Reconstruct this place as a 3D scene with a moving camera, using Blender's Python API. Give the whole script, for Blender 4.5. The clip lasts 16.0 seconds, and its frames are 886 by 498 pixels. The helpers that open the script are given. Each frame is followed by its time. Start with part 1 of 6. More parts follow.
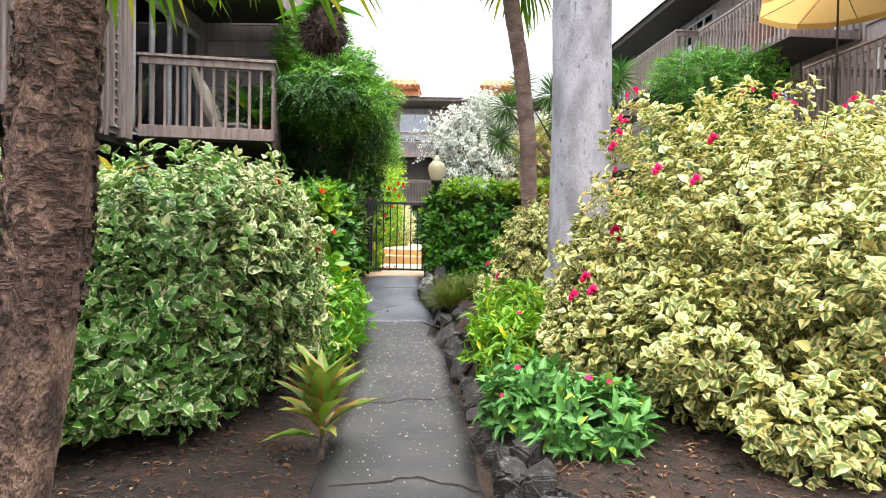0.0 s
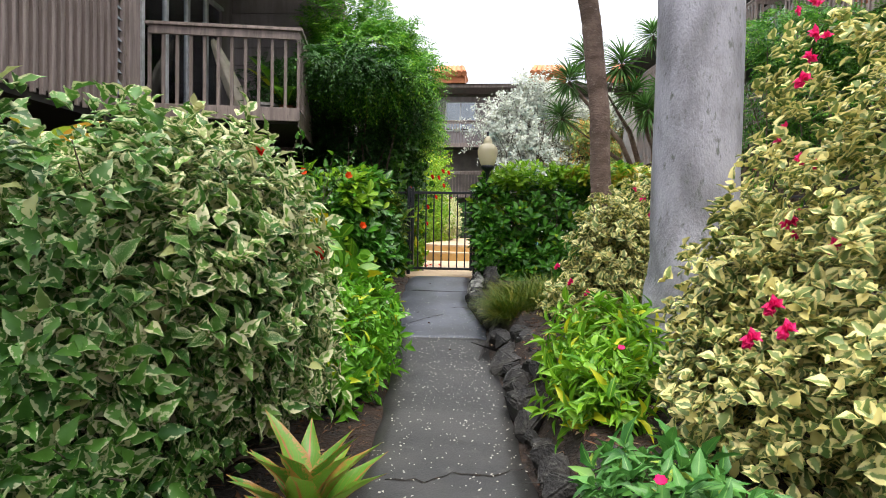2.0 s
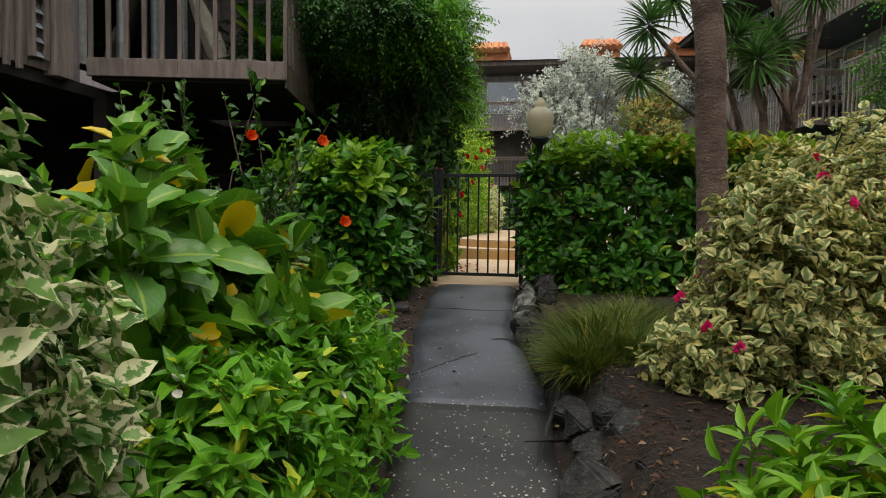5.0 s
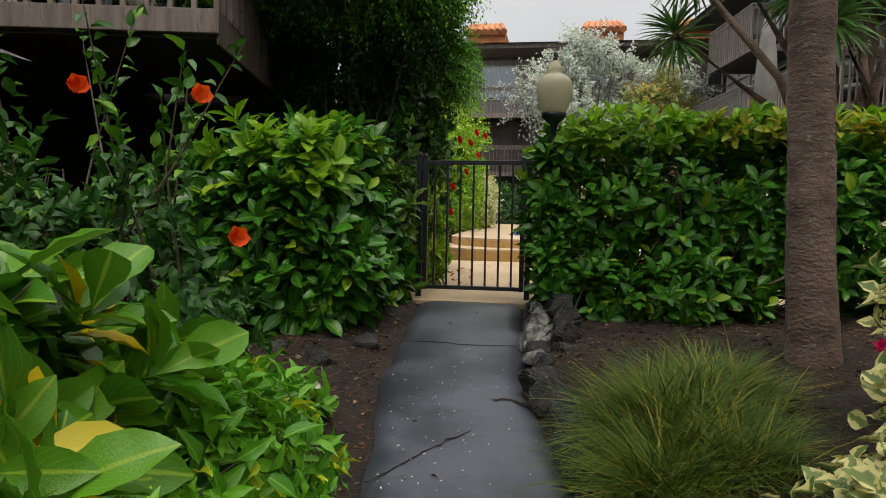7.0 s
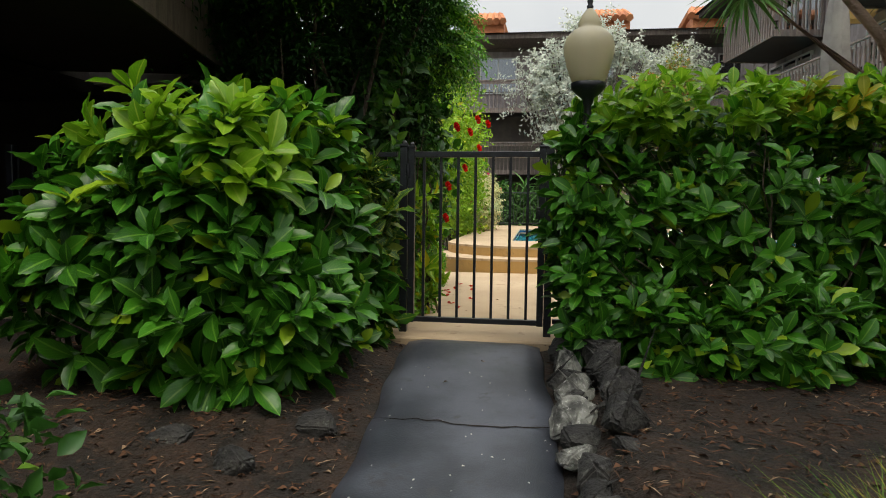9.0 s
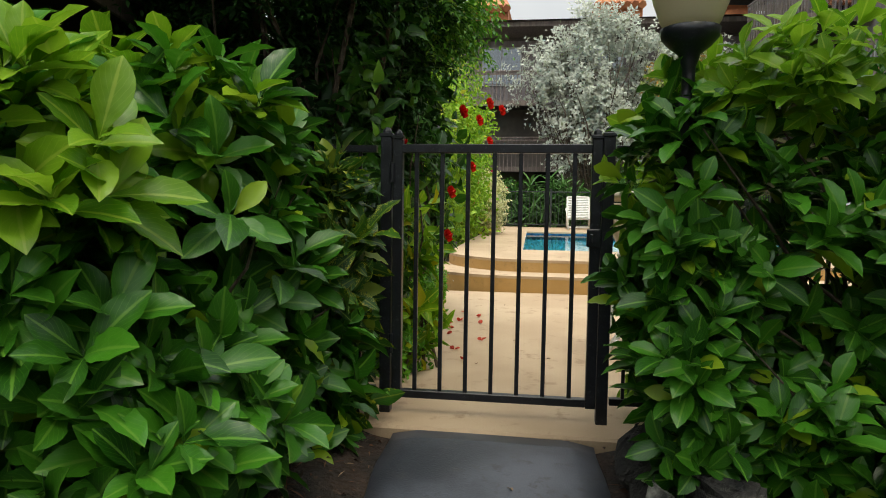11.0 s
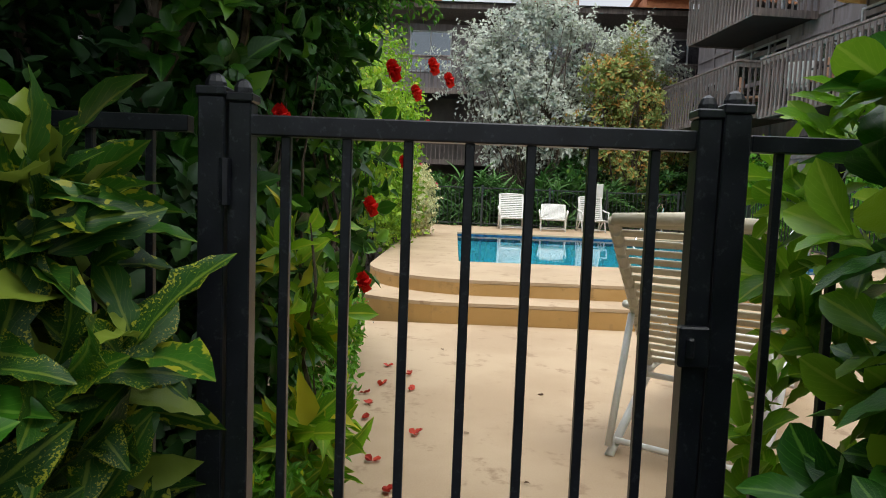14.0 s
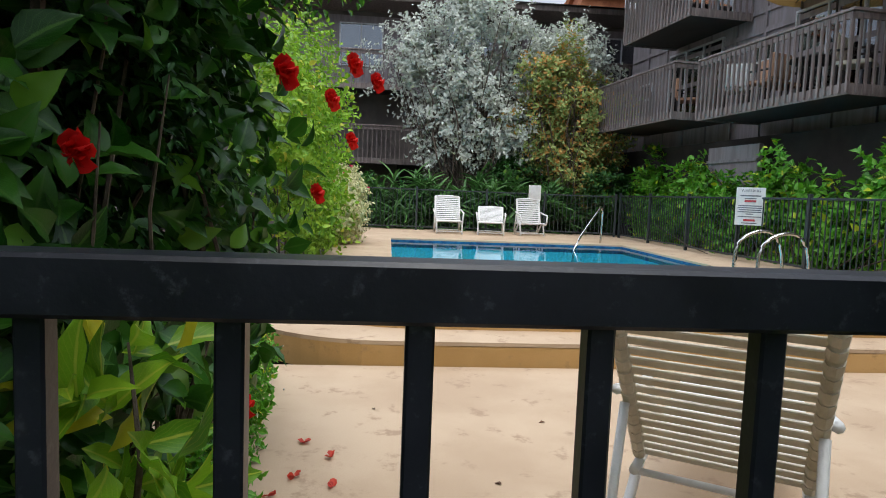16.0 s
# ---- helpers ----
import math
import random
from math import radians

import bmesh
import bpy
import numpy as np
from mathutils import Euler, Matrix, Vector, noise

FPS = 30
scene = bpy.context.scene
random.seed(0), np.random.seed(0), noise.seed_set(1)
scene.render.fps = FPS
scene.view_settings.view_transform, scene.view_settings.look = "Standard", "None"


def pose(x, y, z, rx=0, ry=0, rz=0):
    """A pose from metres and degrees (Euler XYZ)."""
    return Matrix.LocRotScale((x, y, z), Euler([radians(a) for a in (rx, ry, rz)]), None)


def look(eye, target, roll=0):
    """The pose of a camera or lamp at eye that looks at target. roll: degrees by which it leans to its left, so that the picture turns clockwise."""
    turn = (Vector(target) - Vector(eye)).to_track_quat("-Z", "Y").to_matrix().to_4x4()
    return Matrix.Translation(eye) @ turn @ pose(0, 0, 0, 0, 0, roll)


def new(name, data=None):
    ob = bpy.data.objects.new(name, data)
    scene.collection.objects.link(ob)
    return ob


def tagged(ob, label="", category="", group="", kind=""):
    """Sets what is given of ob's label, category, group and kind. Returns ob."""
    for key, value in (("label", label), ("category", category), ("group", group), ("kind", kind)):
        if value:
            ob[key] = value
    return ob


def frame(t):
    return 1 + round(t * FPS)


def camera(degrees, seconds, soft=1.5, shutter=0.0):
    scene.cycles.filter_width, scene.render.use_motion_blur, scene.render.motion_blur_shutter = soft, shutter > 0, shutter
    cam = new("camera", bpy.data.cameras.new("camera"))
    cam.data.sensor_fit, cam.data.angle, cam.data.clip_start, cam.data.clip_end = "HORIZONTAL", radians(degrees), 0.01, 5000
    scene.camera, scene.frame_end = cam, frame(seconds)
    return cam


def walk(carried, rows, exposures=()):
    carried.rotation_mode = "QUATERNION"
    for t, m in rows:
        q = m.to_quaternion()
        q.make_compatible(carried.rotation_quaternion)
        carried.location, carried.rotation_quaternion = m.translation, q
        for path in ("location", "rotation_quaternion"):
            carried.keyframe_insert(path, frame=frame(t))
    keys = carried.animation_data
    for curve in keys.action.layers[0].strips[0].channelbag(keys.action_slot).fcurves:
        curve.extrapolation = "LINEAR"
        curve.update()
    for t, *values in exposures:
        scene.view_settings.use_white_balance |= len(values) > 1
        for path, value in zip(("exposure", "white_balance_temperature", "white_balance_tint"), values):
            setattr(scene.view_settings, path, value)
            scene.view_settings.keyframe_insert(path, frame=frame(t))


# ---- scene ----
cam = camera(69.7, 16.0, soft=1.0)
PATH = [
    (0, (0.145, 0.132, 0.633), (0.115, 2.131, 0.595), 0.9),
    (0.5, (0.111, 0.51, 0.628), (0.065, 2.509, 0.591), 1.1),
    (1, (0.121, 0.882, 0.633), (0.067, 2.881, 0.593), 1.0),
    (1.5, (0.085, 1.24, 0.628), (0.013, 3.238, 0.581), 1.1),
    (2, (0.038, 1.579, 0.644), (-0.135, 3.571, 0.584), 0.9),
    (2.5, (0.037, 1.95, 0.658), (-0.244, 3.929, 0.6), 0.4),
    (3, (-0.007, 2.322, 0.646), (-0.307, 4.298, 0.586), 0.6),
    (3.5, (-0.033, 2.689, 0.64), (-0.333, 4.665, 0.572), 0.8),
    (4, (-0.027, 3.08, 0.675), (-0.333, 5.055, 0.599), 0.7),
    (4.2, (-0.047, 3.22, 0.668), (-0.352, 5.195, 0.589), 0.7),
    (6.5, (-0.18, 5.04, 0.766), (-0.477, 7.014, 0.646), 1.0),
    (7, (-0.263, 5.395, 0.772), (-0.547, 7.371, 0.649), 1.0),
    (7.5, (-0.28, 5.78, 0.799), (-0.575, 7.755, 0.681), 0.5),
    (8, (-0.291, 6.164, 0.806), (-0.589, 8.138, 0.686), 0.4),
    (8.5, (-0.347, 6.522, 0.813), (-0.648, 8.495, 0.694), 0.2),
    (9, (-0.435, 6.85, 0.831), (-0.712, 8.827, 0.705), 0.7),
    (9.2, (-0.473, 7.0, 0.85), (-0.729, 8.979, 0.713), 1.0),
    (11.5, (-0.709, 8.632, 0.955), (-0.986, 10.607, 0.815), 0.8),
    (12, (-0.768, 8.925, 0.956), (-1.02, 10.905, 0.803), 1.1),
    (12.5, (-0.782, 9.261, 0.985), (-0.981, 11.244, 0.824), 1.1),
    (13, (-0.825, 9.532, 1.018), (-0.958, 11.522, 0.857), 1.7),
    (13.5, (-0.857, 9.766, 1.048), (-0.934, 11.758, 0.885), 1.8),
    (14, (-0.855, 9.992, 1.081), (-0.887, 11.986, 0.919), 2.2),
    (14.5, (-0.852, 10.235, 1.135), (-0.817, 12.229, 0.98), 2.2),
    (15, (-0.888, 10.469, 1.181), (-0.779, 12.461, 1.028), 2.5),
    (15.5, (-0.893, 10.652, 1.217), (-0.735, 12.64, 1.062), 2.1),
    (16, (-0.853, 10.839, 1.27), (-0.678, 12.824, 1.1), 2.2),
]
EXPOSURES = [(0.0, 2.0, 7250, 11), (1.4, 1.88, 7250, 11), (2.0, 1.44, 7150, 9), (2.5, 1.06, 7400, 6), (3.0, 0.58, 7500, 7), (4.2, 0.36, 7600, 6), (6.5, 0.5, 7600, 4), (8.0, 0.48, 7700, 4), (9.2, 0.66, 7600, 3), (11.5, 0.66, 7600, 2), (13.0, 0.62, 7400, 4), (14.0, 0.55, 6950, 4), (15.0, 0.5, 6600, 7), (16.0, 0.5, 6400, 8)]
walk(cam, [(t, look(eye, target, roll)) for t, eye, target, roll in PATH], EXPOSURES)

# ---- world and sun: bright overcast ----
world = bpy.data.worlds.new("world")
scene.world = world
world.use_nodes = True
wn, wl = world.node_tree.nodes, world.node_tree.links
sky = wn.new("ShaderNodeTexSky")
sky.sky_type, sky.sun_disc = "NISHITA", False
sky.sun_elevation, sky.sun_rotation = radians(70), radians(158)
cloud_co = wn.new("ShaderNodeTexCoord")
cloud_noise = wn.new("ShaderNodeTexNoise")
cloud_noise.inputs["Scale"].default_value, cloud_noise.inputs["Detail"].default_value = 2.2, 5
wl.new(cloud_co.outputs["Generated"], cloud_noise.inputs["Vector"])
cloud_ramp = wn.new("ShaderNodeValToRGB")
cloud_ramp.color_ramp.elements[0].position, cloud_ramp.color_ramp.elements[1].position = 0.3, 0.7
cloud_ramp.color_ramp.elements[0].color = (4.2, 4.45, 5.35, 1)
cloud_ramp.color_ramp.elements[1].color = (6.2, 6.35, 7.0, 1)
wl.new(cloud_noise.outputs["Fac"], cloud_ramp.inputs["Fac"])
sky_mix = wn.new("ShaderNodeMixRGB")
sky_mix.inputs["Fac"].default_value = 0.85
wl.new(sky.outputs["Color"], sky_mix.inputs["Color1"])
wl.new(cloud_ramp.outputs["Color"], sky_mix.inputs["Color2"])
# an overcast sky is some three to four times as bright overhead as low down
sky_sep = wn.new("ShaderNodeSeparateXYZ")
wl.new(cloud_co.outputs["Generated"], sky_sep.inputs[0])
sky_up = wn.new("ShaderNodeMapRange")
sky_up.inputs["From Min"].default_value, sky_up.inputs["From Max"].default_value = 0.3, 1.0
sky_up.inputs["To Min"].default_value, sky_up.inputs["To Max"].default_value = 0.86, 2.8
wl.new(sky_sep.outputs["Z"], sky_up.inputs["Value"])
sky_gain = wn.new("ShaderNodeVectorMath")
sky_gain.operation = "SCALE"
wl.new(sky_mix.outputs["Color"], sky_gain.inputs[0])
wl.new(sky_up.outputs[0], sky_gain.inputs["Scale"])
wl.new(sky_gain.outputs[0], wn["Background"].inputs["Color"])
wn["Background"].inputs["Strength"].default_value = 0.12
sun = new("sun", bpy.data.lights.new("sun", "SUN"))
sun.data.energy, sun.data.angle, sun.data.color = 1.2, radians(25), (1.0, 0.96, 0.9)
sun.matrix_world = look((2.2, -2.4, 16), (0, 3, 0))


# ---- materials ----
def nodes_of(name):
    m = bpy.data.materials.new(name)
    m.use_nodes = True
    return m, m.node_tree.nodes, m.node_tree.links, m.node_tree.nodes["Principled BSDF"]


def add(n, links, kind, ins=(), **props):
    made = n.new(kind)
    if "operation" in props:
        made.operation = props["operation"]
    if "blend_type" in props:
        made.blend_type = props["blend_type"]
    if "interpolation_type" in props:
        made.interpolation_type = props["interpolation_type"]
    for key, value in dict(ins).items():
        if hasattr(value, "is_output"):
            links.new(value, made.inputs[key])
        else:
            made.inputs[key].default_value = value
    return made


def rgb(c):
    return (c[0], c[1], c[2], 1)


def mix(n, l, fac, a, b, blend="MIX"):
    return add(n, l, "ShaderNodeMixRGB", {"Fac": fac, "Color1": a if hasattr(a, "is_output") else rgb(a), "Color2": b if hasattr(b, "is_output") else rgb(b)}, blend_type=blend).outputs[0]


def ramp(n, l, fac, lo, hi, soft=True):
    return add(n, l, "ShaderNodeMapRange", {"Value": fac, "From Min": lo, "From Max": hi}, interpolation_type="SMOOTHSTEP" if soft else "LINEAR").outputs[0]


def tex(n, l, scale, detail=4, stretch=(1, 1, 1), rough=0.55):
    co = add(n, l, "ShaderNodeTexCoord").outputs["Object"]
    mp = add(n, l, "ShaderNodeMapping", {"Vector": co, "Scale": stretch}).outputs[0]
    return add(n, l, "ShaderNodeTexNoise", {"Vector": mp, "Scale": scale, "Detail": detail, "Roughness": rough}).outputs["Fac"]


def rough_mat(name, a, b, c=None, scale=3.0, grain=60.0, rough=0.85, bump=0.3, stretch=(1, 1, 1), metal=0.0, piece=0.0, dist=0.01, cut=(0.35, 0.65)):
    """A surface with stains between colours a and b, specks of c, fine grain and relief."""
    m, n, l, p = nodes_of(name)
    big = tex(n, l, scale, 5, stretch)
    fine = tex(n, l, grain, 3, stretch)
    col = mix(n, l, ramp(n, l, big, cut[0], cut[1]), a, b)
    if c:
        col = mix(n, l, ramp(n, l, tex(n, l, scale * 4.3, 6, stretch, 0.7), 0.56, 0.68), col, c)
    col = mix(n, l, 0.35, col, mix(n, l, fine, (0.25, 0.25, 0.25), (0.9, 0.9, 0.9)), "SOFT_LIGHT")
    if piece:
        r = add(n, l, "ShaderNodeObjectInfo").outputs["Random"]
        hsv = add(n, l, "ShaderNodeHueSaturation", {"Color": col, "Value": ramp(n, l, r, -1 / piece, 1 / piece, False)})
        v = add(n, l, "ShaderNodeMath", {0: r, 1: 2 * piece}, operation="MULTIPLY").outputs[0]
        v = add(n, l, "ShaderNodeMath", {0: v, 1: 1 - piece}, operation="ADD").outputs[0]
        l.new(v, hsv.inputs["Value"])
        col = hsv.outputs[0]
    l.new(col, p.inputs["Base Color"])
    p.inputs["Metallic"].default_value = metal
    l.new(add(n, l, "ShaderNodeMapRange", {"Value": big, "To Min": max(rough - 0.12, 0.05), "To Max": min(rough + 0.1, 1)}).outputs[0], p.inputs["Roughness"])
    both = add(n, l, "ShaderNodeMath", {0: fine, 1: big}, operation="ADD").outputs[0]
    l.new(add(n, l, "ShaderNodeBump", {"Height": both, "Strength": bump, "Distance": dist}).outputs[0], p.inputs["Normal"])
    return m


def leaf_mat(name, dark, light, margin=None, cover=0.45, vein=None, odd=None, odd_share=0.06, rough=0.42, through_light=0.25, mottle=0.7):
    """Leaf: colour varies from leaf to leaf, with a pale margin, a midrib and some yellowed leaves; light passes through it."""
    m, n, l, p = nodes_of(name)
    uv = add(n, l, "ShaderNodeUVMap").outputs[0]
    sep = add(n, l, "ShaderNodeSeparateXYZ", {0: uv})
    isl = add(n, l, "ShaderNodeNewGeometry").outputs["Random Per Island"]
    obr = add(n, l, "ShaderNodeObjectInfo").outputs["Random"]
    rnd = add(n, l, "ShaderNodeMath", {0: isl, 1: obr}, operation="ADD").outputs[0]
    rnd = add(n, l, "ShaderNodeMath", {0: rnd}, operation="FRACT").outputs[0]
    col = mix(n, l, rnd, dark, light)
    blotch = tex(n, l, 45, 3)
    col = mix(n, l, 0.3, col, mix(n, l, blotch, (0.2, 0.2, 0.2), (0.85, 0.85, 0.85)), "SOFT_LIGHT")
    side = add(n, l, "ShaderNodeMath", {0: sep.outputs["X"], 1: 0.5}, operation="SUBTRACT").outputs[0]
    side = add(n, l, "ShaderNodeMath", {0: side}, operation="ABSOLUTE").outputs[0]
    if vein:
        col = mix(n, l, ramp(n, l, side, 0.07, 0.025), col, vein)
        ribs = add(n, l, "ShaderNodeMath", {0: sep.outputs["Y"], 1: side}, operation="SUBTRACT").outputs[0]
        ribs = add(n, l, "ShaderNodeMath", {0: ribs, 1: 44.0}, operation="MULTIPLY").outputs[0]
        ribs = add(n, l, "ShaderNodeMath", {0: ribs}, operation="SINE").outputs[0]
        col = mix(n, l, add(n, l, "ShaderNodeMath", {0: ramp(n, l, ribs, 0.9, 1.0), 1: 0.35}, operation="MULTIPLY").outputs[0], col, vein)
    if margin:
        edge = add(n, l, "ShaderNodeMath", {0: blotch, 1: 0.5}, operation="SUBTRACT").outputs[0]
        edge = add(n, l, "ShaderNodeMath", {0: edge, 1: mottle}, operation="MULTIPLY").outputs[0]
        edge = add(n, l, "ShaderNodeMath", {0: edge, 1: side}, operation="ADD").outputs[0]
        wob = add(n, l, "ShaderNodeMath", {0: rnd, 1: 7.3}, operation="MULTIPLY").outputs[0]
        wob = add(n, l, "ShaderNodeMath", {0: wob}, operation="FRACT").outputs[0]
        wob = add(n, l, "ShaderNodeMath", {0: wob, 1: 0.22}, operation="MULTIPLY").outputs[0]
        edge = add(n, l, "ShaderNodeMath", {0: edge, 1: wob}, operation="ADD").outputs[0]
        col = mix(n, l, ramp(n, l, edge, 0.46 - cover * 0.5, 0.6 - cover * 0.5), col, margin)
    if odd:
        pick = add(n, l, "ShaderNodeMath", {0: rnd, 1: 13.7}, operation="MULTIPLY").outputs[0]
        pick = add(n, l, "ShaderNodeMath", {0: pick}, operation="FRACT").outputs[0]
        col = mix(n, l, ramp(n, l, pick, odd_share, odd_share - 0.01), col, odd)
    l.new(col, p.inputs["Base Color"])
    p.inputs["Roughness"].default_value = rough
    p.inputs["Specular IOR Level"].default_value = 0.38
    l.new(add(n, l, "ShaderNodeBump", {"Height": blotch, "Strength": 0.25, "Distance": 0.004}).outputs[0], p.inputs["Normal"])
    tr = add(n, l, "ShaderNodeBsdfTranslucent", {"Color": col})
    out = n["Material Output"]
    both = add(n, l, "ShaderNodeMixShader", {0: through_light, 1: p.outputs[0], 2: tr.outputs[0]})
    l.new(both.outputs[0], out.inputs["Surface"])
    return m


def plain_mat(name, colour, rough=0.5, metal=0.0, vary=0.15, scale=12.0, bump=0.08):
    dark = tuple(v * (1 - vary) for v in colour)
    return rough_mat(name, dark, tuple(min(v * (1 + vary), 1) for v in colour), scale=scale, grain=120, rough=rough, bump=bump, metal=metal, dist=0.003)


MULCH = rough_mat("mulch", (0.009, 0.006, 0.004), (0.028, 0.015, 0.009), (0.06, 0.033, 0.02), 5, 45, 0.95, 0.9, dist=0.03)
CHIP = leaf_mat("dry_leaf_litter", (0.035, 0.017, 0.009), (0.15, 0.07, 0.036), odd=(0.28, 0.19, 0.12), odd_share=0.1, rough=0.9, through_light=0.05)
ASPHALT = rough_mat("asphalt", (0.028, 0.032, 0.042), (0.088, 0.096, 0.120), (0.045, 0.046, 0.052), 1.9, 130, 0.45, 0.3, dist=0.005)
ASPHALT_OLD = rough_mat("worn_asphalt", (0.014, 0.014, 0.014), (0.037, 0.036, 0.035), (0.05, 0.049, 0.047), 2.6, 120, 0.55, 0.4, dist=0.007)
DECK = rough_mat("beige_concrete", (0.405, 0.288, 0.182), (0.49, 0.365, 0.242), (0.325, 0.222, 0.14), 1.3, 150, 0.8, 0.2, dist=0.004, cut=(0.3, 0.7))
RISER = rough_mat("ochre_concrete", (0.41, 0.24, 0.08), (0.49, 0.30, 0.115), (0.34, 0.205, 0.08), 1.5, 120, 0.8, 0.25, dist=0.004)
ROCK = rough_mat("lava_rock", (0.013, 0.013, 0.014), (0.042, 0.039, 0.036), (0.10, 0.10, 0.09), 6, 60, 0.9, 0.8, piece=0.35, dist=0.02)
ROCK_PALE = rough_mat("lichened_rock", (0.05, 0.05, 0.048), (0.3, 0.3, 0.27), (0.5, 0.5, 0.46), 9, 50, 0.9, 0.7, dist=0.02)
IRON = rough_mat("black_iron", (0.006, 0.007, 0.011), (0.011, 0.013, 0.019), (0.035, 0.038, 0.046), 14, 160, 0.38, 0.12, dist=0.002)
FENCE_IRON = plain_mat("dark_fence_paint", (0.026, 0.034, 0.037), 0.5)
LOUVRE = plain_mat("frosted_louvre", (0.24, 0.28, 0.32), 0.35)
ROYAL = rough_mat("pale_palm_bark", (0.19, 0.187, 0.21), (0.345, 0.34, 0.39), (0.13, 0.138, 0.13), 3.0, 55, 0.85, 0.6, (1.7, 1.7, 0.8), dist=0.012)
PALM = rough_mat("brown_palm_bark", (0.075, 0.046, 0.033), (0.30, 0.19, 0.135), (0.03, 0.017, 0.012), 9, 45, 0.95, 1.0, (1.6, 1.6, 0.7), dist=0.05)
PALM_RAGGED = rough_mat("ragged_leaf_base", (0.035, 0.02, 0.014), (0.17, 0.105, 0.075), None, 12, 50, 0.95, 1.0, (0.8, 0.8, 2.0), dist=0.03)
PALM_FAR = rough_mat("grey_brown_palm_bark", (0.10, 0.065, 0.05), (0.2, 0.135, 0.11), (0.25, 0.2, 0.17), 4, 30, 0.95, 0.9, (1, 1, 1.6), dist=0.02)
TWIG = rough_mat("twig_bark", (0.05, 0.036, 0.025), (0.13, 0.1, 0.075), None, 20, 90, 0.9, 0.4)
WOOD = rough_mat("brown_painted_wood", (0.15, 0.118, 0.108), (0.245, 0.197, 0.18), (0.09, 0.072, 0.064), 2.5, 60, 0.75, 0.4, (6, 6, 0.6), piece=0.12)
# near-black wood; under the houses its colour doubles as shade
WOOD_DARK = rough_mat("near_black_wood", (0.018, 0.015, 0.014), (0.035, 0.029, 0.026), None, 3, 60, 0.8, 0.3)
GREY_SIDING = rough_mat("taupe_siding", (0.215, 0.186, 0.19), (0.29, 0.255, 0.262), None, 2, 50, 0.8, 0.3, (4, 4, 0.5))
STUCCO = rough_mat("dim_stucco", (0.11, 0.095, 0.085), (0.15, 0.13, 0.115), None, 2, 90, 0.9, 0.3)
ROOF = rough_mat("terracotta_tile", (0.36, 0.12, 0.05), (0.52, 0.21, 0.09), (0.2, 0.08, 0.05), 2, 20, 0.85, 0.6, dist=0.03)
ROOF_DARK = rough_mat("grey_shingle", (0.07, 0.06, 0.055), (0.13, 0.11, 0.1), None, 3, 30, 0.9, 0.5)
ALU = plain_mat("pale_window_frame", (0.55, 0.56, 0.57), 0.4, 0.2)
WHITE = plain_mat("white_resin", (0.74, 0.73, 0.70), 0.45, vary=0.06)
CREAM = rough_mat("cream_vinyl_strap", (0.50, 0.44, 0.33), (0.62, 0.56, 0.44), None, 8, 90, 0.5, 0.15)
STEEL = plain_mat("brushed_steel", (0.62, 0.62, 0.6), 0.25, 1.0, 0.08)
CLOTH = leaf_mat("yellow_canvas", (0.62, 0.40, 0.14), (0.68, 0.45, 0.17), rough=0.9, through_light=0.5)
CLOTH_GREY = rough_mat("grey_canvas", (0.24, 0.23, 0.23), (0.33, 0.32, 0.31), None, 6, 140, 0.9, 0.3)
CLOTH_PEACH = rough_mat("peach_cushion", (0.42, 0.22, 0.13), (0.55, 0.31, 0.19), None, 6, 140, 0.9, 0.3)
CURTAIN = rough_mat("white_curtain", (0.5, 0.52, 0.56), (0.68, 0.69, 0.72), None, 3, 90, 0.9, 0.3, (12, 12, 0.3))
TERRACOTTA = rough_mat("clay_pot", (0.3, 0.11, 0.06), (0.4, 0.16, 0.09), None, 6, 60, 0.8, 0.3)
TILE_BLUE = rough_mat("pool_tile", (0.01, 0.06, 0.16), (0.03, 0.13, 0.26), None, 14, 60, 0.2, 0.2)
POOL_IN = rough_mat("pool_plaster", (0.12, 0.6, 0.72), (0.15, 0.66, 0.77), None, 1.5, 60, 0.7, 0.05)
ROOTS = rough_mat("dark_root_fibre", (0.02, 0.013, 0.01), (0.055, 0.03, 0.025), (0.1, 0.05, 0.04), 16, 80, 1.0, 1.0)
SIGN_RED = plain_mat("sign_red", (0.45, 0.05, 0.06), 0.6)
SIGN_GREY = plain_mat("sign_print", (0.12, 0.12, 0.14), 0.6)

L_VARI = leaf_mat("variegated_hibiscus_leaf", (0.03, 0.12, 0.014), (0.16, 0.31, 0.055), (0.58, 0.58, 0.34), 0.28, odd=(0.46, 0.45, 0.22), odd_share=0.05, mottle=1.7)
L_VARI_GREEN = leaf_mat("green_variegated_leaf", (0.022, 0.098, 0.012), (0.105, 0.275, 0.04), (0.44, 0.50, 0.26), 0.06, odd=(0.36, 0.40, 0.15), odd_share=0.03, mottle=1.9)
L_BORDER = leaf_mat("yellow_green_border_leaf", (0.05, 0.20, 0.012), (0.19, 0.42, 0.022), vein=(0.3, 0.46, 0.05), odd=(0.5, 0.52, 0.025), odd_share=0.07, rough=0.4, through_light=0.3)
L_BOUG = leaf_mat("variegated_bougainvillea_leaf", (0.10, 0.17, 0.045), (0.22, 0.29, 0.085), (0.74, 0.67, 0.29), 0.37, odd=(0.74, 0.65, 0.24), odd_share=0.06)
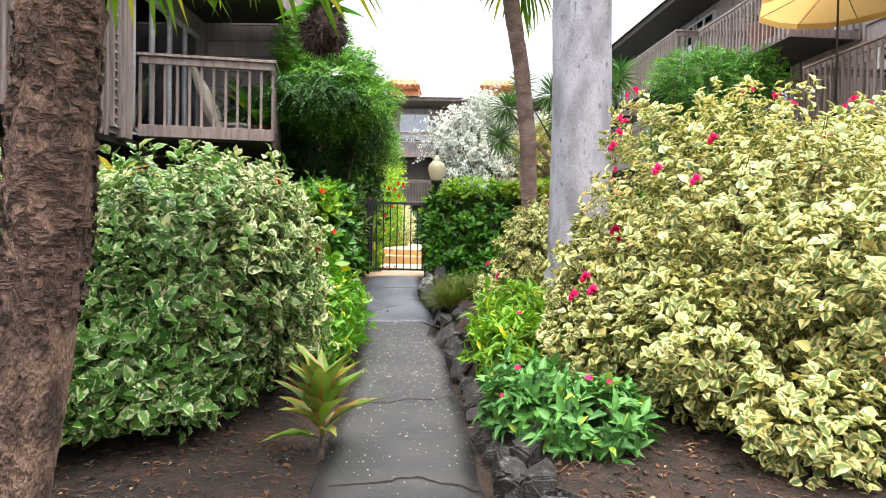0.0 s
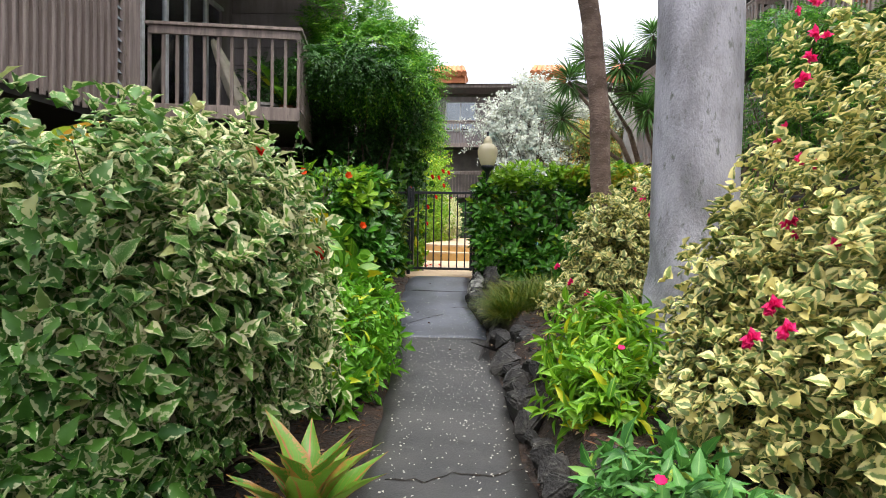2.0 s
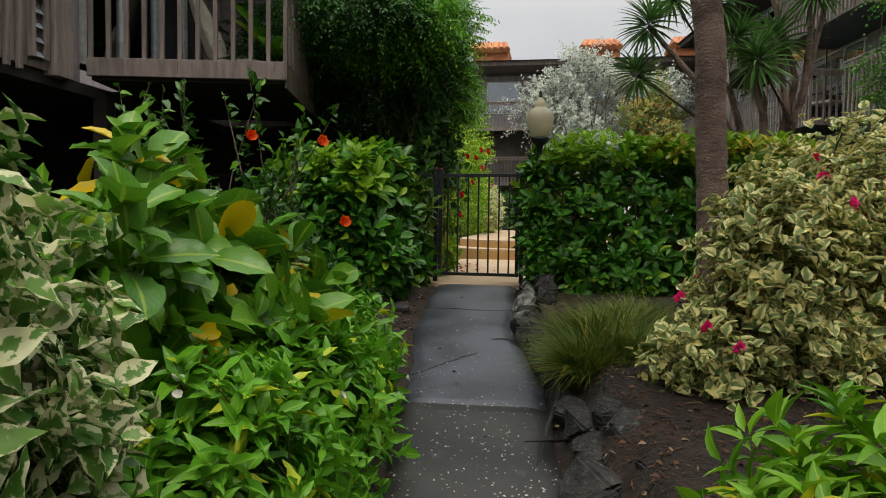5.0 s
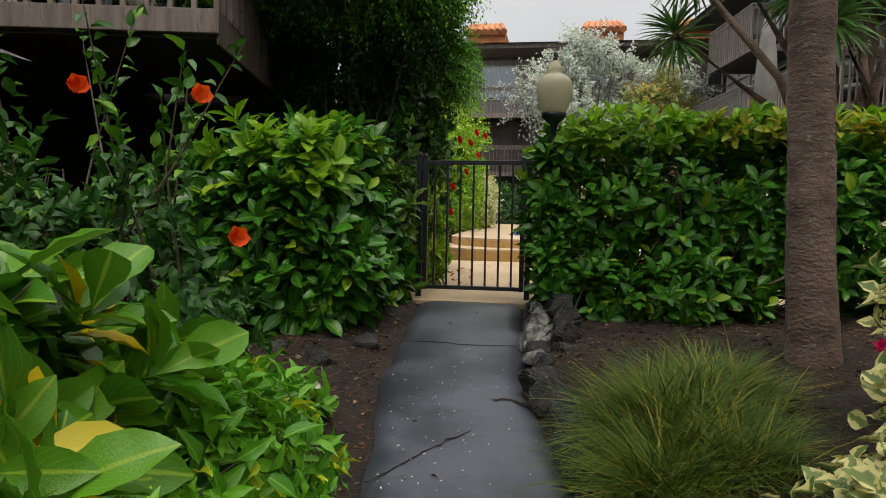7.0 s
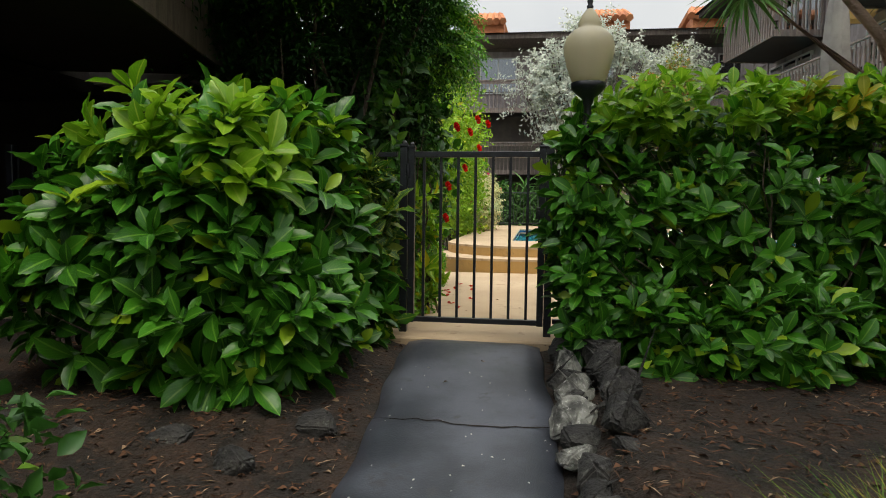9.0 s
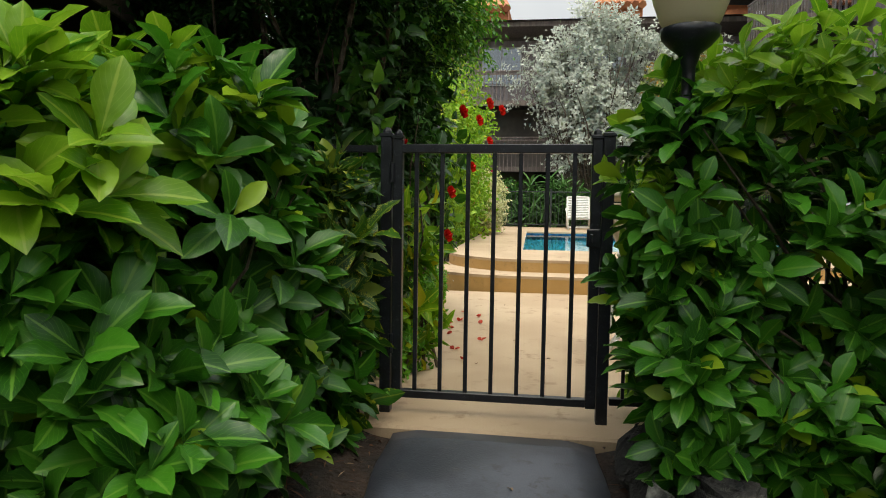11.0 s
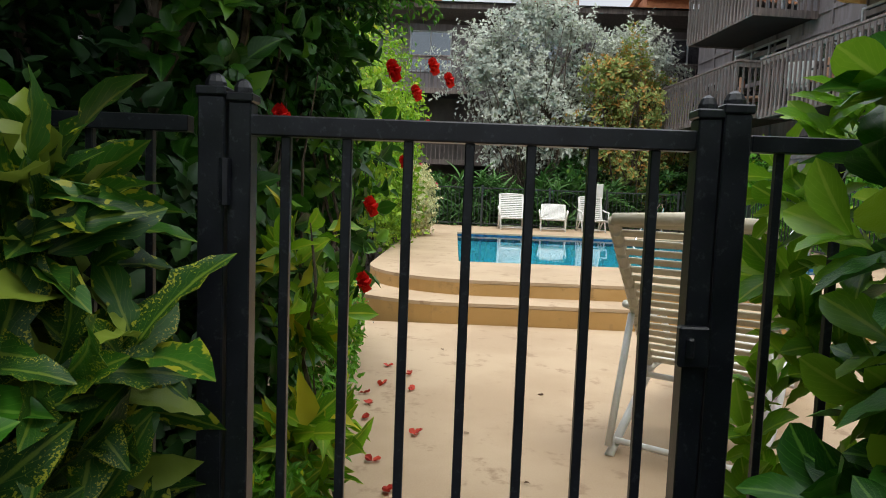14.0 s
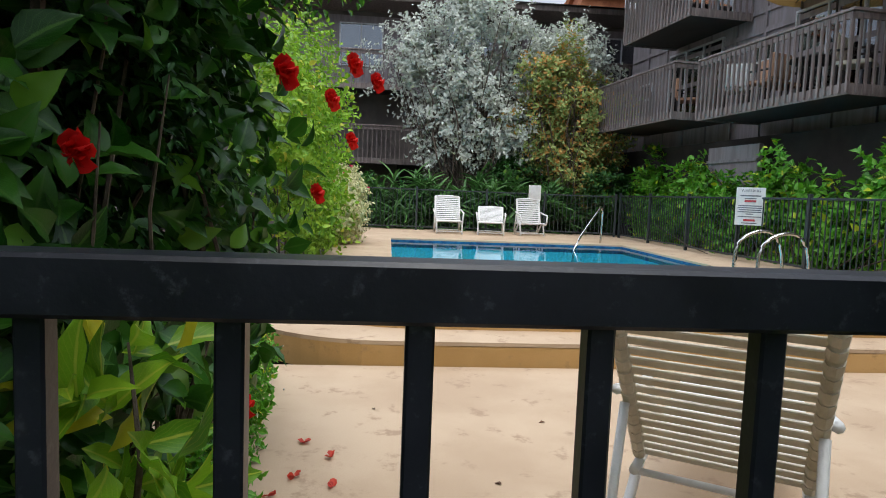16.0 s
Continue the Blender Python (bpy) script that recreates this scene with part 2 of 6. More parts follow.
L_HEDGE = leaf_mat("glossy_hedge_leaf", (0.015, 0.085, 0.008), (0.062, 0.25, 0.018), vein=(0.13, 0.31, 0.04), odd=(0.25, 0.40, 0.025), odd_share=0.08, rough=0.33, through_light=0.25)
L_CROTON = leaf_mat("croton_leaf", (0.035, 0.15, 0.01), (0.11, 0.29, 0.02), vein=(0.24, 0.38, 0.04), odd=(0.62, 0.45, 0.015), odd_share=0.09, rough=0.33)
L_FRESH = leaf_mat("fresh_green_leaf", (0.05, 0.22, 0.012), (0.15, 0.42, 0.025), vein=(0.24, 0.46, 0.06), odd=(0.48, 0.56, 0.03), odd_share=0.06, rough=0.4, through_light=0.3)
L_FERN = leaf_mat("feathery_leaf", (0.02, 0.10, 0.012), (0.085, 0.28, 0.03), odd=(0.22, 0.44, 0.05), odd_share=0.12, rough=0.5, through_light=0.35)
# deep green taken darker for the shade the red hibiscus stands in
L_HIBISCUS = leaf_mat("darkened_hibiscus_leaf", (0.012, 0.065, 0.006), (0.05, 0.18, 0.014), vein=(0.07, 0.18, 0.025), odd=(0.15, 0.34, 0.03), odd_share=0.08, rough=0.38)
# aralia leaf twice: darkened for the shaded part, brightened for the lit crown
L_ARALIA_SHADED = leaf_mat("shaded_feathery_leaf", (0.008, 0.045, 0.008), (0.03, 0.12, 0.016), odd=(0.06, 0.2, 0.03), odd_share=0.1, rough=0.6, through_light=0.2)
L_ARALIA_LIT = leaf_mat("lit_feathery_leaf", (0.03, 0.14, 0.014), (0.13, 0.36, 0.035), odd=(0.26, 0.48, 0.05), odd_share=0.12, rough=0.5, through_light=0.35)
L_LIME = leaf_mat("yellow_green_leaf", (0.13, 0.29, 0.016), (0.32, 0.5, 0.038), odd=(0.55, 0.54, 0.06), rough=0.5, through_light=0.35)
L_SILVER = leaf_mat("silver_buttonwood_leaf", (0.46, 0.50, 0.44), (0.68, 0.71, 0.63), odd=(0.36, 0.42, 0.27), rough=0.7, through_light=0.3)
L_RUST = leaf_mat("mixed_rust_green_leaf", (0.19, 0.28, 0.065), (0.42, 0.47, 0.16), odd=(0.55, 0.3, 0.08), odd_share=0.26, rough=0.6)
L_PENTAS = leaf_mat("blue_green_pentas_leaf", (0.03, 0.14, 0.028), (0.10, 0.30, 0.06), vein=(0.15, 0.34, 0.08), odd=(0.3, 0.42, 0.06), odd_share=0.05)
L_DARK = leaf_mat("dark_shrub_leaf", (0.018, 0.075, 0.012), (0.05, 0.16, 0.025), odd=(0.14, 0.28, 0.03), rough=0.4)
L_STRAP = leaf_mat("strap_leaf", (0.035, 0.11, 0.025), (0.10, 0.24, 0.055), rough=0.45)
L_TI = leaf_mat("ti_leaf", (0.06, 0.19, 0.02), (0.2, 0.38, 0.045), (0.38, 0.2, 0.06), 0.05, vein=(0.36, 0.14, 0.05), rough=0.35)
L_GRASS = leaf_mat("clump_grass_blade", (0.02, 0.075, 0.006), (0.105, 0.17, 0.011), odd=(0.27, 0.25, 0.03), odd_share=0.2, rough=0.6)
L_PALM = leaf_mat("palm_leaflet", (0.06, 0.17, 0.012), (0.2, 0.36, 0.025), odd=(0.42, 0.42, 0.04), odd_share=0.2, rough=0.4)
L_PALE = leaf_mat("pale_cream_leaf", (0.3, 0.36, 0.1), (0.5, 0.52, 0.2), (0.8, 0.74, 0.45), 0.6)
P_PINK = leaf_mat("magenta_bract", (0.7, 0.008, 0.13), (0.88, 0.03, 0.24), rough=0.6, through_light=0.35)
P_RED = leaf_mat("red_hibiscus_petal", (0.65, 0.008, 0.008), (0.88, 0.03, 0.02), rough=0.55, through_light=0.35)
P_ORANGE = leaf_mat("orange_hibiscus_petal", (0.8, 0.08, 0.01), (0.9, 0.18, 0.025), rough=0.55, through_light=0.35)
P_WHITE = leaf_mat("white_flower_petal", (0.6, 0.58, 0.5), (0.75, 0.73, 0.66), rough=0.6)
P_FALLEN = leaf_mat("fallen_red_petal", (0.38, 0.03, 0.02), (0.6, 0.07, 0.04), rough=0.7)
L_BROM = leaf_mat("bromeliad_leaf", (0.45, 0.32, 0.03), (0.6, 0.34, 0.06), odd=(0.3, 0.42, 0.04), odd_share=0.3, rough=0.4)


def glass_mat(name, colour, rough=0.03, alpha=0.25):
    m, n, l, p = nodes_of(name)
    gl = add(n, l, "ShaderNodeBsdfGlossy", {"Color": (0.9, 0.95, 1, 1), "Roughness": rough})
    tr = add(n, l, "ShaderNodeBsdfTransparent", {"Color": rgb(colour)})
    fr = add(n, l, "ShaderNodeFresnel", {"IOR": 1.5})
    fac = add(n, l, "ShaderNodeMath", {0: fr.outputs[0], 1: alpha}, operation="ADD").outputs[0]
    l.new(add(n, l, "ShaderNodeMixShader", {0: fac, 1: tr.outputs[0], 2: gl.outputs[0]}).outputs[0], n["Material Output"].inputs["Surface"])
    return m


GLASS = glass_mat("window_glass", (0.55, 0.6, 0.62), 0.03, 0.15)


def water_mat():
    m, n, l, p = nodes_of("pool_water")
    wave = tex(n, l, 5.0, 2, (1, 0.6, 1))
    bump = add(n, l, "ShaderNodeBump", {"Height": wave, "Strength": 0.06, "Distance": 0.02}).outputs[0]
    gl = add(n, l, "ShaderNodeBsdfGlossy", {"Roughness": 0.02, "Normal": bump})
    tr = add(n, l, "ShaderNodeBsdfTransparent", {"Color": (0.68, 0.95, 0.98, 1)})
    fr = add(n, l, "ShaderNodeFresnel", {"IOR": 1.33, "Normal": bump})
    l.new(add(n, l, "ShaderNodeMixShader", {0: fr.outputs[0], 1: tr.outputs[0], 2: gl.outputs[0]}).outputs[0], n["Material Output"].inputs["Surface"])
    return m


WATER = water_mat()


def globe_mat():
    m, n, l, p = nodes_of("frosted_lamp_glass")
    p.inputs["Base Color"].default_value = (0.66, 0.60, 0.44, 1)
    p.inputs["Roughness"].default_value = 0.25
    tr = add(n, l, "ShaderNodeBsdfTranslucent", {"Color": (0.7, 0.65, 0.5, 1)})
    l.new(add(n, l, "ShaderNodeMixShader", {0: 0.45, 1: p.outputs[0], 2: tr.outputs[0]}).outputs[0], n["Material Output"].inputs["Surface"])
    return m


GLOBE = globe_mat()


# ---- mesh helpers ----
rng = np.random.default_rng(7)


def part(name, bm, material, parent=None, label="", smooth=False):
    me = bpy.data.meshes.new(name)
    if smooth:
        for f in bm.faces:
            f.smooth = True
    bm.to_mesh(me)
    bm.free()
    me.materials.append(material)
    ob = new(name, me)
    if parent:
        ob.parent = parent
    if label:
        tagged(ob, label)
    return ob


def share(name, me, parent, m):
    """One more object on the mesh me, at the pose m under parent."""
    ob = new(name, me)
    ob.parent = parent
    ob.matrix_local = m
    return ob


def thing(name, label, category, at=(0, 0, 0), group="", kind=""):
    ob = new(name)
    ob.empty_display_size = 0.1
    ob.location = at
    return tagged(ob, label, category, group, kind)


def box(bm, lo, hi, m=None, bevel=0.0):
    lo, hi = Vector(lo), Vector(hi)
    mt = Matrix.Translation((lo + hi) / 2) @ Matrix.Diagonal((*(hi - lo), 1))
    made = bmesh.ops.create_cube(bm, size=1, matrix=(m or Matrix()) @ mt)
    if bevel:
        edges = list({e for v in made["verts"] for e in v.link_edges})
        bmesh.ops.bevel(bm, geom=edges, offset=bevel, segments=1, affect="EDGES")
    return bm


def boxes(*spans, bevel=0.0, m=None):
    bm = bmesh.new()
    for lo, hi in spans:
        box(bm, lo, hi, m, bevel)
    return bm


def tube(bm, pts, radii, sides=8, cap=True):
    """A round tube along pts with a radius at each."""
    rings = []
    pts = [Vector(p) for p in pts]
    if not hasattr(radii, "__len__"):
        radii = [radii] * len(pts)
    for i, p in enumerate(pts):
        d = (pts[min(i + 1, len(pts) - 1)] - pts[max(i - 1, 0)]).normalized()
        side = d.orthogonal() if abs(d.z) < 0.9 else d.cross(Vector((0, 1, 0)))
        side.normalize()
        up = d.cross(side)
        rings.append([bm.verts.new(p + radii[i] * (math.cos(a) * side + math.sin(a) * up)) for a in (2 * math.pi * k / sides for k in range(sides))])
    for a, b in zip(rings, rings[1:]):
        for k in range(sides):
            bm.faces.new((a[k], a[(k + 1) % sides], b[(k + 1) % sides], b[k]))
    if cap:
        bm.faces.new(rings[0][::-1])
        bm.faces.new(rings[-1])
    return bm


def lathe(bm, profile, at=(0, 0, 0), sides=20):
    """A turned shape from (radius, height) pairs."""
    x, y, z = at
    rings = [[bm.verts.new((x + r * math.cos(2 * math.pi * k / sides), y + r * math.sin(2 * math.pi * k / sides), z + h)) for k in range(sides)] for r, h in profile]
    for a, b in zip(rings, rings[1:]):
        for k in range(sides):
            bm.faces.new((a[k], a[(k + 1) % sides], b[(k + 1) % sides], b[k]))
    bm.faces.new(rings[0][::-1])
    bm.faces.new(rings[-1])
    return bm


def smoothstep(a, b, x):
    t = np.clip((np.asarray(x, float) - a) / (b - a), 0, 1)
    return t * t * (3 - 2 * t)


# ---- leaves ----
def leaf_shape(width, profile, fold=0.12, curl=0.15, wave=0.0):
    """Template of a leaf 1 long along y: points, uv and triangles. profile: half widths, 0 to 1, at even steps between base and tip."""
    n = len(profile) + 1
    pts, uv, tri = [(0, 0, 0)], [(0.5, 0)], []
    for i, w in enumerate(profile):
        t = (i + 1) / n
        z = -curl * t * t
        wz = wave * (-1) ** i
        pts += [(-w * width, t, z + fold * w * width * 2 + wz), (0, t, z), (w * width, t, z + fold * w * width * 2 - wz)]
        uv += [(0, t), (0.5, t), (1, t)]
    pts.append((0, 1, -curl))
    uv.append((0.5, 1))
    tri += [(0, 2, 1), (0, 3, 2)]
    for i in range(len(profile) - 1):
        a = 1 + 3 * i
        tri += [(a, a + 1, a + 4), (a, a + 4, a + 3), (a + 1, a + 2, a + 5), (a + 1, a + 5, a + 4)]
    a, tip = 1 + 3 * (len(profile) - 1), len(pts) - 1
    tri += [(a, a + 1, tip), (a + 1, a + 2, tip)]
    return np.array(pts, float), np.array(uv, float), np.array(tri, int)


OVATE = leaf_shape(0.27, (0.9, 1.0, 0.55), 0.3, 0.25, 0.03)
SMALL = leaf_shape(0.25, (1.0, 0.8), 0.35, 0.2)
ROUND = leaf_shape(0.36, (0.95, 1.0, 0.6), 0.25, 0.3, 0.04)
OBOVATE = leaf_shape(0.215, (0.18, 0.4, 0.66, 0.88, 1.0, 1.0, 0.88, 0.58), 0.22, 0.27, 0.014)
POINTED = leaf_shape(0.2, (0.75, 1.0, 0.8, 0.4), 0.3, 0.3, 0.03)
LANCE = leaf_shape(0.16, (0.8, 1.0, 0.8, 0.4), 0.35, 0.35, 0.01)
STRAP = leaf_shape(0.06, (1.0, 1.0, 0.7), 0.4, 0.5)
PETAL = leaf_shape(0.4, (0.7, 1.0, 0.8), 0.2, -0.25, 0.05)
BROAD = leaf_shape(0.29, (0.75, 1.0, 0.78, 0.42), 0.28, 0.35, 0.04)
HIB_LEAF = leaf_shape(0.3, (0.62, 0.95, 1.0, 0.86, 0.62, 0.3), 0.25, 0.32, 0.018)
LOBED = leaf_shape(0.2, (0.6, 0.85, 0.62, 0.8, 1.0, 0.8, 0.5), 0.22, 0.34, 0.02)


def leaf_mesh(name, shape, pos, along, face, size, material):
    """One mesh of many leaves: pos base points, along leaf directions, face normals, size lengths."""
    pts, uv, tri = shape
    along = along / (np.linalg.norm(along, axis=1, keepdims=True) + 1e-9)
    side = np.cross(along, face)
    side /= np.linalg.norm(side, axis=1, keepdims=True) + 1e-9
    nrm = np.cross(side, along)
    size = np.asarray(size, float).reshape(-1, 1, 1)
    co = pos[:, None, :] + size * (pts[None, :, 0:1] * side[:, None, :] + pts[None, :, 1:2] * along[:, None, :] + pts[None, :, 2:3] * nrm[:, None, :])
    count, nv, nt = len(pos), len(pts), len(tri)
    me = bpy.data.meshes.new(name)
    me.vertices.add(count * nv)
    me.vertices.foreach_set("co", co.astype(np.float32).ravel())
    faces = (tri[None] + (np.arange(count) * nv)[:, None, None]).reshape(-1, 3)
    me.loops.add(faces.size)
    me.loops.foreach_set("vertex_index", faces.astype(np.int32).ravel())
    me.polygons.add(len(faces))
    me.polygons.foreach_set("loop_start", np.arange(0, faces.size, 3, dtype=np.int32))
    me.polygons.foreach_set("use_smooth", np.ones(len(faces), dtype=bool))
    layer = me.uv_layers.new(name="UVMap")
    layer.data.foreach_set("uv", np.tile(uv[tri.ravel()], (count, 1)).astype(np.float32).ravel())
    me.update(calc_edges=True)
    me.materials.append(material)
    return me


def single_leaf(name, shape, material):
    return leaf_mesh(name, shape, np.zeros((1, 3)), np.array([[0, 1.0, 0]]), np.array([[0, 0, 1.0]]), [1.0], material)


def leaf_pose(p, along, face, size):
    a = Vector(along).normalized()
    s = a.cross(Vector(face)).normalized()
    m = Matrix((s, a, s.cross(a))).transposed().to_4x4()
    return Matrix.Translation(p) @ m @ Matrix.Scale(size, 4)


def lumps(v, seed, amount, scale):
    """Smooth bumps over directions and places, so that outlines are uneven."""
    k = np.random.default_rng(seed).normal(0, scale, (7, 3))
    ph = np.random.default_rng(seed + 1).uniform(0, 6.28, 7)
    return amount * np.sin(v @ k.T + ph).mean(1) * 1.8


def blob_points(blobs, count, seed, depth=0.35, low=-9.0, bumpy=0.22):
    """Points in the outer shell of a union of ellipsoids, and their outward directions."""
    r = np.random.default_rng(seed)
    area = np.array([(b[3] * b[4] + b[3] * b[5] + b[4] * b[5]) for b in blobs])
    pick = r.choice(len(blobs), int(count * 1.9), p=area / area.sum())
    b = np.array(blobs, float)[pick]
    d = r.normal(size=(len(b), 3))
    d /= np.linalg.norm(d, axis=1, keepdims=True)
    k = 1 - depth * r.random(len(b)) ** 1.8
    wob = 1 + lumps(b[:, :3] + d * b[:, 3:6], seed, bumpy, 3.2) + lumps(b[:, :3] + d * b[:, 3:6], seed + 9, bumpy * 0.5, 9.0)
    p = b[:, :3] + d * b[:, 3:6] * (k * wob)[:, None]
    keep = p[:, 2] > low
    for i, o in enumerate(blobs):
        inner = (((p - np.array(o[:3])) / np.array(o[3:6])) ** 2).sum(1) < 0.5
        keep &= ~(inner & (pick != i))
    out = d / b[:, 3:6]
    out /= np.linalg.norm(out, axis=1, keepdims=True)
    p, out = p[keep][:count], out[keep][:count]
    return p, out


def foliage(blobs, count, size, seed, depth=0.35, whorl=0, droop=0.35, low=-9.0, spread=0.6, bumpy=0.22, up=0.5, shoot=0.0):
    """Places, directions, normals and sizes of leaves on the blobs; with whorl, in rosettes of that many."""
    r = np.random.default_rng(seed + 100)
    if whorl:
        p, out = blob_points(blobs, count // whorl, seed, depth, low, bumpy)
        axis = out + np.array([0, 0, up]) + r.normal(0, 0.25, p.shape)
        axis /= np.linalg.norm(axis, axis=1, keepdims=True)
        ref = np.cross(axis, r.normal(size=p.shape))
        ref /= np.linalg.norm(ref, axis=1, keepdims=True) + 1e-9
        other = np.cross(axis, ref)
        ps, al, fa = [], [], []
        for k in range(whorl):
            ang = 2.4 * k + r.uniform(-0.3, 0.3, len(p))
            lift = spread * (0.25 + 1.1 * k / whorl) + r.normal(0, 0.1, len(p))
            rad = np.cos(ang)[:, None] * ref + np.sin(ang)[:, None] * other
            al.append(axis * np.cos(lift)[:, None] * 0.9 + rad * np.sin(lift + 0.25)[:, None])
            fa.append(axis - 0.5 * rad)
            hang = np.array([0, 0, -droop]) * (shoot * (1 - k / whorl) ** 2)
            ps.append(p - axis * ((0.25 * size + shoot) * k / whorl) + hang + r.normal(0, 0.1 * shoot, p.shape))
        p, al, fa = np.concatenate(ps), np.concatenate(al), np.concatenate(fa)
    else:
        p, out = blob_points(blobs, count, seed, depth, low, bumpy)
        al = out * 0.6 + r.normal(0, spread, p.shape) + np.array([0, 0, -droop])
        fa = out * 0.7 + np.array([0, 0, up + 0.3]) + r.normal(0, 0.35, p.shape)
    sz = size * r.uniform(0.65, 1.2, len(p))
    return p, al, fa, sz


PINNA = leaf_shape(0.21, (1.0,), 0.3, 0.12)


def fronds_on(blobs, count, seed, length=0.34, pairs=12, pinna=0.06, depth=0.5, bumpy=0.3, droop=0.45):
    """Leaf data of feathery fronds: small leaflets in pairs along arching ribs, over the blobs."""
    r = np.random.default_rng(seed + 200)
    p, out = blob_points(blobs, count, seed, depth, -9, bumpy)
    d = out + np.array([0, 0, 0.25]) + r.normal(0, 0.4, p.shape)
    d /= np.linalg.norm(d, axis=1, keepdims=True)
    side = np.cross(d, np.array([0, 0, 1.0]) + r.normal(0, 0.35, p.shape))
    side /= np.linalg.norm(side, axis=1, keepdims=True) + 1e-9
    long = length * r.uniform(0.6, 1.25, (len(p), 1))
    ps, al, fa, sz = [], [], [], []
    for k in range(pairs):
        t = (k + 0.5) / pairs
        q = p + d * long * (t - 0.45) + np.array([0, 0, -droop]) * long * t * t
        for hand in (-1, 1):
            ps.append(q)
            al.append(d * 0.6 + hand * side + np.array([0, 0, -0.15 - 0.5 * t]) + r.normal(0, 0.12, p.shape))
            fa.append(np.array([0, 0, 1.0]) + 0.4 * out + r.normal(0, 0.25, p.shape))
            sz.append(pinna * (1 - 0.75 * abs(t - 0.3)) * r.uniform(0.8, 1.2, len(p)))
    return np.concatenate(ps), np.concatenate(al), np.concatenate(fa), np.concatenate(sz)


def branches(root, blobs, foot, count, seed, thick=0.012, sides=5):
    """Crooked stems from the foot into the crown, each a part of root."""
    r = np.random.default_rng(seed + 55)
    p, _ = blob_points(blobs, count, seed + 3, 0.3)
    for q in p:
        f = np.array(foot) + np.array([*r.normal(0, 0.12, 2), -0.06])
        mid = f * 0.5 + q * 0.5 + r.normal(0, 0.06, 3) * np.linalg.norm(q - f)
        mid2 = f * 0.2 + q * 0.8 + r.normal(0, 0.03, 3) * np.linalg.norm(q - f)
        th = thick * r.uniform(0.7, 1.3)
        bm = bmesh.new()
        tube(bm, [Vector(v) - root.location for v in (f, mid, mid2, q)], [th, th * 0.7, th * 0.5, th * 0.2], sides)
        part("stem", bm, TWIG, root)


def more_leaves(root, blobs, count, size, shape, material, seed, fronds=None, **how):
    """Leaves of another look on the same shrub."""
    p, al, fa, sz = fronds_on(blobs, count, seed, pinna=size, **fronds) if fronds else foliage(blobs, count, size, seed, **how)
    ob = new("new_growth", leaf_mesh("new_growth", shape, p - np.array(root.location), al, fa, sz, material))
    ob.parent = root
    return tagged(ob, kind="stuff")


def shrub(name, label, category, blobs, count, size, shape, material, foot, seed, near=None, singles=0, stems=14, thick=0.012, group="", fronds=None, **how):
    """A shrub: stems, a crown of many leaves, and the leaves nearest to a place as single parts."""
    root = thing(name, label, category, foot, group)
    p, al, fa, sz = fronds_on(blobs, count, seed, pinna=size, **fronds) if fronds else foliage(blobs, count, size, seed, **how)
    p = p - np.array(foot)
    rest = np.ones(len(p), bool)
    if singles and near is not None:
        away = np.linalg.norm(p + np.array(foot) - np.array(near), axis=1)
        chosen = np.argsort(away)[:singles]
        rest[chosen] = False
        me = single_leaf("leaf", shape, material)
        for i in chosen:
            share("leaf", me, root, leaf_pose(p[i], al[i], fa[i], sz[i]))
    ob = new("foliage", leaf_mesh("foliage", shape, p[rest], al[rest], fa[rest], sz[rest], material))
    ob.parent = root
    tagged(ob, kind="stuff")
    if stems:
        branches(root, blobs, foot, stems, seed, thick)
    return root


def joined(me):
    """Petals that meet at one point, welded there into one flower."""
    bm = bmesh.new()
    bm.from_mesh(me)
    bmesh.ops.remove_doubles(bm, verts=bm.verts, dist=0.0005)
    bm.to_mesh(me)
    bm.free()
    return me


def flower_mesh(name, petals, shape, material, cup=0.5, seed=1, size=1.0):
    r = np.random.default_rng(seed)
    ang = np.arange(petals) * 2 * math.pi / petals + r.uniform(-0.2, 0.2, petals)
    al = np.stack([np.cos(ang), np.sin(ang), np.full(petals, cup)], 1)
    fa = np.stack([-0.6 * np.cos(ang), -0.6 * np.sin(ang), np.full(petals, 1.0)], 1)
    return joined(leaf_mesh(name, shape, np.zeros((petals, 3)), al, fa, np.full(petals, size), material))


def ruffle(name, count, shape, material, seed, cone=0.6):
    """A crumpled bunch of petals round a short axis."""
    r = np.random.default_rng(seed)
    d = r.normal(size=(count, 3))
    d[:, 2] = np.abs(d[:, 2]) + cone
    f = r.normal(0, 0.6, (count, 3)) + np.array([0, 0, 1.0])
    return joined(leaf_mesh(name, shape, np.zeros((count, 3)), d, f, r.uniform(0.6, 1.1, count), material))


BRACT = ruffle("bract", 14, ROUND, P_PINK, 3, 0.2)
HIB_RED = ruffle("red_flower", 16, leaf_shape(0.45, (0.7, 1.0, 0.9), 0.3, -0.2, 0.09), P_RED, 5, 0.3)
HIB_ORANGE = flower_mesh("orange_flower", 5, PETAL, P_ORANGE, 0.9, 6)
PINK_HEAD = flower_mesh("pink_flower", 9, PETAL, P_PINK, 0.35, 8)
WHITE_HEAD = flower_mesh("white_flower", 9, PETAL, P_WHITE, 0.5, 9)


def bloom(root, name, me, p, out, size, label=""):
    """A flower as a part of its shrub, facing out."""
    z = Vector(out).normalized()
    x = z.orthogonal().normalized()
    m = Matrix((x, z.cross(x), z)).transposed().to_4x4()
    ob = share(name, me, root, Matrix.Translation(Vector(p) - root.location) @ m @ Matrix.Scale(size, 4))
    if label:
        tagged(ob, label)
    return ob


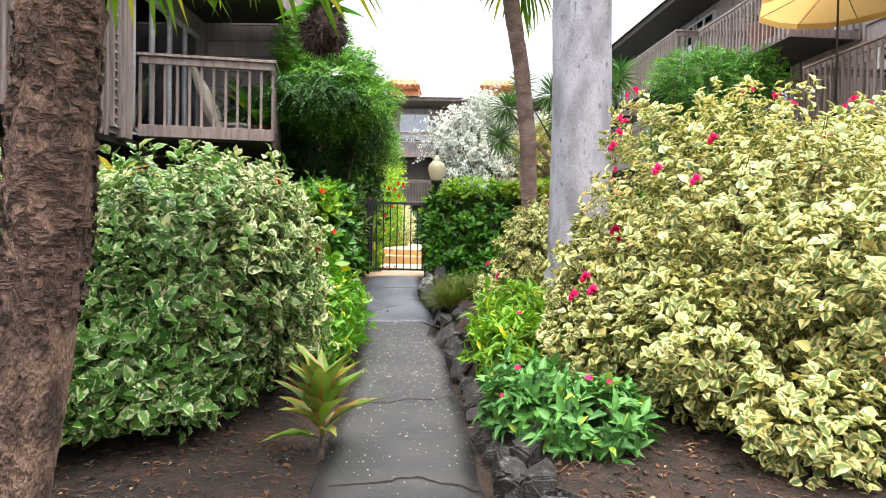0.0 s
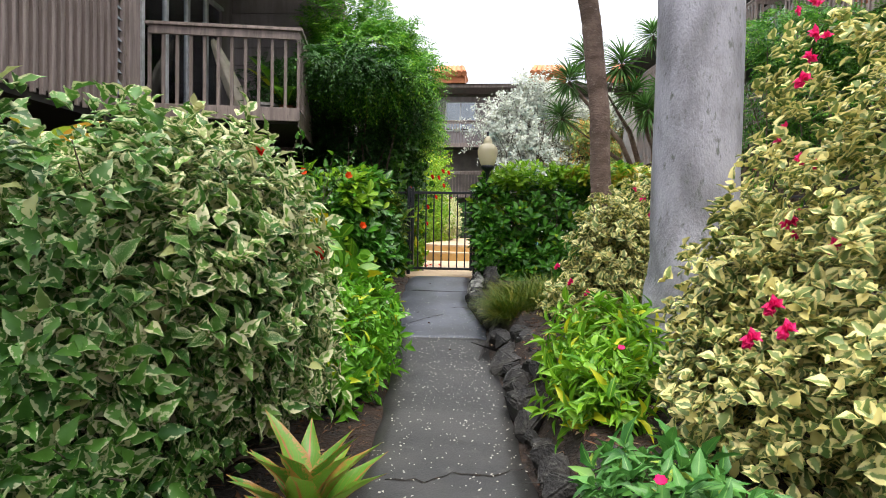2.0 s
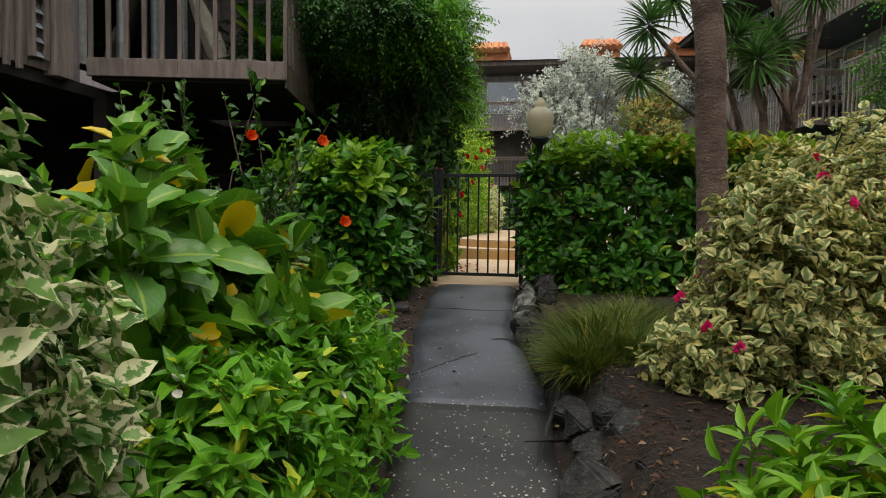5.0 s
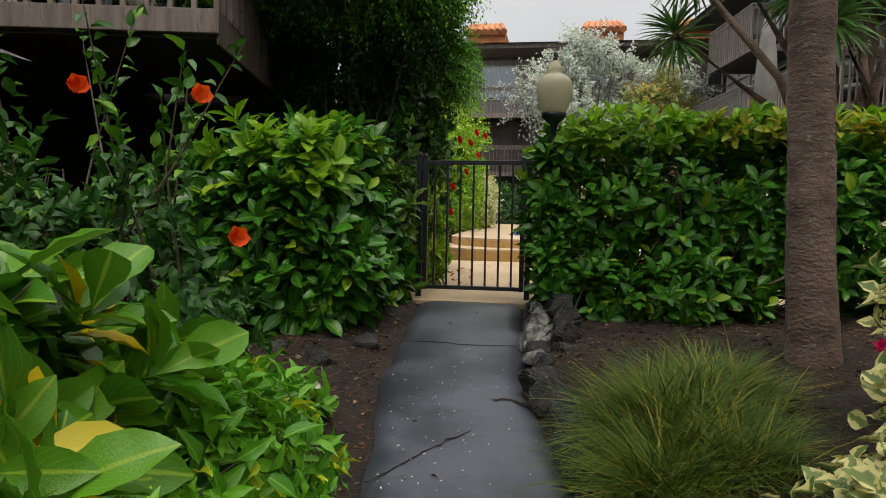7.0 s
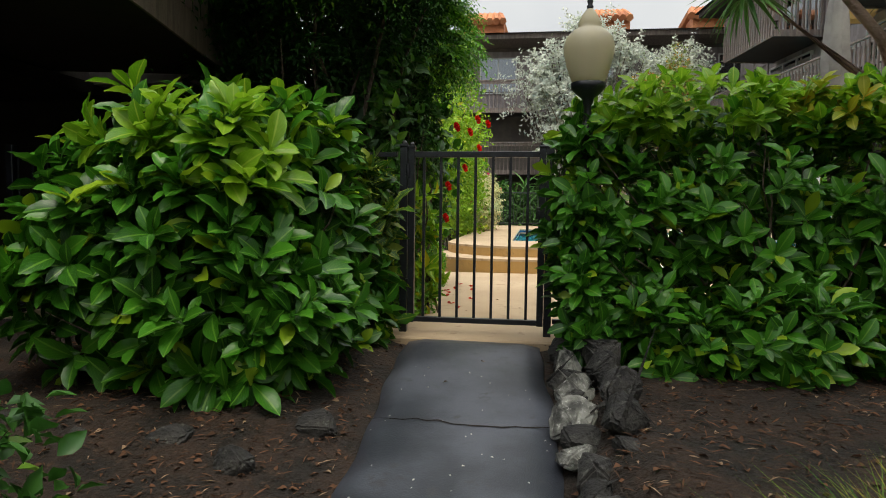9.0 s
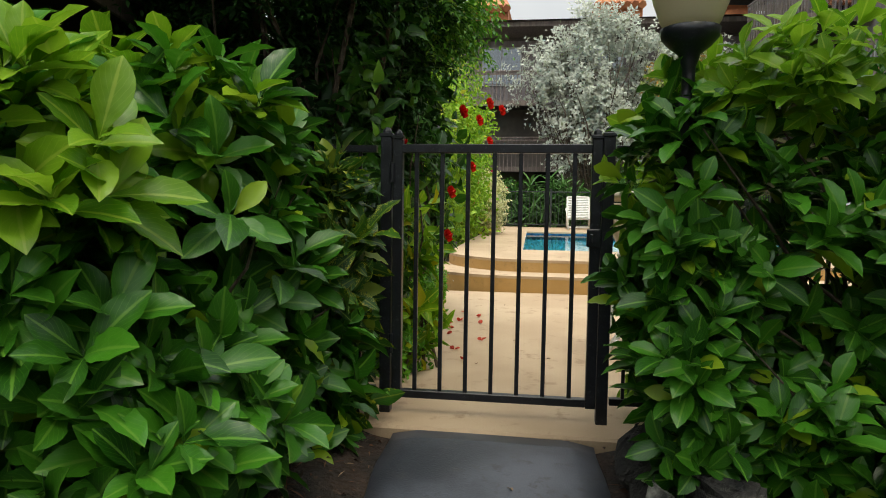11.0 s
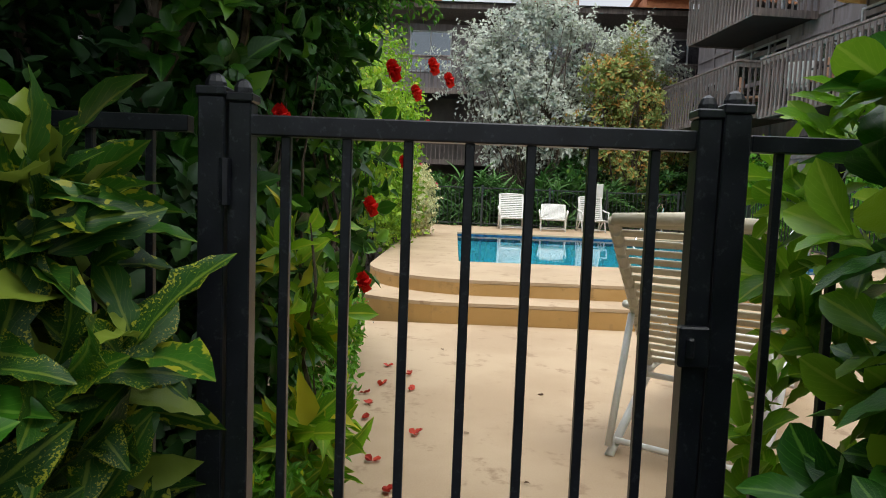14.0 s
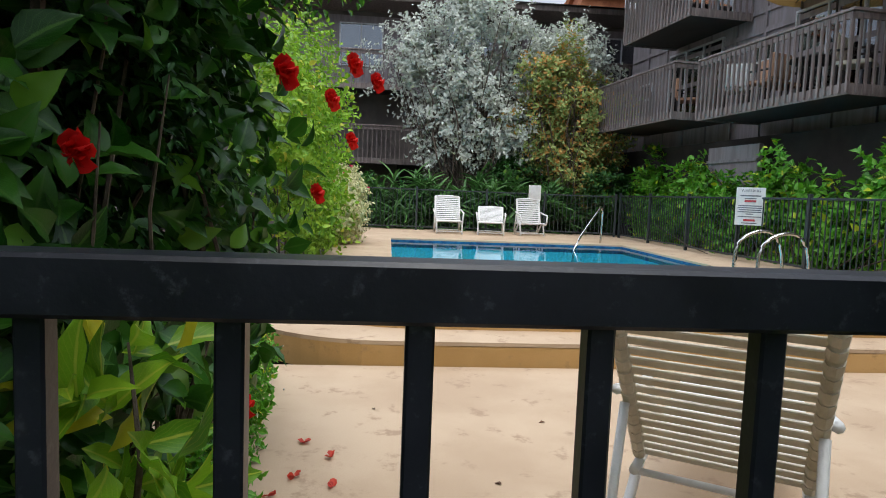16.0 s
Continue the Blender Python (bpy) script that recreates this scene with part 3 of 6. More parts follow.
# ---- ground, path ----
PROFILE_Y = [-60, -3, 0, 4.49, 6.35, 7.7, 8.6, 9.6, 11.0, 11.3, 60]
PROFILE_Z = [-1.4, -0.84, -0.72, -0.50, -0.42, -0.31, -0.25, -0.15, -0.06, -0.10, -0.10]


def path_z(y):
    return float(np.interp(y, PROFILE_Y, PROFILE_Z))


def edges_x(y):
    """Left and right edge of the path."""
    return float(np.interp(y, [-3, 3, 5.6, 7.7, 9, 11.1], [-0.45, -0.5, -0.66, -0.9, -1.12, -1.27])), float(np.interp(y, [-3, 3, 5.6, 7.7, 9, 11.1], [0.4, 0.33, 0.12, -0.08, -0.30, -0.36]))


def bed_z(x, y):
    z = np.interp(y, PROFILE_Y, PROFILE_Z)
    l, r = edges_x(y)
    garden = 1 - smoothstep(11.0, 11.25, y)
    rise = 0.27 * float(np.interp(y, [-3, 2, 4, 7, 9.5, 10.5], [0.3, 0.4, 1, 1, 0.5, 0.2])) * smoothstep(r + 0.04, r + 0.3, x) + 0.06 * smoothstep(l - 0.05, l - 0.5, x) + 0.05 * smoothstep(0.6, 3, x)
    wob = 0.018 * math.sin(3.1 * x + 1.7 * y) + 0.014 * math.sin(5.7 * y - 2.3 * x)
    inside = smoothstep(0.0, 0.15, max(x - r, l - x))
    return float(z - 0.03 + garden * (rise + 0.03 * inside + wob * inside) - 0.06 * smoothstep(11.0, 11.2, y))


def ground_sheet():
    bm = bmesh.new()
    xs = [-400, -60, -20, -9, -6, -4.5] + list(np.arange(-3.6, 3.61, 0.12)) + [4.6, 6, 9, 20, 60, 400]
    ys = [-400, -60, -20, -8, -4] + list(np.arange(-2, 11.3, 0.14)) + [11.4, 12.5, 15, 17.7, 24.8, 27, 32, 60, 400]
    xs = sorted(set(xs + [-1.0, 4.7]))
    grid = [[bm.verts.new((x, y, bed_z(x, y))) for x in xs] for y in ys]
    for j in range(len(ys) - 1):
        for i in range(len(xs) - 1):
            if ys[j] >= 17.6 and ys[j + 1] <= 24.9 and xs[i] >= -1.01 and xs[i + 1] <= 4.71:
                continue
            bm.faces.new((grid[j][i], grid[j][i + 1], grid[j + 1][i + 1], grid[j + 1][i]))
    return tagged(part("ground", bm, MULCH, smooth=True), "brown mulch and bare soil of the garden beds", "ground", kind="structure")


ground_sheet()


def slab(name, y0, y1, material, label, thick=0.1, step=0.1, lift=0.0):
    bm = bmesh.new()
    rows = []
    for y in np.arange(y0, y1 + 1e-6, (y1 - y0) / max(2, round((y1 - y0) / step))):
        l, r = edges_x(y)
        l += 0.012 * math.sin(4.1 * y) + 0.008 * math.sin(11 * y)
        r += 0.014 * math.sin(3.3 * y + 1) + 0.01 * math.sin(9 * y)
        row = []
        for i in range(9):
            x = l + (r - l) * i / 8
            z = path_z(y) + 0.012 + lift + 0.006 * math.sin(2.7 * y + 3 * x) - (0.02 if i in (0, 8) else 0)
            row.append(bm.verts.new((x, y, z)))
        rows.append(row)
    for a, b in zip(rows, rows[1:]):
        for i in range(8):
            bm.faces.new((a[i], a[i + 1], b[i + 1], b[i]))
    made = bmesh.ops.extrude_face_region(bm, geom=bm.faces[:])
    bmesh.ops.translate(bm, verts=[g for g in made["geom"] if isinstance(g, bmesh.types.BMVert)], vec=(0, 0, -thick))
    bmesh.ops.recalc_face_normals(bm, faces=bm.faces)
    return tagged(part(name, bm, material, smooth=True), label, "path", kind="structure")


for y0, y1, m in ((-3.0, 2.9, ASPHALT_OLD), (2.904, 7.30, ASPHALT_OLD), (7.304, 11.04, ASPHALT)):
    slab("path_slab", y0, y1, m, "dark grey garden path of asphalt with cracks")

# ---- pool terrace ----
tagged(part("pool_deck", boxes(((-4.5, 11.05, -0.2), (7.0, 15.6, -0.04)), bevel=0.012), DECK), "beige painted concrete pool deck with a rough texture", "deck", kind="structure")


def step_block(name, x0, y0, z0, z1, radius, y_end, top_mat, side_mat, hole=None):
    """A raised platform with a rounded left front corner: riser and top."""
    arc = [(x0 + radius - radius * math.sin(a), y0 + radius - radius * math.cos(a)) for a in np.linspace(math.pi / 2, 0, 13)]
    line = [(x0, y_end)] + arc + [(7.0, y0 + 0.0), (7.0, y_end)]
    bm = bmesh.new()
    lo = [bm.verts.new((x, y, z0)) for x, y in line]
    hi = [bm.verts.new((x, y, z1 - 0.03)) for x, y in line]
    for k in range(len(line)):
        j = (k + 1) % len(line)
        bm.faces.new((lo[k], lo[j], hi[j], hi[k]))
    bmesh.ops.recalc_face_normals(bm, faces=bm.faces)
    tagged(part(name + "_riser", bm, side_mat), "ochre painted concrete step riser", "step", kind="structure")
    bm = bmesh.new()
    if hole is None:
        poly = [bm.verts.new((x, y, z1)) for x, y in line]
        bm.faces.new(poly)
    else:
        hx0, hy0, hx1, hy1 = hole
        c = [bm.verts.new(v + (z1,)) for v in ((hx0, hy0), (hx1, hy0), (hx1, hy1), (hx0, hy1))]
        o = [bm.verts.new((x, y, z1)) for x, y in line]
        first, arcs, last0, last1 = o[0], o[1:-2], o[-2], o[-1]
        bm.faces.new([c[3], c[0]] + arcs[:7] [::-1] + [first])
        bm.faces.new([c[0], c[1], last0] + arcs[6:][::-1])
        bm.faces.new([c[1], c[2], last1, last0])
        bm.faces.new([c[2], c[3], first, last1])
    bmesh.ops.recalc_face_normals(bm, faces=bm.faces)
    for f in bm.faces:
        if f.normal.z < 0:
            f.normal_flip()
    made = bmesh.ops.extrude_face_region(bm, geom=bm.faces[:])
    bmesh.ops.translate(bm, verts=[g for g in made["geom"] if isinstance(g, bmesh.types.BMVert)], vec=(0, 0, -0.035))
    bmesh.ops.recalc_face_normals(bm, faces=bm.faces)
    tagged(part(name + "_top", bm, top_mat), "beige concrete platform round the pool", "deck", kind="structure")


step_block("lower_step", -2.15, 15.6, -0.1, 0.15, 1.3, 17.2, DECK, RISER)
POOL = (-0.78, 17.85, 4.35, 24.6)
step_block("upper_step", -1.8, 16.05, 0.08, 0.30, 1.25, 28.5, DECK, RISER, POOL)


def pool():
    x0, y0, x1, y1 = POOL
    bm = bmesh.new()
    box(bm, (x0 - 0.1, y0 - 0.1, -1.1), (x1 + 0.1, y1 + 0.1, -1.0))
    for lo, hi in (((x0 - 0.12, y0 - 0.12, -1.0), (x0 - 0.002, y1 + 0.12, 0.1)), ((x1 + 0.002, y0 - 0.12, -1.0), (x1 + 0.12, y1 + 0.12, 0.1)), ((x0, y0 - 0.12, -1.0), (x1, y0 - 0.002, 0.1)), ((x0, y1 + 0.002, -1.0), (x1, y1 + 0.12, 0.1))):
        box(bm, lo, hi)
    root = tagged(part("pool_basin", bm, POOL_IN), "turquoise plastered swimming pool basin", "pool", kind="structure")
    for lo, hi in (((x0 - 0.1, y0 - 0.1, 0.1), (x0, y1 + 0.1, 0.262)), ((x1, y0 - 0.1, 0.1), (x1 + 0.1, y1 + 0.1, 0.262)), ((x0, y0 - 0.1, 0.1), (x1, y0, 0.262)), ((x0, y1, 0.1), (x1, y1 + 0.1, 0.262))):
        part("tile_band", boxes((lo, hi)), TILE_BLUE, root)
    bm = bmesh.new()
    bmesh.ops.create_grid(bm, x_segments=2, y_segments=2, size=0.5, matrix=Matrix.Translation(((x0 + x1) / 2, (y0 + y1) / 2, 0.235)) @ Matrix.Diagonal((x1 - x0, y1 - y0, 1, 1)))
    ob = part("water", bm, WATER)
    ob.visible_shadow = False
    tagged(ob, "calm clear blue pool water", "water", kind="structure")


pool()


# ---- gate and iron fences ----
def post(root, x, y, z0, z1, w, name="post", material=IRON):
    p = part(name, boxes(((x - w / 2, y - w / 2, z0), (x + w / 2, y + w / 2, z1)), bevel=0.003, m=Matrix.Translation(-root.location)), material, root)
    bm = boxes(((x - w / 2 - 0.004, y - w / 2 - 0.004, z1), (x + w / 2 + 0.004, y + w / 2 + 0.004, z1 + 0.018)), bevel=0.003)
    lathe(bm, [(w * 0.42, 0), (w * 0.40, 0.012), (w * 0.28, 0.024), (w * 0.1, 0.03)], (x, y, z1 + 0.016), 10)
    bmesh.ops.transform(bm, matrix=Matrix.Translation(-root.location), verts=bm.verts)
    part("post_cap", bm, material, p)
    return p


GY = 11.25
gate = thing("metal_gate", "closed black iron gate with upright square bars", "gate", (-0.83, GY, 0))
back = Matrix.Translation(-gate.location)
part("top_rail", boxes(((-1.262, GY - 0.02, 1.187), (-0.397, GY + 0.02, 1.227)), bevel=0.003, m=back), IRON, gate)
part("bottom_rail", boxes(((-1.262, GY - 0.02, 0.035), (-0.397, GY + 0.02, 0.072)), bevel=0.003, m=back), IRON, gate)
post(gate, -1.277, GY, 0.03, 1.25, 0.045, "stile")
post(gate, -0.374, GY, 0.03, 1.25, 0.045, "stile")
for i in range(7):
    x = -1.19 + 0.12 * i
    part("bar", boxes(((x - 0.0095, GY - 0.0095, 0.07), (x + 0.0095, GY + 0.0095, 1.188)), bevel=0.002, m=back), IRON, gate)
bm = boxes(((-0.412, GY - 0.04, 0.77), (-0.352, GY - 0.018, 0.85)), ((-0.40, GY - 0.055, 0.79), (-0.385, GY - 0.038, 0.83)), bevel=0.004, m=back)
part("latch_box", bm, IRON, gate)
for z in (0.25, 1.05):
    bm = bmesh.new()
    tube(bm, [Vector((-1.302, GY - 0.03, z)) - gate.location, Vector((-1.302, GY - 0.03, z + 0.09)) - gate.location], 0.012)
    part("hinge", bm, IRON, gate)
for x, w in ((-1.331, 0.052), (-0.323, 0.052)):
    pst = thing("gate_post", "square black iron gate post with a cap", "post", (x, GY, -0.04), "gate posts")
    post(pst, x, GY, -0.04, 1.26, w, "shaft")


def iron_fence(p0, p1, z0, height, gap, material, label, posts=1.9, bar=0.016, group="", first=0):
    """Straight run of iron fence with rails, pickets and posts."""
    p0, p1 = Vector((*p0, 0)), Vector((*p1, 0))
    d = p1 - p0
    length, turn = d.length, math.atan2(d.y, d.x)
    root = thing("iron_fence", label, "fence", (p0.x, p0.y, z0), group)
    root.rotation_euler = (0, 0, turn)
    for nm, z in (("top_rail", height - 0.06), ("bottom_rail", 0.09)):
        part(nm, boxes(((0, -0.016, z), (length, 0.016, z + 0.032)), bevel=0.002), material, root)
    me = bpy.data.meshes.new("picket")
    bm = boxes(((-bar / 2, -bar / 2, 0.1), (bar / 2, bar / 2, height - 0.04)), bevel=0.002)
    bm.to_mesh(me)
    bm.free()
    me.materials.append(material)
    k = 0
    while (k + 0.5) * gap < length:
        share("picket", me, root, Matrix.Translation(((k + 0.5) * gap, 0, 0)))
        k += 1
    me = bpy.data.meshes.new("post")
    bm = boxes(((-0.028, -0.028, 0), (0.028, 0.028, height + 0.03)), bevel=0.004)
    bm.to_mesh(me)
    bm.free()
    me.materials.append(material)
    for k in range(first, int(length / posts) + 1):
        share("post", me, root, Matrix.Translation((min(k * posts, length), 0, 0)))
    return root


iron_fence((-0.29, GY), (4.6, GY), -0.04, 1.29, 0.12, IRON, "black iron fence running through the hedge", first=1)
iron_fence((-4.4, GY), (-1.38, GY), -0.04, 1.29, 0.12, IRON, "black iron fence hidden in the shrubs")
iron_fence((-2.0, 28.0), (3.35, 28.0), 0.28, 1.15, 0.11, FENCE_IRON, "dark iron fence behind the pool", group="pool fences")
iron_fence((3.4, 28.0), (5.3, 27.6), 0.28, 1.15, 0.11, FENCE_IRON, "dark iron fence behind the pool", group="pool fences")
iron_fence((5.35, 27.5), (5.5, 15.0), 0.28, 1.18, 0.11, FENCE_IRON, "dark iron fence along the pool terrace", group="pool fences")


# ---- buildings ----
def balcony(root, p0, p1, depth, z_deck, rail=1.07, gap=0.135, ends=(True, True), material=WOOD, bar=0.028, side=1, over=True):
    """Deck with fascia and a railing along p0-p1 (plan) and its ends; parts under root."""
    p0, p1 = Vector((*p0, 0)), Vector((*p1, 0))
    d = p1 - p0
    length = d.length
    m = Matrix.Translation(-root.location) @ Matrix.Translation((p0.x, p0.y, z_deck)) @ Matrix.Rotation(math.atan2(d.y, d.x), 4, "Z")
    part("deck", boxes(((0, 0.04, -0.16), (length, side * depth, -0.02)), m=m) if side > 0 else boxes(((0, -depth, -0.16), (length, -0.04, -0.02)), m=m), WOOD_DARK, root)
    part("fascia", boxes(((-0.02, -0.005 if over else -0.025, -0.2 if over else -0.13), (length + 0.02, 0.025, -0.02 if over else 0.05)), bevel=0.004, m=m), material, root)
    me = bpy.data.meshes.new("baluster")
    bm = boxes(((-bar / 2, -bar / 2, -0.17 if over else 0.05), (bar / 2, bar / 2, rail - 0.06)), bevel=0.002)
    bm.to_mesh(me)
    bm.free()
    me.materials.append(material)
    runs = [(Vector((0, 0, 0)), Vector((length, 0, 0)))]
    if ends[0]:
        runs.append((Vector((0, 0, 0)), Vector((0, side * depth, 0))))
    if ends[1]:
        runs.append((Vector((length, 0, 0)), Vector((length, side * depth, 0))))
    for k, (a, b) in enumerate(runs):
        t = m @ Matrix.Translation(a) @ Matrix.Rotation(math.atan2((b - a).y, (b - a).x), 4, "Z")
        n = (b - a).length
        part("top_rail", boxes(((-0.04, -0.05, rail - 0.03), (n + 0.04, 0.05, rail + 0.012 + 0.003 * k)), ((0, -0.02, rail - 0.14), (n, 0.02, rail - 0.034)), bevel=0.004, m=t), material, root)
        if k:
            part("fascia", boxes(((0.03, -0.01, -0.2), (n, 0.01, -0.024 if over else 0.046)), m=t), material, root)
        count = max(2, round(n / gap))
        for i in range(count + 1):
            share("baluster", me, root, t @ Matrix.Translation((n * i / count, (-0.022 if over else 0.03) if k == 0 else 0, 0)))


def window_unit(root, m, w, h, panes=2, blinds=False):
    """Framed window flush in a wall; local x along the wall, y into it."""
    win = new("window")
    win.parent = root
    win.matrix_local = m
    f = 0.05
    part("frame", boxes(((0, -0.03, 0), (w, 0.05, f)), ((0, -0.03, h - f), (w, 0.05, h)), *[((x, -0.03, f), (x + f, 0.05, h - f)) for x in np.linspace(0, w - f, panes + 1)], bevel=0.004), ALU, win)
    ob = part("pane", boxes(((f, 0.0, f), (w - f, 0.008, h - f))), GLASS, win)
    if blinds:
        bm = bmesh.new()
        for z in np.arange(f, h - f, 0.07):
            box(bm, (f, 0.02, z), (w - f, 0.03, z + 0.055), Matrix.Rotation(0.0, 4, "X"))
        part("blind", bm, CURTAIN, win)
    else:
        bm = bmesh.new()
        n = 26
        row = [[bm.verts.new((f + (w - 2 * f) * i / n, 0.09 + 0.025 * math.sin(i * 1.9), z)) for i in range(n + 1)] for z in (f, h - f)]
        for i in range(n):
            if i % 13 < 8:
                bm.faces.new((row[0][i], row[0][i + 1], row[1][i + 1], row[1][i]))
        part("curtain", bm, CURTAIN, win)


def left_house():
    root = thing("apartment_house", "two-storey brown wooden apartment house with a balcony", "house", (-5.5, 9.0, 0))
    b = Matrix.Translation(-root.location)
    # board wall facing the garden, carried out over a dark undercroft
    part("wall", boxes(((-5.2, 3.6, 2.02), (-4.66, 9.35, 5.6)), m=b), WOOD, root)
    me = bpy.data.meshes.new("batten")
    bm = boxes(((-0.022, -0.022, 0), (0.022, 0.022, 2.3)), bevel=0.003)
    bm.to_mesh(me)
    bm.free()
    me.materials.append(WOOD)
    for y in np.arange(3.7, 8.93, 0.135):
        share("batten", me, root, b @ Matrix.Translation((-4.637, y, 1.96)))
    part("sill_board", boxes(((-4.68, 3.6, 4.24), (-4.58, 8.75, 4.30)), bevel=0.004, m=b), WOOD, root)
    # louvred corner window
    part("corner_post", boxes(((-4.75, 9.18, 1.98), (-4.57, 9.42, 5.6)), bevel=0.005, m=b), WOOD, root)
    part("louvre_frame", boxes(((-4.70, 8.94, 2.1), (-4.60, 8.98, 5.6)), ((-4.70, 9.10, 2.1), (-4.60, 9.14, 5.6)), m=b), WOOD, root)
    for z in np.arange(2.15, 5.4, 0.13):
        part("louvre", boxes(((-0.05, -0.07, -0.004), (0.05, 0.07, 0.004)), m=b @ Matrix.Translation((-4.65, 9.05, z)) @ Matrix.Rotation(0.9, 4, "Y")), LOUVRE, root)
    # recess behind the balcony: sliding doors on the side wall and a back wall
    part("wall", boxes(((-4.90, 9.42, 2.0), (-4.74, 9.70, 5.6)), ((-4.90, 12.2, 2.0), (-4.74, 13.4, 5.6)), ((-4.90, 9.70, 4.35), (-4.74, 12.2, 5.6)), m=b), GREY_SIDING, root)
    door = new("sliding_door")
    door.parent = root
    door.matrix_local = b @ pose(-4.74, 9.7, 2.17, 0, 0, 90)
    for x in (0.0, 0.62, 1.25, 1.87):
        part("frame", boxes(((x, -0.03, 0), (x + 0.07, 0.04, 2.15))), ALU, door)
    part("pane", boxes(((0.07, 0.0, 0.05), (2.4, 0.008, 2.1))), GLASS, door)
    part("rail", boxes(((0, -0.03, 2.15), (2.5, 0.04, 2.2)), ((0, -0.03, -0.0), (2.5, 0.04, 0.05))), ALU, door)
    for x in (0.72, 0.85):
        bm = bmesh.new()
        row = [[bm.verts.new((x + 0.02 * i, 0.1 + 0.02 * math.sin(i * 2.1), z)) for i in range(6)] for z in (0.05, 2.1)]
        for i in range(5):
            bm.faces.new((row[0][i], row[0][i + 1], row[1][i + 1], row[1][i]))
        part("curtain", bm, CURTAIN, door)
    part("wall", boxes(((-4.74, 12.6, 2.0), (-2.75, 12.76, 5.6)), m=b), GREY_SIDING, root)
    for z in np.arange(2.3, 5.4, 0.3):
        part("siding_board", boxes(((-4.73, 12.565, z), (-2.76, 12.597, z + 0.285)), bevel=0.006, m=b), GREY_SIDING, root)
    part("corner_post", boxes(((-2.86, 12.45, 1.75), (-2.70, 12.6, 5.6)), m=b), WOOD, root)
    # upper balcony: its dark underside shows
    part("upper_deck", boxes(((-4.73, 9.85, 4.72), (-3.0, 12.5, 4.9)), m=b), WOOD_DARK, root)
    part("upper_fascia", boxes(((-4.73, 9.79, 4.7), (-2.98, 9.85, 4.98)), ((-2.99, 9.85, 4.7), (-2.94, 12.5, 4.98)), m=b), WOOD, root)
    # walls and ceiling close the void under the house; near-black stands for its shade
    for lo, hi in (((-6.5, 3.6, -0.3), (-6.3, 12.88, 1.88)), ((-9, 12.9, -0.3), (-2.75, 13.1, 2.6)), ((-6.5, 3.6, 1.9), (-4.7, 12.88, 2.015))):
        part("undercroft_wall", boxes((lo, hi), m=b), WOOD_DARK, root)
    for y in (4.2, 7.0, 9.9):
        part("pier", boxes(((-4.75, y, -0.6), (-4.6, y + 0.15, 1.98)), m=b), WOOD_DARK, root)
    part("roof", boxes(((-9, 3.0, 5.6), (-4.2, 13.8, 5.8)), bevel=0.02, m=b), ROOF_DARK, root)
    part("wall", boxes(((-9, 3.0, -0.5), (-8.8, 13.8, 5.6)), m=b), GREY_SIDING, root)
    balcony(root, (-4.57, 9.62), (-2.68, 10.0), 2.55, 2.2, 1.1, 0.178, (False, True), bar=0.04, over=False)
    return root


left_house()


HOUSE_PIVOT, HOUSE_TURN = Vector((6.2, 20.35, 0)), 6.3


def on_house(x, y, z=0.0):
    """A place beside the turned house from its own plan."""
    return HOUSE_PIVOT + Matrix.Rotation(radians(HOUSE_TURN), 3, "Z") @ (Vector((x, y, z)) - HOUSE_PIVOT)


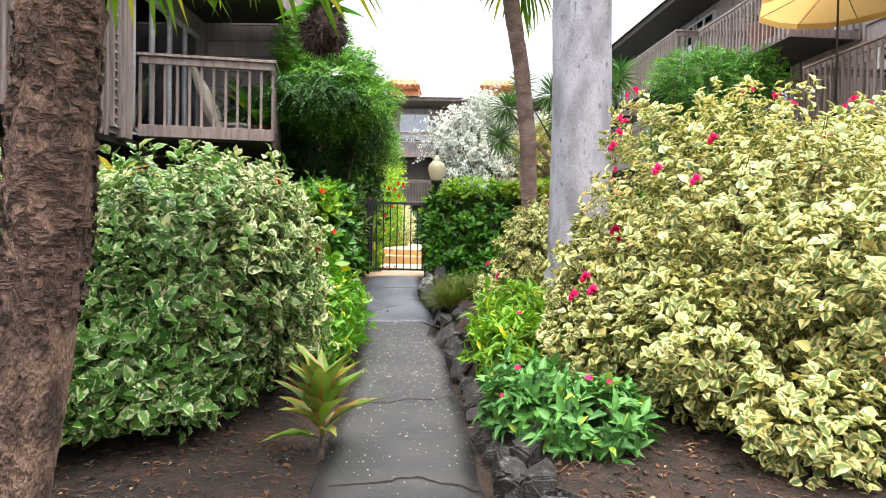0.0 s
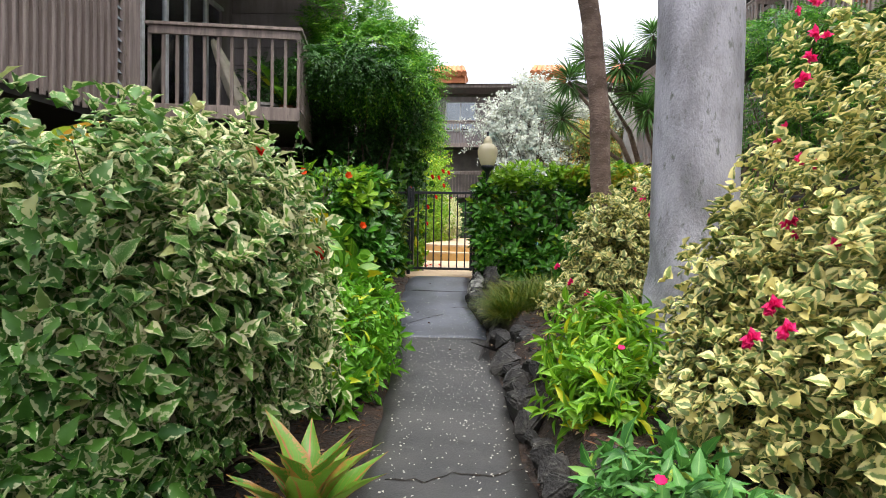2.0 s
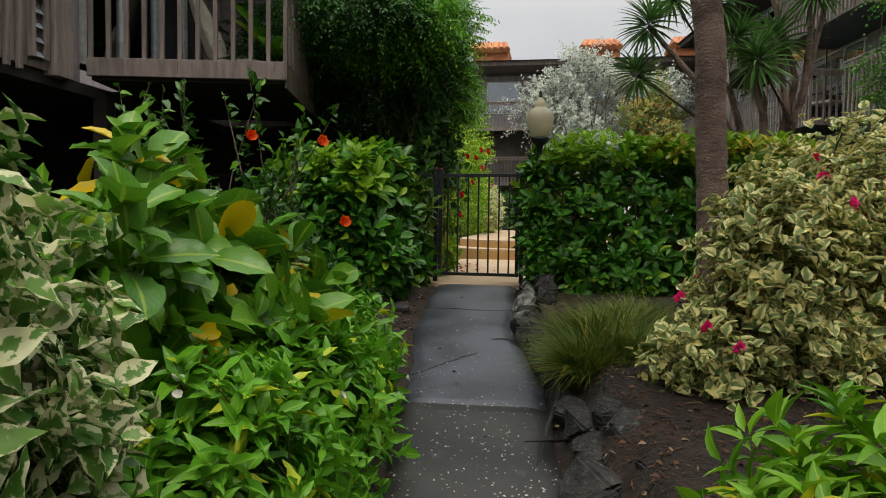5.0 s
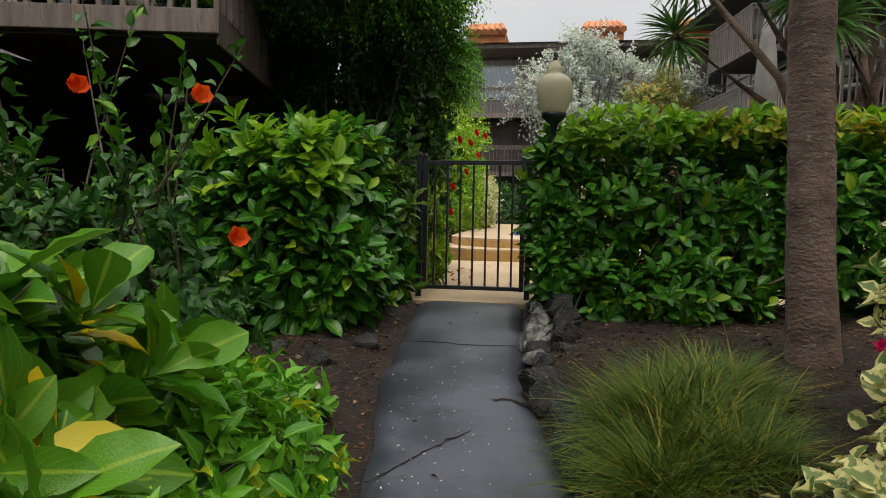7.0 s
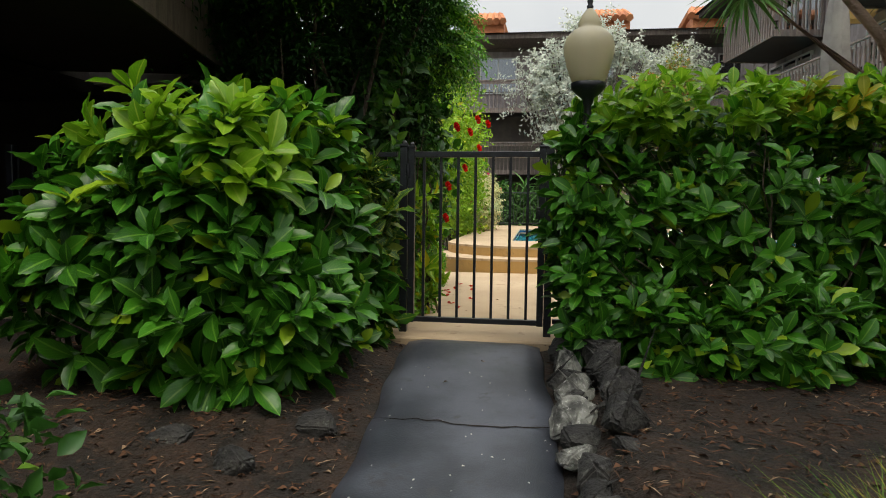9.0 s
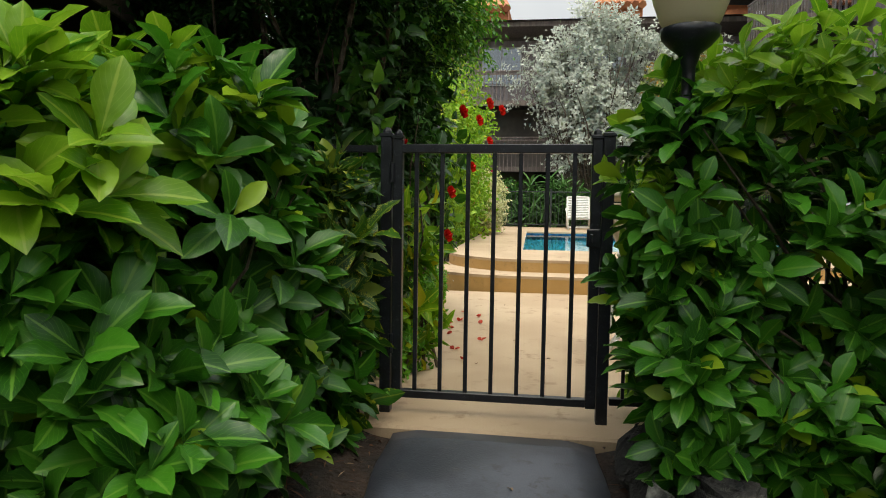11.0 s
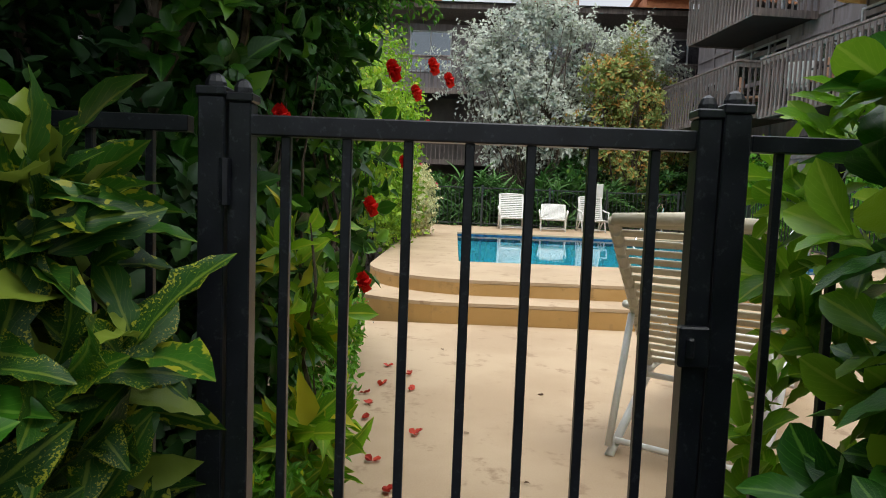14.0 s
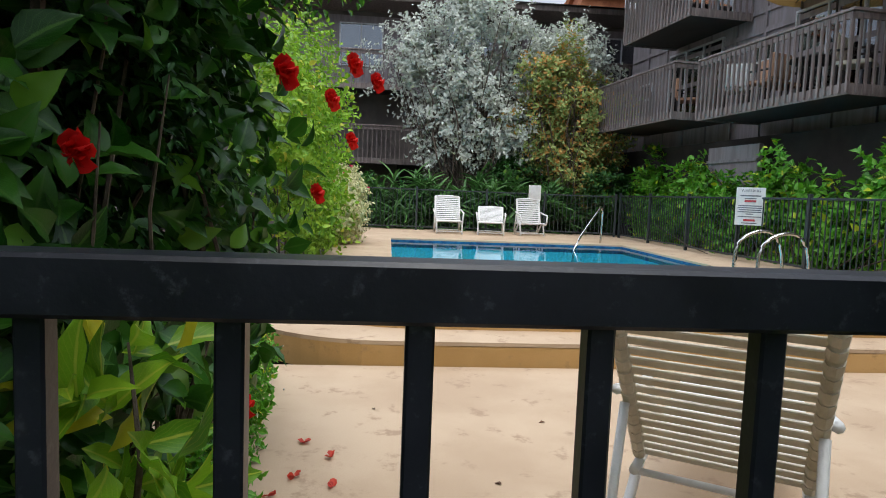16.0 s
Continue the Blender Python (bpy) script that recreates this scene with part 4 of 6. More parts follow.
def right_house():
    root = thing("apartment_house", "two-storey taupe apartment house with stacked wooden balconies", "house", (8.5, 18, 0))
    b = Matrix.Translation(-root.location)
    part("wall", boxes(((7.8, 1, -0.3), (8.1, 30.6, 7.9)), m=b), GREY_SIDING, root)
    part("wall", boxes(((8.1, 30.3, -0.3), (14, 30.6, 7.9)), m=b), GREY_SIDING, root)
    me = bpy.data.meshes.new("batten")
    bm = boxes(((-0.03, -0.04, 0), (0.03, 0.04, 5.2)), bevel=0.004)
    bm.to_mesh(me)
    bm.free()
    me.materials.append(GREY_SIDING)
    for y in np.arange(2, 30.5, 1.02):
        share("batten", me, root, b @ Matrix.Translation((7.78, y, 2.6)))
    for z in (4.35, 5.1, 5.55, 7.2):
        part("belt_board", boxes(((7.755, 1, z), (7.795, 30.5, z + 0.11)), m=b), GREY_SIDING, root)
    for x, y0, y1, z in ((6.155, 7.6, 12.7, 2.96), (6.2, 13.3, 17.0, 5.05), (6.2, 18.4, 22.1, 5.5), (6.2, 20.35, 24.35, 3.27), (6.1, 25.2, 29.2, 3.4), (6.2, 24.9, 28.0, 5.65), (6.2, 14.2, 18.9, 3.1)):
        balcony(root, (x, y1), (x, y0), 7.74 - x, z, 1.1, 0.15, bar=0.04)
    for y, z, w, h, bl in ((20.9, 3.25, 2.6, 2.05, False), (25.9, 3.35, 2.4, 2.0, False), (8.6, 3.02, 2.4, 2.0, False), (14.0, 5.1, 2.2, 2.0, False), (19.2, 5.55, 2.0, 2.0, False), (25.6, 5.7, 2.0, 1.9, False), (24.0, 4.45, 0.75, 0.55, True), (29.2, 4.3, 0.7, 0.5, True), (12.0, 3.95, 0.8, 0.6, True), (11.4, 3.1, 0.8, 0.75, True), (23.4, 5.95, 0.7, 0.6, True), (15.5, 3.15, 2.2, 2.0, False)):
        window_unit(root, b @ pose(7.76, y + w, z, 0, 0, -90), w, h, 3 if w > 1 else 1, bl)
    part("eave", boxes(((6.5, 1, 7.75), (8.2, 31.2, 7.93)), bevel=0.01, m=b), WOOD_DARK, root)
    bm = bmesh.new()
    v = [bm.verts.new(b @ Vector(c)) for c in ((6.4, 0.8, 7.93), (6.4, 31.4, 7.93), (10.6, 31.4, 9.5), (10.6, 0.8, 9.5), (14.8, 0.8, 7.93), (14.8, 31.4, 7.93))]
    for f in ((0, 1, 2, 3), (3, 2, 5, 4), (0, 3, 4), (1, 5, 2)):
        bm.faces.new([v[i] for i in f])
    part("roof", bm, ROOF_DARK, root)
    # wall kept near-black for the shade below the balconies
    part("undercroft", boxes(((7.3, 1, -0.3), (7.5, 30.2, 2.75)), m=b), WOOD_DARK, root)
    part("undercroft_panel", boxes(((6.9, 23.2, 1.7), (7.0, 24.9, 2.55)), ((6.86, 23.2, 2.2), (6.9, 24.9, 2.26)), m=b), GREY_SIDING, root)
    root.location = on_house(*root.location)
    root.rotation_euler = (0, 0, radians(HOUSE_TURN))
    return root


right_house()


def far_house():
    root = thing("apartment_house", "dark brown apartment house with a tiled roof behind the pool", "house", (2, 33, 0))
    b = Matrix.Translation(-root.location)
    part("wall", boxes(((-9, 33.4, -1.0), (12, 33.7, 6.9)), m=b), STUCCO, root)
    part("wall", boxes(((-9, 33.34, 4.0), (12, 33.39, 6.6)), m=b), GREY_SIDING, root)
    for x0, x1, z in ((-3.4, -0.4, 4.15), (0.6, 6.0, 4.15), (6.3, 8.6, 4.15), (-3.4, 0.2, 1.75), (2.2, 7.0, 1.75)):
        balcony(root, (x0, 32.0), (x1, 32.0), 1.35, z, 1.05, 0.15)
    for x, z, w in ((-2.7, 4.9, 1.5), (0.9, 4.9, 1.7), (3.8, 4.9, 1.5), (6.6, 4.9, 1.2)):
        window_unit(root, b @ pose(x, 33.3, z, 0, 0, 0), w, 1.45, 2)
    part("door_panel", boxes(((-0.6, 33.33, 0.0), (0.3, 33.38, 1.65)), m=b), WOOD_DARK, root)
    part("red_door", boxes(((5.2, 33.33, 0.0), (6.0, 33.38, 1.7)), m=b), SIGN_RED, root)
    part("eave", boxes(((-9.3, 31.9, 6.75), (12.3, 33.8, 6.93)), bevel=0.01, m=b), WOOD, root)
    bm = bmesh.new()
    v = [bm.verts.new(b @ Vector(c)) for c in ((-9.5, 31.7, 6.93), (12.5, 31.7, 6.93), (12.5, 35.5, 7.8), (-9.5, 35.5, 7.8))]
    bm.faces.new(v)
    part("roof", bm, ROOF_DARK, root)
    for x in (-3.2, 1.6, 5.4):
        cap = boxes(((x, 32.4, 6.9), (x + 1.5, 33.6, 7.55)), m=b)
        part("chimney", cap, ROOF, root)
        bm = bmesh.new()
        for k in range(7):
            tube(bm, [b @ Vector((x - 0.1 + 0.26 * k, 32.2, 7.5)), b @ Vector((x + 0.1 + 0.2 * k, 33.0, 7.95)), b @ Vector((x - 0.1 + 0.26 * k, 33.8, 7.5))], 0.15, 6)
        part("chimney_tiles", bm, ROOF, root)
    return root


far_house().location.z = 0.65
tagged(part("wall_west", boxes(((-12, -6, -1.5), (-11.8, 36, 6))), GREY_SIDING), "plain taupe wall closing the garden", "wall", kind="structure")
tagged(part("wall_south", boxes(((-12, -8.2, -1.5), (16, -8, 5))), GREY_SIDING), "plain taupe wall closing the garden", "wall", kind="structure")

# ---- palms and trees ----
def trunk_mesh(bm, pts, radii, rings, seed, sides=18, flare=0.0, ring_depth=0.01):
    """Tapered trunk with ring scars along a bent line."""
    r = np.random.default_rng(seed)
    pts, radii = np.array(pts, float), np.array(radii, float)
    t = np.linspace(0, 1, rings)
    u = np.linspace(0, 1, len(pts))
    line = np.stack([np.interp(t, u, pts[:, i]) for i in range(3)], 1)
    rad = np.interp(t, u, radii)
    rad = rad * (1 + ring_depth * r.normal(0, 1, rings)) + ring_depth * 0.6 * rad * (np.arange(rings) % 2)
    prev = None
    for i in range(rings):
        wob = 1 + 0.03 * np.sin(np.arange(sides) * 2 * math.pi / sides * 3 + i * 0.4) + r.normal(0, ring_depth * 0.6, sides)
        ring = [bm.verts.new((line[i, 0] + rad[i] * wob[k] * math.cos(2 * math.pi * k / sides), line[i, 1] + rad[i] * wob[k] * math.sin(2 * math.pi * k / sides), line[i, 2] + r.normal(0, 0.3 * ring_depth))) for k in range(sides)]
        if prev:
            for k in range(sides):
                bm.faces.new((prev[k], prev[(k + 1) % sides], ring[(k + 1) % sides], ring[k]))
        prev = ring
    bm.faces.new(prev)
    return bm


def fan_frond(bm_pts, start, aim, length, leaflets, seed, fan=True):
    """Leaflet data of one palm frond: a fan at the end of a stalk, or a feather along it."""
    r = np.random.default_rng(seed)
    start, aim = np.array(start, float), np.array(aim, float)
    aim /= np.linalg.norm(aim)
    side = np.cross(aim, [0, 0, 1.0])
    side /= np.linalg.norm(side) + 1e-9
    p, al, fa, sz = [], [], [], []
    for k in range(leaflets):
        f = k / (leaflets - 1)
        if fan:
            a = (f - 0.5) * 4.2
            d = aim * math.cos(a) + side * math.sin(a) + np.array([0, 0, -0.25 - 0.3 * abs(f - 0.5)])
            p.append(start)
            sz.append(length * (1 - 0.35 * abs(2 * f - 1)) * r.uniform(0.9, 1.1))
        else:
            s = f
            q = start + aim * length * s + np.array([0, 0, -0.55 * length * s * s])
            d = aim * 0.5 + side * (1 if k % 2 else -1) + np.array([0, 0, -0.55]) + r.normal(0, 0.1, 3)
            p.append(q)
            sz.append(length * 0.36 * (1 - 0.6 * abs(s - 0.4)))
        al.append(d)
        fa.append(np.array([0, 0, 1.0]) + 0.3 * r.normal(size=3))
    return np.array(p), np.array(al), np.array(fa), np.array(sz)


def palm(name, label, pts, radii, bark, fronds, frond_len, seed, rings=60, depth=0.012, fan=True, shape=None, foot=None, aims=None):
    root = thing(name, label, "palm tree", pts[0])
    bm = bmesh.new()
    trunk_mesh(bm, pts, radii, rings, seed, ring_depth=depth)
    bmesh.ops.translate(bm, verts=bm.verts, vec=-Vector(pts[0]))
    part("trunk", bm, bark, root, smooth=True)
    top = np.array(pts[-1]) - np.array(pts[0])
    r = np.random.default_rng(seed)
    for k in range(fronds):
        a = 2.4 * k + r.uniform(-0.3, 0.3)
        lift = 0.9 - 1.5 * k / fronds
        aim = aims[k] if aims else (math.cos(a), math.sin(a), lift)
        aim = np.array(aim, float) / np.linalg.norm(aim)
        stalk = top + aim * frond_len * 0.55
        if fan:
            p, al, fa, sz = fan_frond(None, stalk, aim, frond_len * 0.75, 34, seed + k)
        else:
            p, al, fa, sz = fan_frond(None, top, aim, frond_len, 60, seed + k, False)
        fr = new("frond", leaf_mesh("frond", shape or leaf_shape(0.035, (0.8, 1, 0.7), 0.3, 0.35), p, al, fa, sz, L_PALM))
        fr.parent = root
        bm = bmesh.new()
        if fan:
            tube(bm, [top, stalk], [0.014, 0.008], 5)
        else:
            tube(bm, [top + aim * frond_len * s + np.array([0, 0, -0.55 * frond_len * s * s]) for s in np.linspace(0, 1, 6)], [0.02, 0.016, 0.013, 0.01, 0.007, 0.004], 5)
        part("stalk", bm, L_PALM, fr)
    return root


palm("palm_tree", "near palm tree with rough brown fibrous bark", [(-1.30, 2.03, -0.66), (-1.20, 2.03, -0.18), (-1.08, 2.03, 0.58), (-1.035, 2.03, 1.32), (-1.0, 2.03, 2.0)], [0.135, 0.122, 0.117, 0.113, 0.11], PALM, 9, 1.0, 21, 90, 0.012,
     aims=[(0.5, 0.6, -0.02), (0.75, 0.15, 0.05), (0.2, 0.9, 0.15), (0.9, -0.3, 0.2), (-0.5, 0.6, 0.3), (-0.8, -0.2, 0.2), (0.1, -0.9, 0.3), (0.1, 0.2, 1), (-0.3, 0.8, 0.0)])
rb = np.random.default_rng(77)
nb = 1700
tz = 1 - 0.62 * rb.uniform(0, 1, nb) ** 1.2
ta = rb.uniform(0, 6.28, nb)
tc = np.stack([np.interp(tz, [0, 0.18, 0.466, 0.744, 1], [-1.30, -1.20, -1.08, -1.035, -1.0]), np.full(nb, 2.03), -0.66 + 2.66 * tz], 1)
td = np.stack([np.cos(ta), np.sin(ta), np.zeros(nb)], 1)
tt = np.stack([-np.sin(ta), np.cos(ta), np.zeros(nb)], 1)
tr = np.interp(tz, [0, 0.18, 0.466, 0.744, 1], [0.131, 0.119, 0.114, 0.110, 0.107])[:, None]
cross = np.where(rb.random(nb) < 0.5, 1.0, -1.0)[:, None]
near_palm = [o for o in scene.objects if o.name == "palm_tree"][0]
ob = new("bark_fibre", leaf_mesh("bark_fibre", leaf_shape(0.3, (0.9, 1.0, 0.95), 0.05, -0.04, 0.02), tc + td * tr - np.array(near_palm.location), tt * cross + np.array([0, 0, 1.0]) * rb.normal(0.1, 0.35, (nb, 1)) + td * 0.1, td + rb.normal(0, 0.1, (nb, 3)), rb.uniform(0.025, 0.06, nb), PALM_RAGGED))
ob.parent = near_palm
tagged(ob, kind="stuff")
palm("royal_palm", "royal palm with a thick smooth pale grey trunk", [(1.21, 5.5, -0.3), (1.21, 5.5, -0.1), (1.21, 5.5, 0.12), (1.21, 5.5, 0.4), (1.205, 5.5, 0.8), (1.195, 5.5, 2.5), (1.19, 5.5, 7.5)], [0.41, 0.36, 0.305, 0.272, 0.25, 0.24, 0.235], ROYAL, 11, 2.6, 33, 70, 0.004, fan=False)
palm("palm_tree", "slender palm tree with ringed grey-brown bark", [(1.30, 9.15, -0.3), (1.25, 9.15, 0.5), (1.21, 9.15, 1.3), (1.18, 9.15, 2.1), (1.06, 9.15, 3.1), (0.89, 9.15, 4.05), (0.8, 9.15, 5.2)], [0.15, 0.122, 0.116, 0.113, 0.113, 0.113, 0.112], PALM_FAR, 12, 1.5, 44, 80, 0.02)


# ---- plants along the walk ----
def scatter_blooms(root, me, name, blobs, count, size, seed, label="", bumpy=0.22, bunch=1):
    """Flowers over the crown, alone or a few together."""
    p, out = blob_points(blobs, count * 5, seed, 0.03, -9, bumpy)
    r = np.random.default_rng(seed)
    k = 0
    for q, o in zip(p, out):
        if o[2] < -0.1 or o[1] > 0.4 or q[2] < -0.1:
            continue
        for j in range(1 + int(r.integers(0, bunch))):
            bloom(root, name, me, q + o * 0.03 + r.normal(0, 0.035, 3) * (j > 0), o + r.normal(0, 0.3, 3), size * r.uniform(0.7, 1.2), label)
            k += 1
        if k >= count:
            break


B_LEFT = [(-1.5, 3.95, 0.22, 0.8, 0.95, 0.85), (-2.3, 3.9, 0.22, 0.9, 1.0, 0.85), (-1.46, 4.6, 0.12, 0.66, 0.62, 0.85), (-1.55, 3.7, -0.15, 0.68, 0.75, 0.36), (-2.1, 3.2, -0.1, 0.7, 0.45, 0.4)]
hedge_v = shrub("hibiscus_hedge", "large rounded shrub with green leaves, cream-edged towards the path", "shrub", B_LEFT, 21000, 0.09, BROAD, L_VARI_GREEN, (-1.6, 4.1, -0.5), 11, (-0.75, 3.6, 0.5), 280, low=-0.33, whorl=8, shoot=0.19, spread=1.25, droop=0.2, depth=0.6, stems=70, bumpy=0.26)
more_leaves(hedge_v, [(-1.28, 4.15, 0.35, 0.58, 0.8, 0.74), (-1.34, 4.65, 0.2, 0.56, 0.58, 0.8), (-1.5, 4.4, 0.72, 0.75, 0.7, 0.36), (-2.2, 4.0, 0.72, 0.85, 0.85, 0.36)], 15000, 0.078, BROAD, L_VARI, 12, low=-0.2, whorl=8, shoot=0.16, spread=1.25, droop=0.2, depth=0.3, bumpy=0.2)

B_RIGHT = [(2.0, 4.1, 0.5, 1.0, 1.05, 1.15), (2.9, 4.3, 0.5, 1.2, 1.2, 1.15), (1.5, 4.3, 0.15, 0.55, 0.75, 0.7), (1.5, 3.5, 0.2, 0.45, 0.5, 0.38), (2.4, 3.25, 0.5, 0.85, 0.6, 0.6), (1.8, 3.0, -0.1, 0.42, 0.3, 0.28), (2.5, 2.85, -0.08, 0.55, 0.3, 0.34), (1.17, 4.2, 0.05, 0.42, 0.5, 0.5), (1.03, 4.38, 0.38, 0.27, 0.3, 0.48)]
boug = shrub("bougainvillea", "huge cream-variegated bougainvillea with magenta bracts", "shrub", B_RIGHT, 46000, 0.06, ROUND, L_BOUG, (2.0, 4.3, -0.45), 23, (1.0, 3.8, 0.6), 290, stems=60, low=-0.36, whorl=9, shoot=0.17, spread=1.4, droop=0.5, depth=0.5, up=1.1, bumpy=0.17)
scatter_blooms(boug, BRACT, "bract", B_RIGHT, 44, 0.034, 77, "bright magenta bracts", bumpy=0.12, bunch=3)
for q in ((0.86, 3.55, 0.43), (0.80, 3.55, 0.33), (0.90, 3.55, 0.36), (1.2, 3.45, 1.0), (1.08, 3.9, 1.18), (1.5, 3.5, 1.17), (1.36, 3.35, 0.94)):
    bloom(boug, "bract", BRACT, q, (-0.3, -0.8, 0.4), 0.04, "bright magenta bracts")
B_RIGHT2 = [(1.7, 7.7, 0.5, 0.68, 0.6, 0.8), (1.2, 7.25, 0.3, 0.5, 0.45, 0.55), (2.3, 7.9, 0.4, 0.8, 0.7, 0.85), (0.72, 6.98, 0.12, 0.34, 0.28, 0.26), (1.0, 7.1, 0.5, 0.4, 0.34, 0.55)]
boug2 = shrub("bougainvillea", "smaller cream-variegated bougainvillea with a few magenta bracts", "shrub", B_RIGHT2, 19000, 0.065, ROUND, L_BOUG, (1.7, 8.0, -0.2), 29, (0.9, 6.7, 0.3), 200, stems=40, low=-0.2, whorl=9, shoot=0.22, spread=1.35, droop=0.5, depth=0.45, up=0.8)
for q in ((0.52, 6.8, 0.36), (0.62, 6.72, 0.24), (0.75, 6.7, 0.16)):
    bloom(boug2, "bract", BRACT, q, (-0.4, -0.8, 0.3), 0.036, "bright magenta bracts")
scatter_blooms(boug2, BRACT, "bract", B_RIGHT2, 14, 0.036, 78, "bright magenta bracts", bunch=2)

B_HEDGE_R = [(0.12, 10.75, 0.75, 0.46, 0.36, 0.75), (0.75, 10.75, 0.75, 0.6, 0.4, 0.75), (1.45, 10.8, 0.75, 0.65, 0.42, 0.75), (2.15, 10.8, 0.75, 0.65, 0.42, 0.75), (0.25, 10.45, 0.15, 0.35, 0.3, 0.3), (0.9, 10.4, 0.15, 0.6, 0.32, 0.3), (-0.12, 10.65, 0.85, 0.24, 0.24, 0.62), (-0.1, 10.45, 0.35, 0.22, 0.2, 0.35)]
hedge_r = shrub("clipped_hedge", "dense dark green hedge with glossy whorled leaves beside the gate", "hedge", B_HEDGE_R, 8400, 0.14, OBOVATE, L_HEDGE, (1.0, 10.85, -0.1), 31, (-0.25, 10.6, 0.9), 300, stems=60, whorl=8, low=-0.05, depth=0.6, spread=1.05, shoot=0.06, up=0.8)
L_NEW = leaf_mat("new_hedge_leaf", (0.09, 0.27, 0.012), (0.26, 0.46, 0.03), vein=(0.34, 0.5, 0.06), rough=0.35, through_light=0.42)
# bright new leaves; their number also stands for sky lighting them from behind
more_leaves(hedge_r, [(-0.13, 10.8, 1.05, 0.2, 0.18, 0.38), (0.5, 10.75, 1.42, 0.6, 0.3, 0.16), (1.4, 10.8, 1.42, 0.6, 0.3, 0.16), (2.1, 10.8, 1.42, 0.6, 0.3, 0.16)], 1900, 0.13, OBOVATE, L_NEW, 131, whorl=8, spread=1.0, shoot=0.05, up=1.0)
more_leaves(hedge_r, [(-0.06, 11.42, 0.45, 0.16, 0.14, 0.42), (0.02, 11.42, 1.08, 0.16, 0.14, 0.32)], 340, 0.13, OBOVATE, L_NEW, 132, whorl=8, spread=1.0, shoot=0.05, up=1.0)
L_YELLOWED = leaf_mat("yellowed_hedge_leaf", (0.16, 0.24, 0.015), (0.42, 0.40, 0.03), vein=(0.5, 0.45, 0.06), odd=(0.5, 0.3, 0.03), odd_share=0.12, rough=0.4, through_light=0.35)
more_leaves(hedge_r, [(1.5, 10.75, 1.45, 0.5, 0.3, 0.12), (2.2, 10.75, 1.42, 0.55, 0.3, 0.14)], 620, 0.12, OBOVATE, L_YELLOWED, 134, whorl=8, spread=1.0, shoot=0.05, up=1.0)
B_HEDGE_L = [(-1.82, 10.45, 0.7, 0.45, 0.5, 0.7), (-2.25, 10.0, 0.65, 0.5, 0.5, 0.74), (-2.65, 9.95, 0.6, 0.4, 0.5, 0.66), (-1.70, 10.8, 0.4, 0.34, 0.3, 0.6), (-1.66, 10.1, 0.28, 0.3, 0.5, 0.36), (-1.92, 9.85, 0.5, 0.4, 0.4, 0.75), (-2.1, 10.9, 0.8, 0.6, 0.25, 0.7)]
hedge_l = shrub("clipped_hedge", "dense dark green hedge with big glossy leaves beside the gate", "hedge", B_HEDGE_L, 5600, 0.185, OBOVATE, L_HEDGE, (-2.1, 10.25, -0.1), 37, (-1.45, 10.2, 0.8), 300, stems=50, whorl=8, low=-0.02, depth=0.55, spread=1.05, shoot=0.06, up=0.8)
more_leaves(hedge_l, [(-1.95, 9.8, 1.05, 0.35, 0.3, 0.3), (-2.3, 9.9, 1.2, 0.4, 0.35, 0.25), (-1.85, 10.4, 1.2, 0.35, 0.3, 0.25)], 420, 0.185, OBOVATE, L_NEW, 133, whorl=8, spread=1.0, shoot=0.05, up=1.0)
B_SPOT = [(-1.62, 10.9, 0.75, 0.2, 0.2, 0.5), (-1.5, 11.02, 0.75, 0.15, 0.12, 0.4), (-1.5, 11.0, 0.3, 0.16, 0.14, 0.3), (-1.75, 10.75, 0.5, 0.2, 0.2, 0.4)]
shrub("croton", "croton with lobed green leaves spotted yellow beside the gate post", "shrub", B_SPOT, 640, 0.18, LOBED, leaf_mat("spotted_croton_leaf", (0.010, 0.055, 0.008), (0.04, 0.15, 0.014), (0.36, 0.38, 0.03), -0.28, vein=(0.16, 0.24, 0.03), odd=(0.22, 0.3, 0.04), odd_share=0.1, mottle=2.2), (-1.62, 10.9, -0.1), 39, (-1.5, 10.7, 0.7), 150, whorl=7, low=0.0, spread=1.1, shoot=0.08, stems=8)

for q in ((-0.74, 4.26, 0.53), (-1.02, 4.3, 0.98)):
    bloom(hedge_v, "flower", HIB_RED, q, (0.6, -0.7, 0.3), 0.035, "small red flower among the leaves")

B_PENTAS = [(-1.04, 5.5, -0.14, 0.4, 0.5, 0.46), (-1.0, 6.3, -0.1, 0.32, 0.5, 0.40), (-1.2, 7.1, -0.05, 0.34, 0.5, 0.36), (-1.5, 7.75, -0.08, 0.3, 0.4, 0.26), (-1.38, 8.2, -0.12, 0.16, 0.2, 0.16)]
pen = shrub("pentas", "fresh green pentas plants with small white flower heads", "shrub", B_PENTAS, 7800, 0.098, POINTED, L_FRESH, (-1.2, 6.3, -0.4), 41, (-0.8, 6.0, -0.1), 250, whorl=8, low=-0.42, spread=1.3, shoot=0.12, stems=40, thick=0.006)
scatter_blooms(pen, WHITE_HEAD, "flower_head", B_PENTAS, 14, 0.022, 81, "small white flower head")
B_CROTON = [(-1.66, 6.15, 0.42, 0.44, 0.42, 0.6), (-1.85, 6.8, 0.1, 0.45, 0.4, 0.46), (-1.5, 5.6, 0.35, 0.34, 0.34, 0.5), (-1.38, 6.2, 0.15, 0.32, 0.4, 0.42), (-1.5, 6.6, 0.25, 0.42, 0.45, 0.5), (-1.75, 7.1, 0.2, 0.4, 0.35, 0.42)]
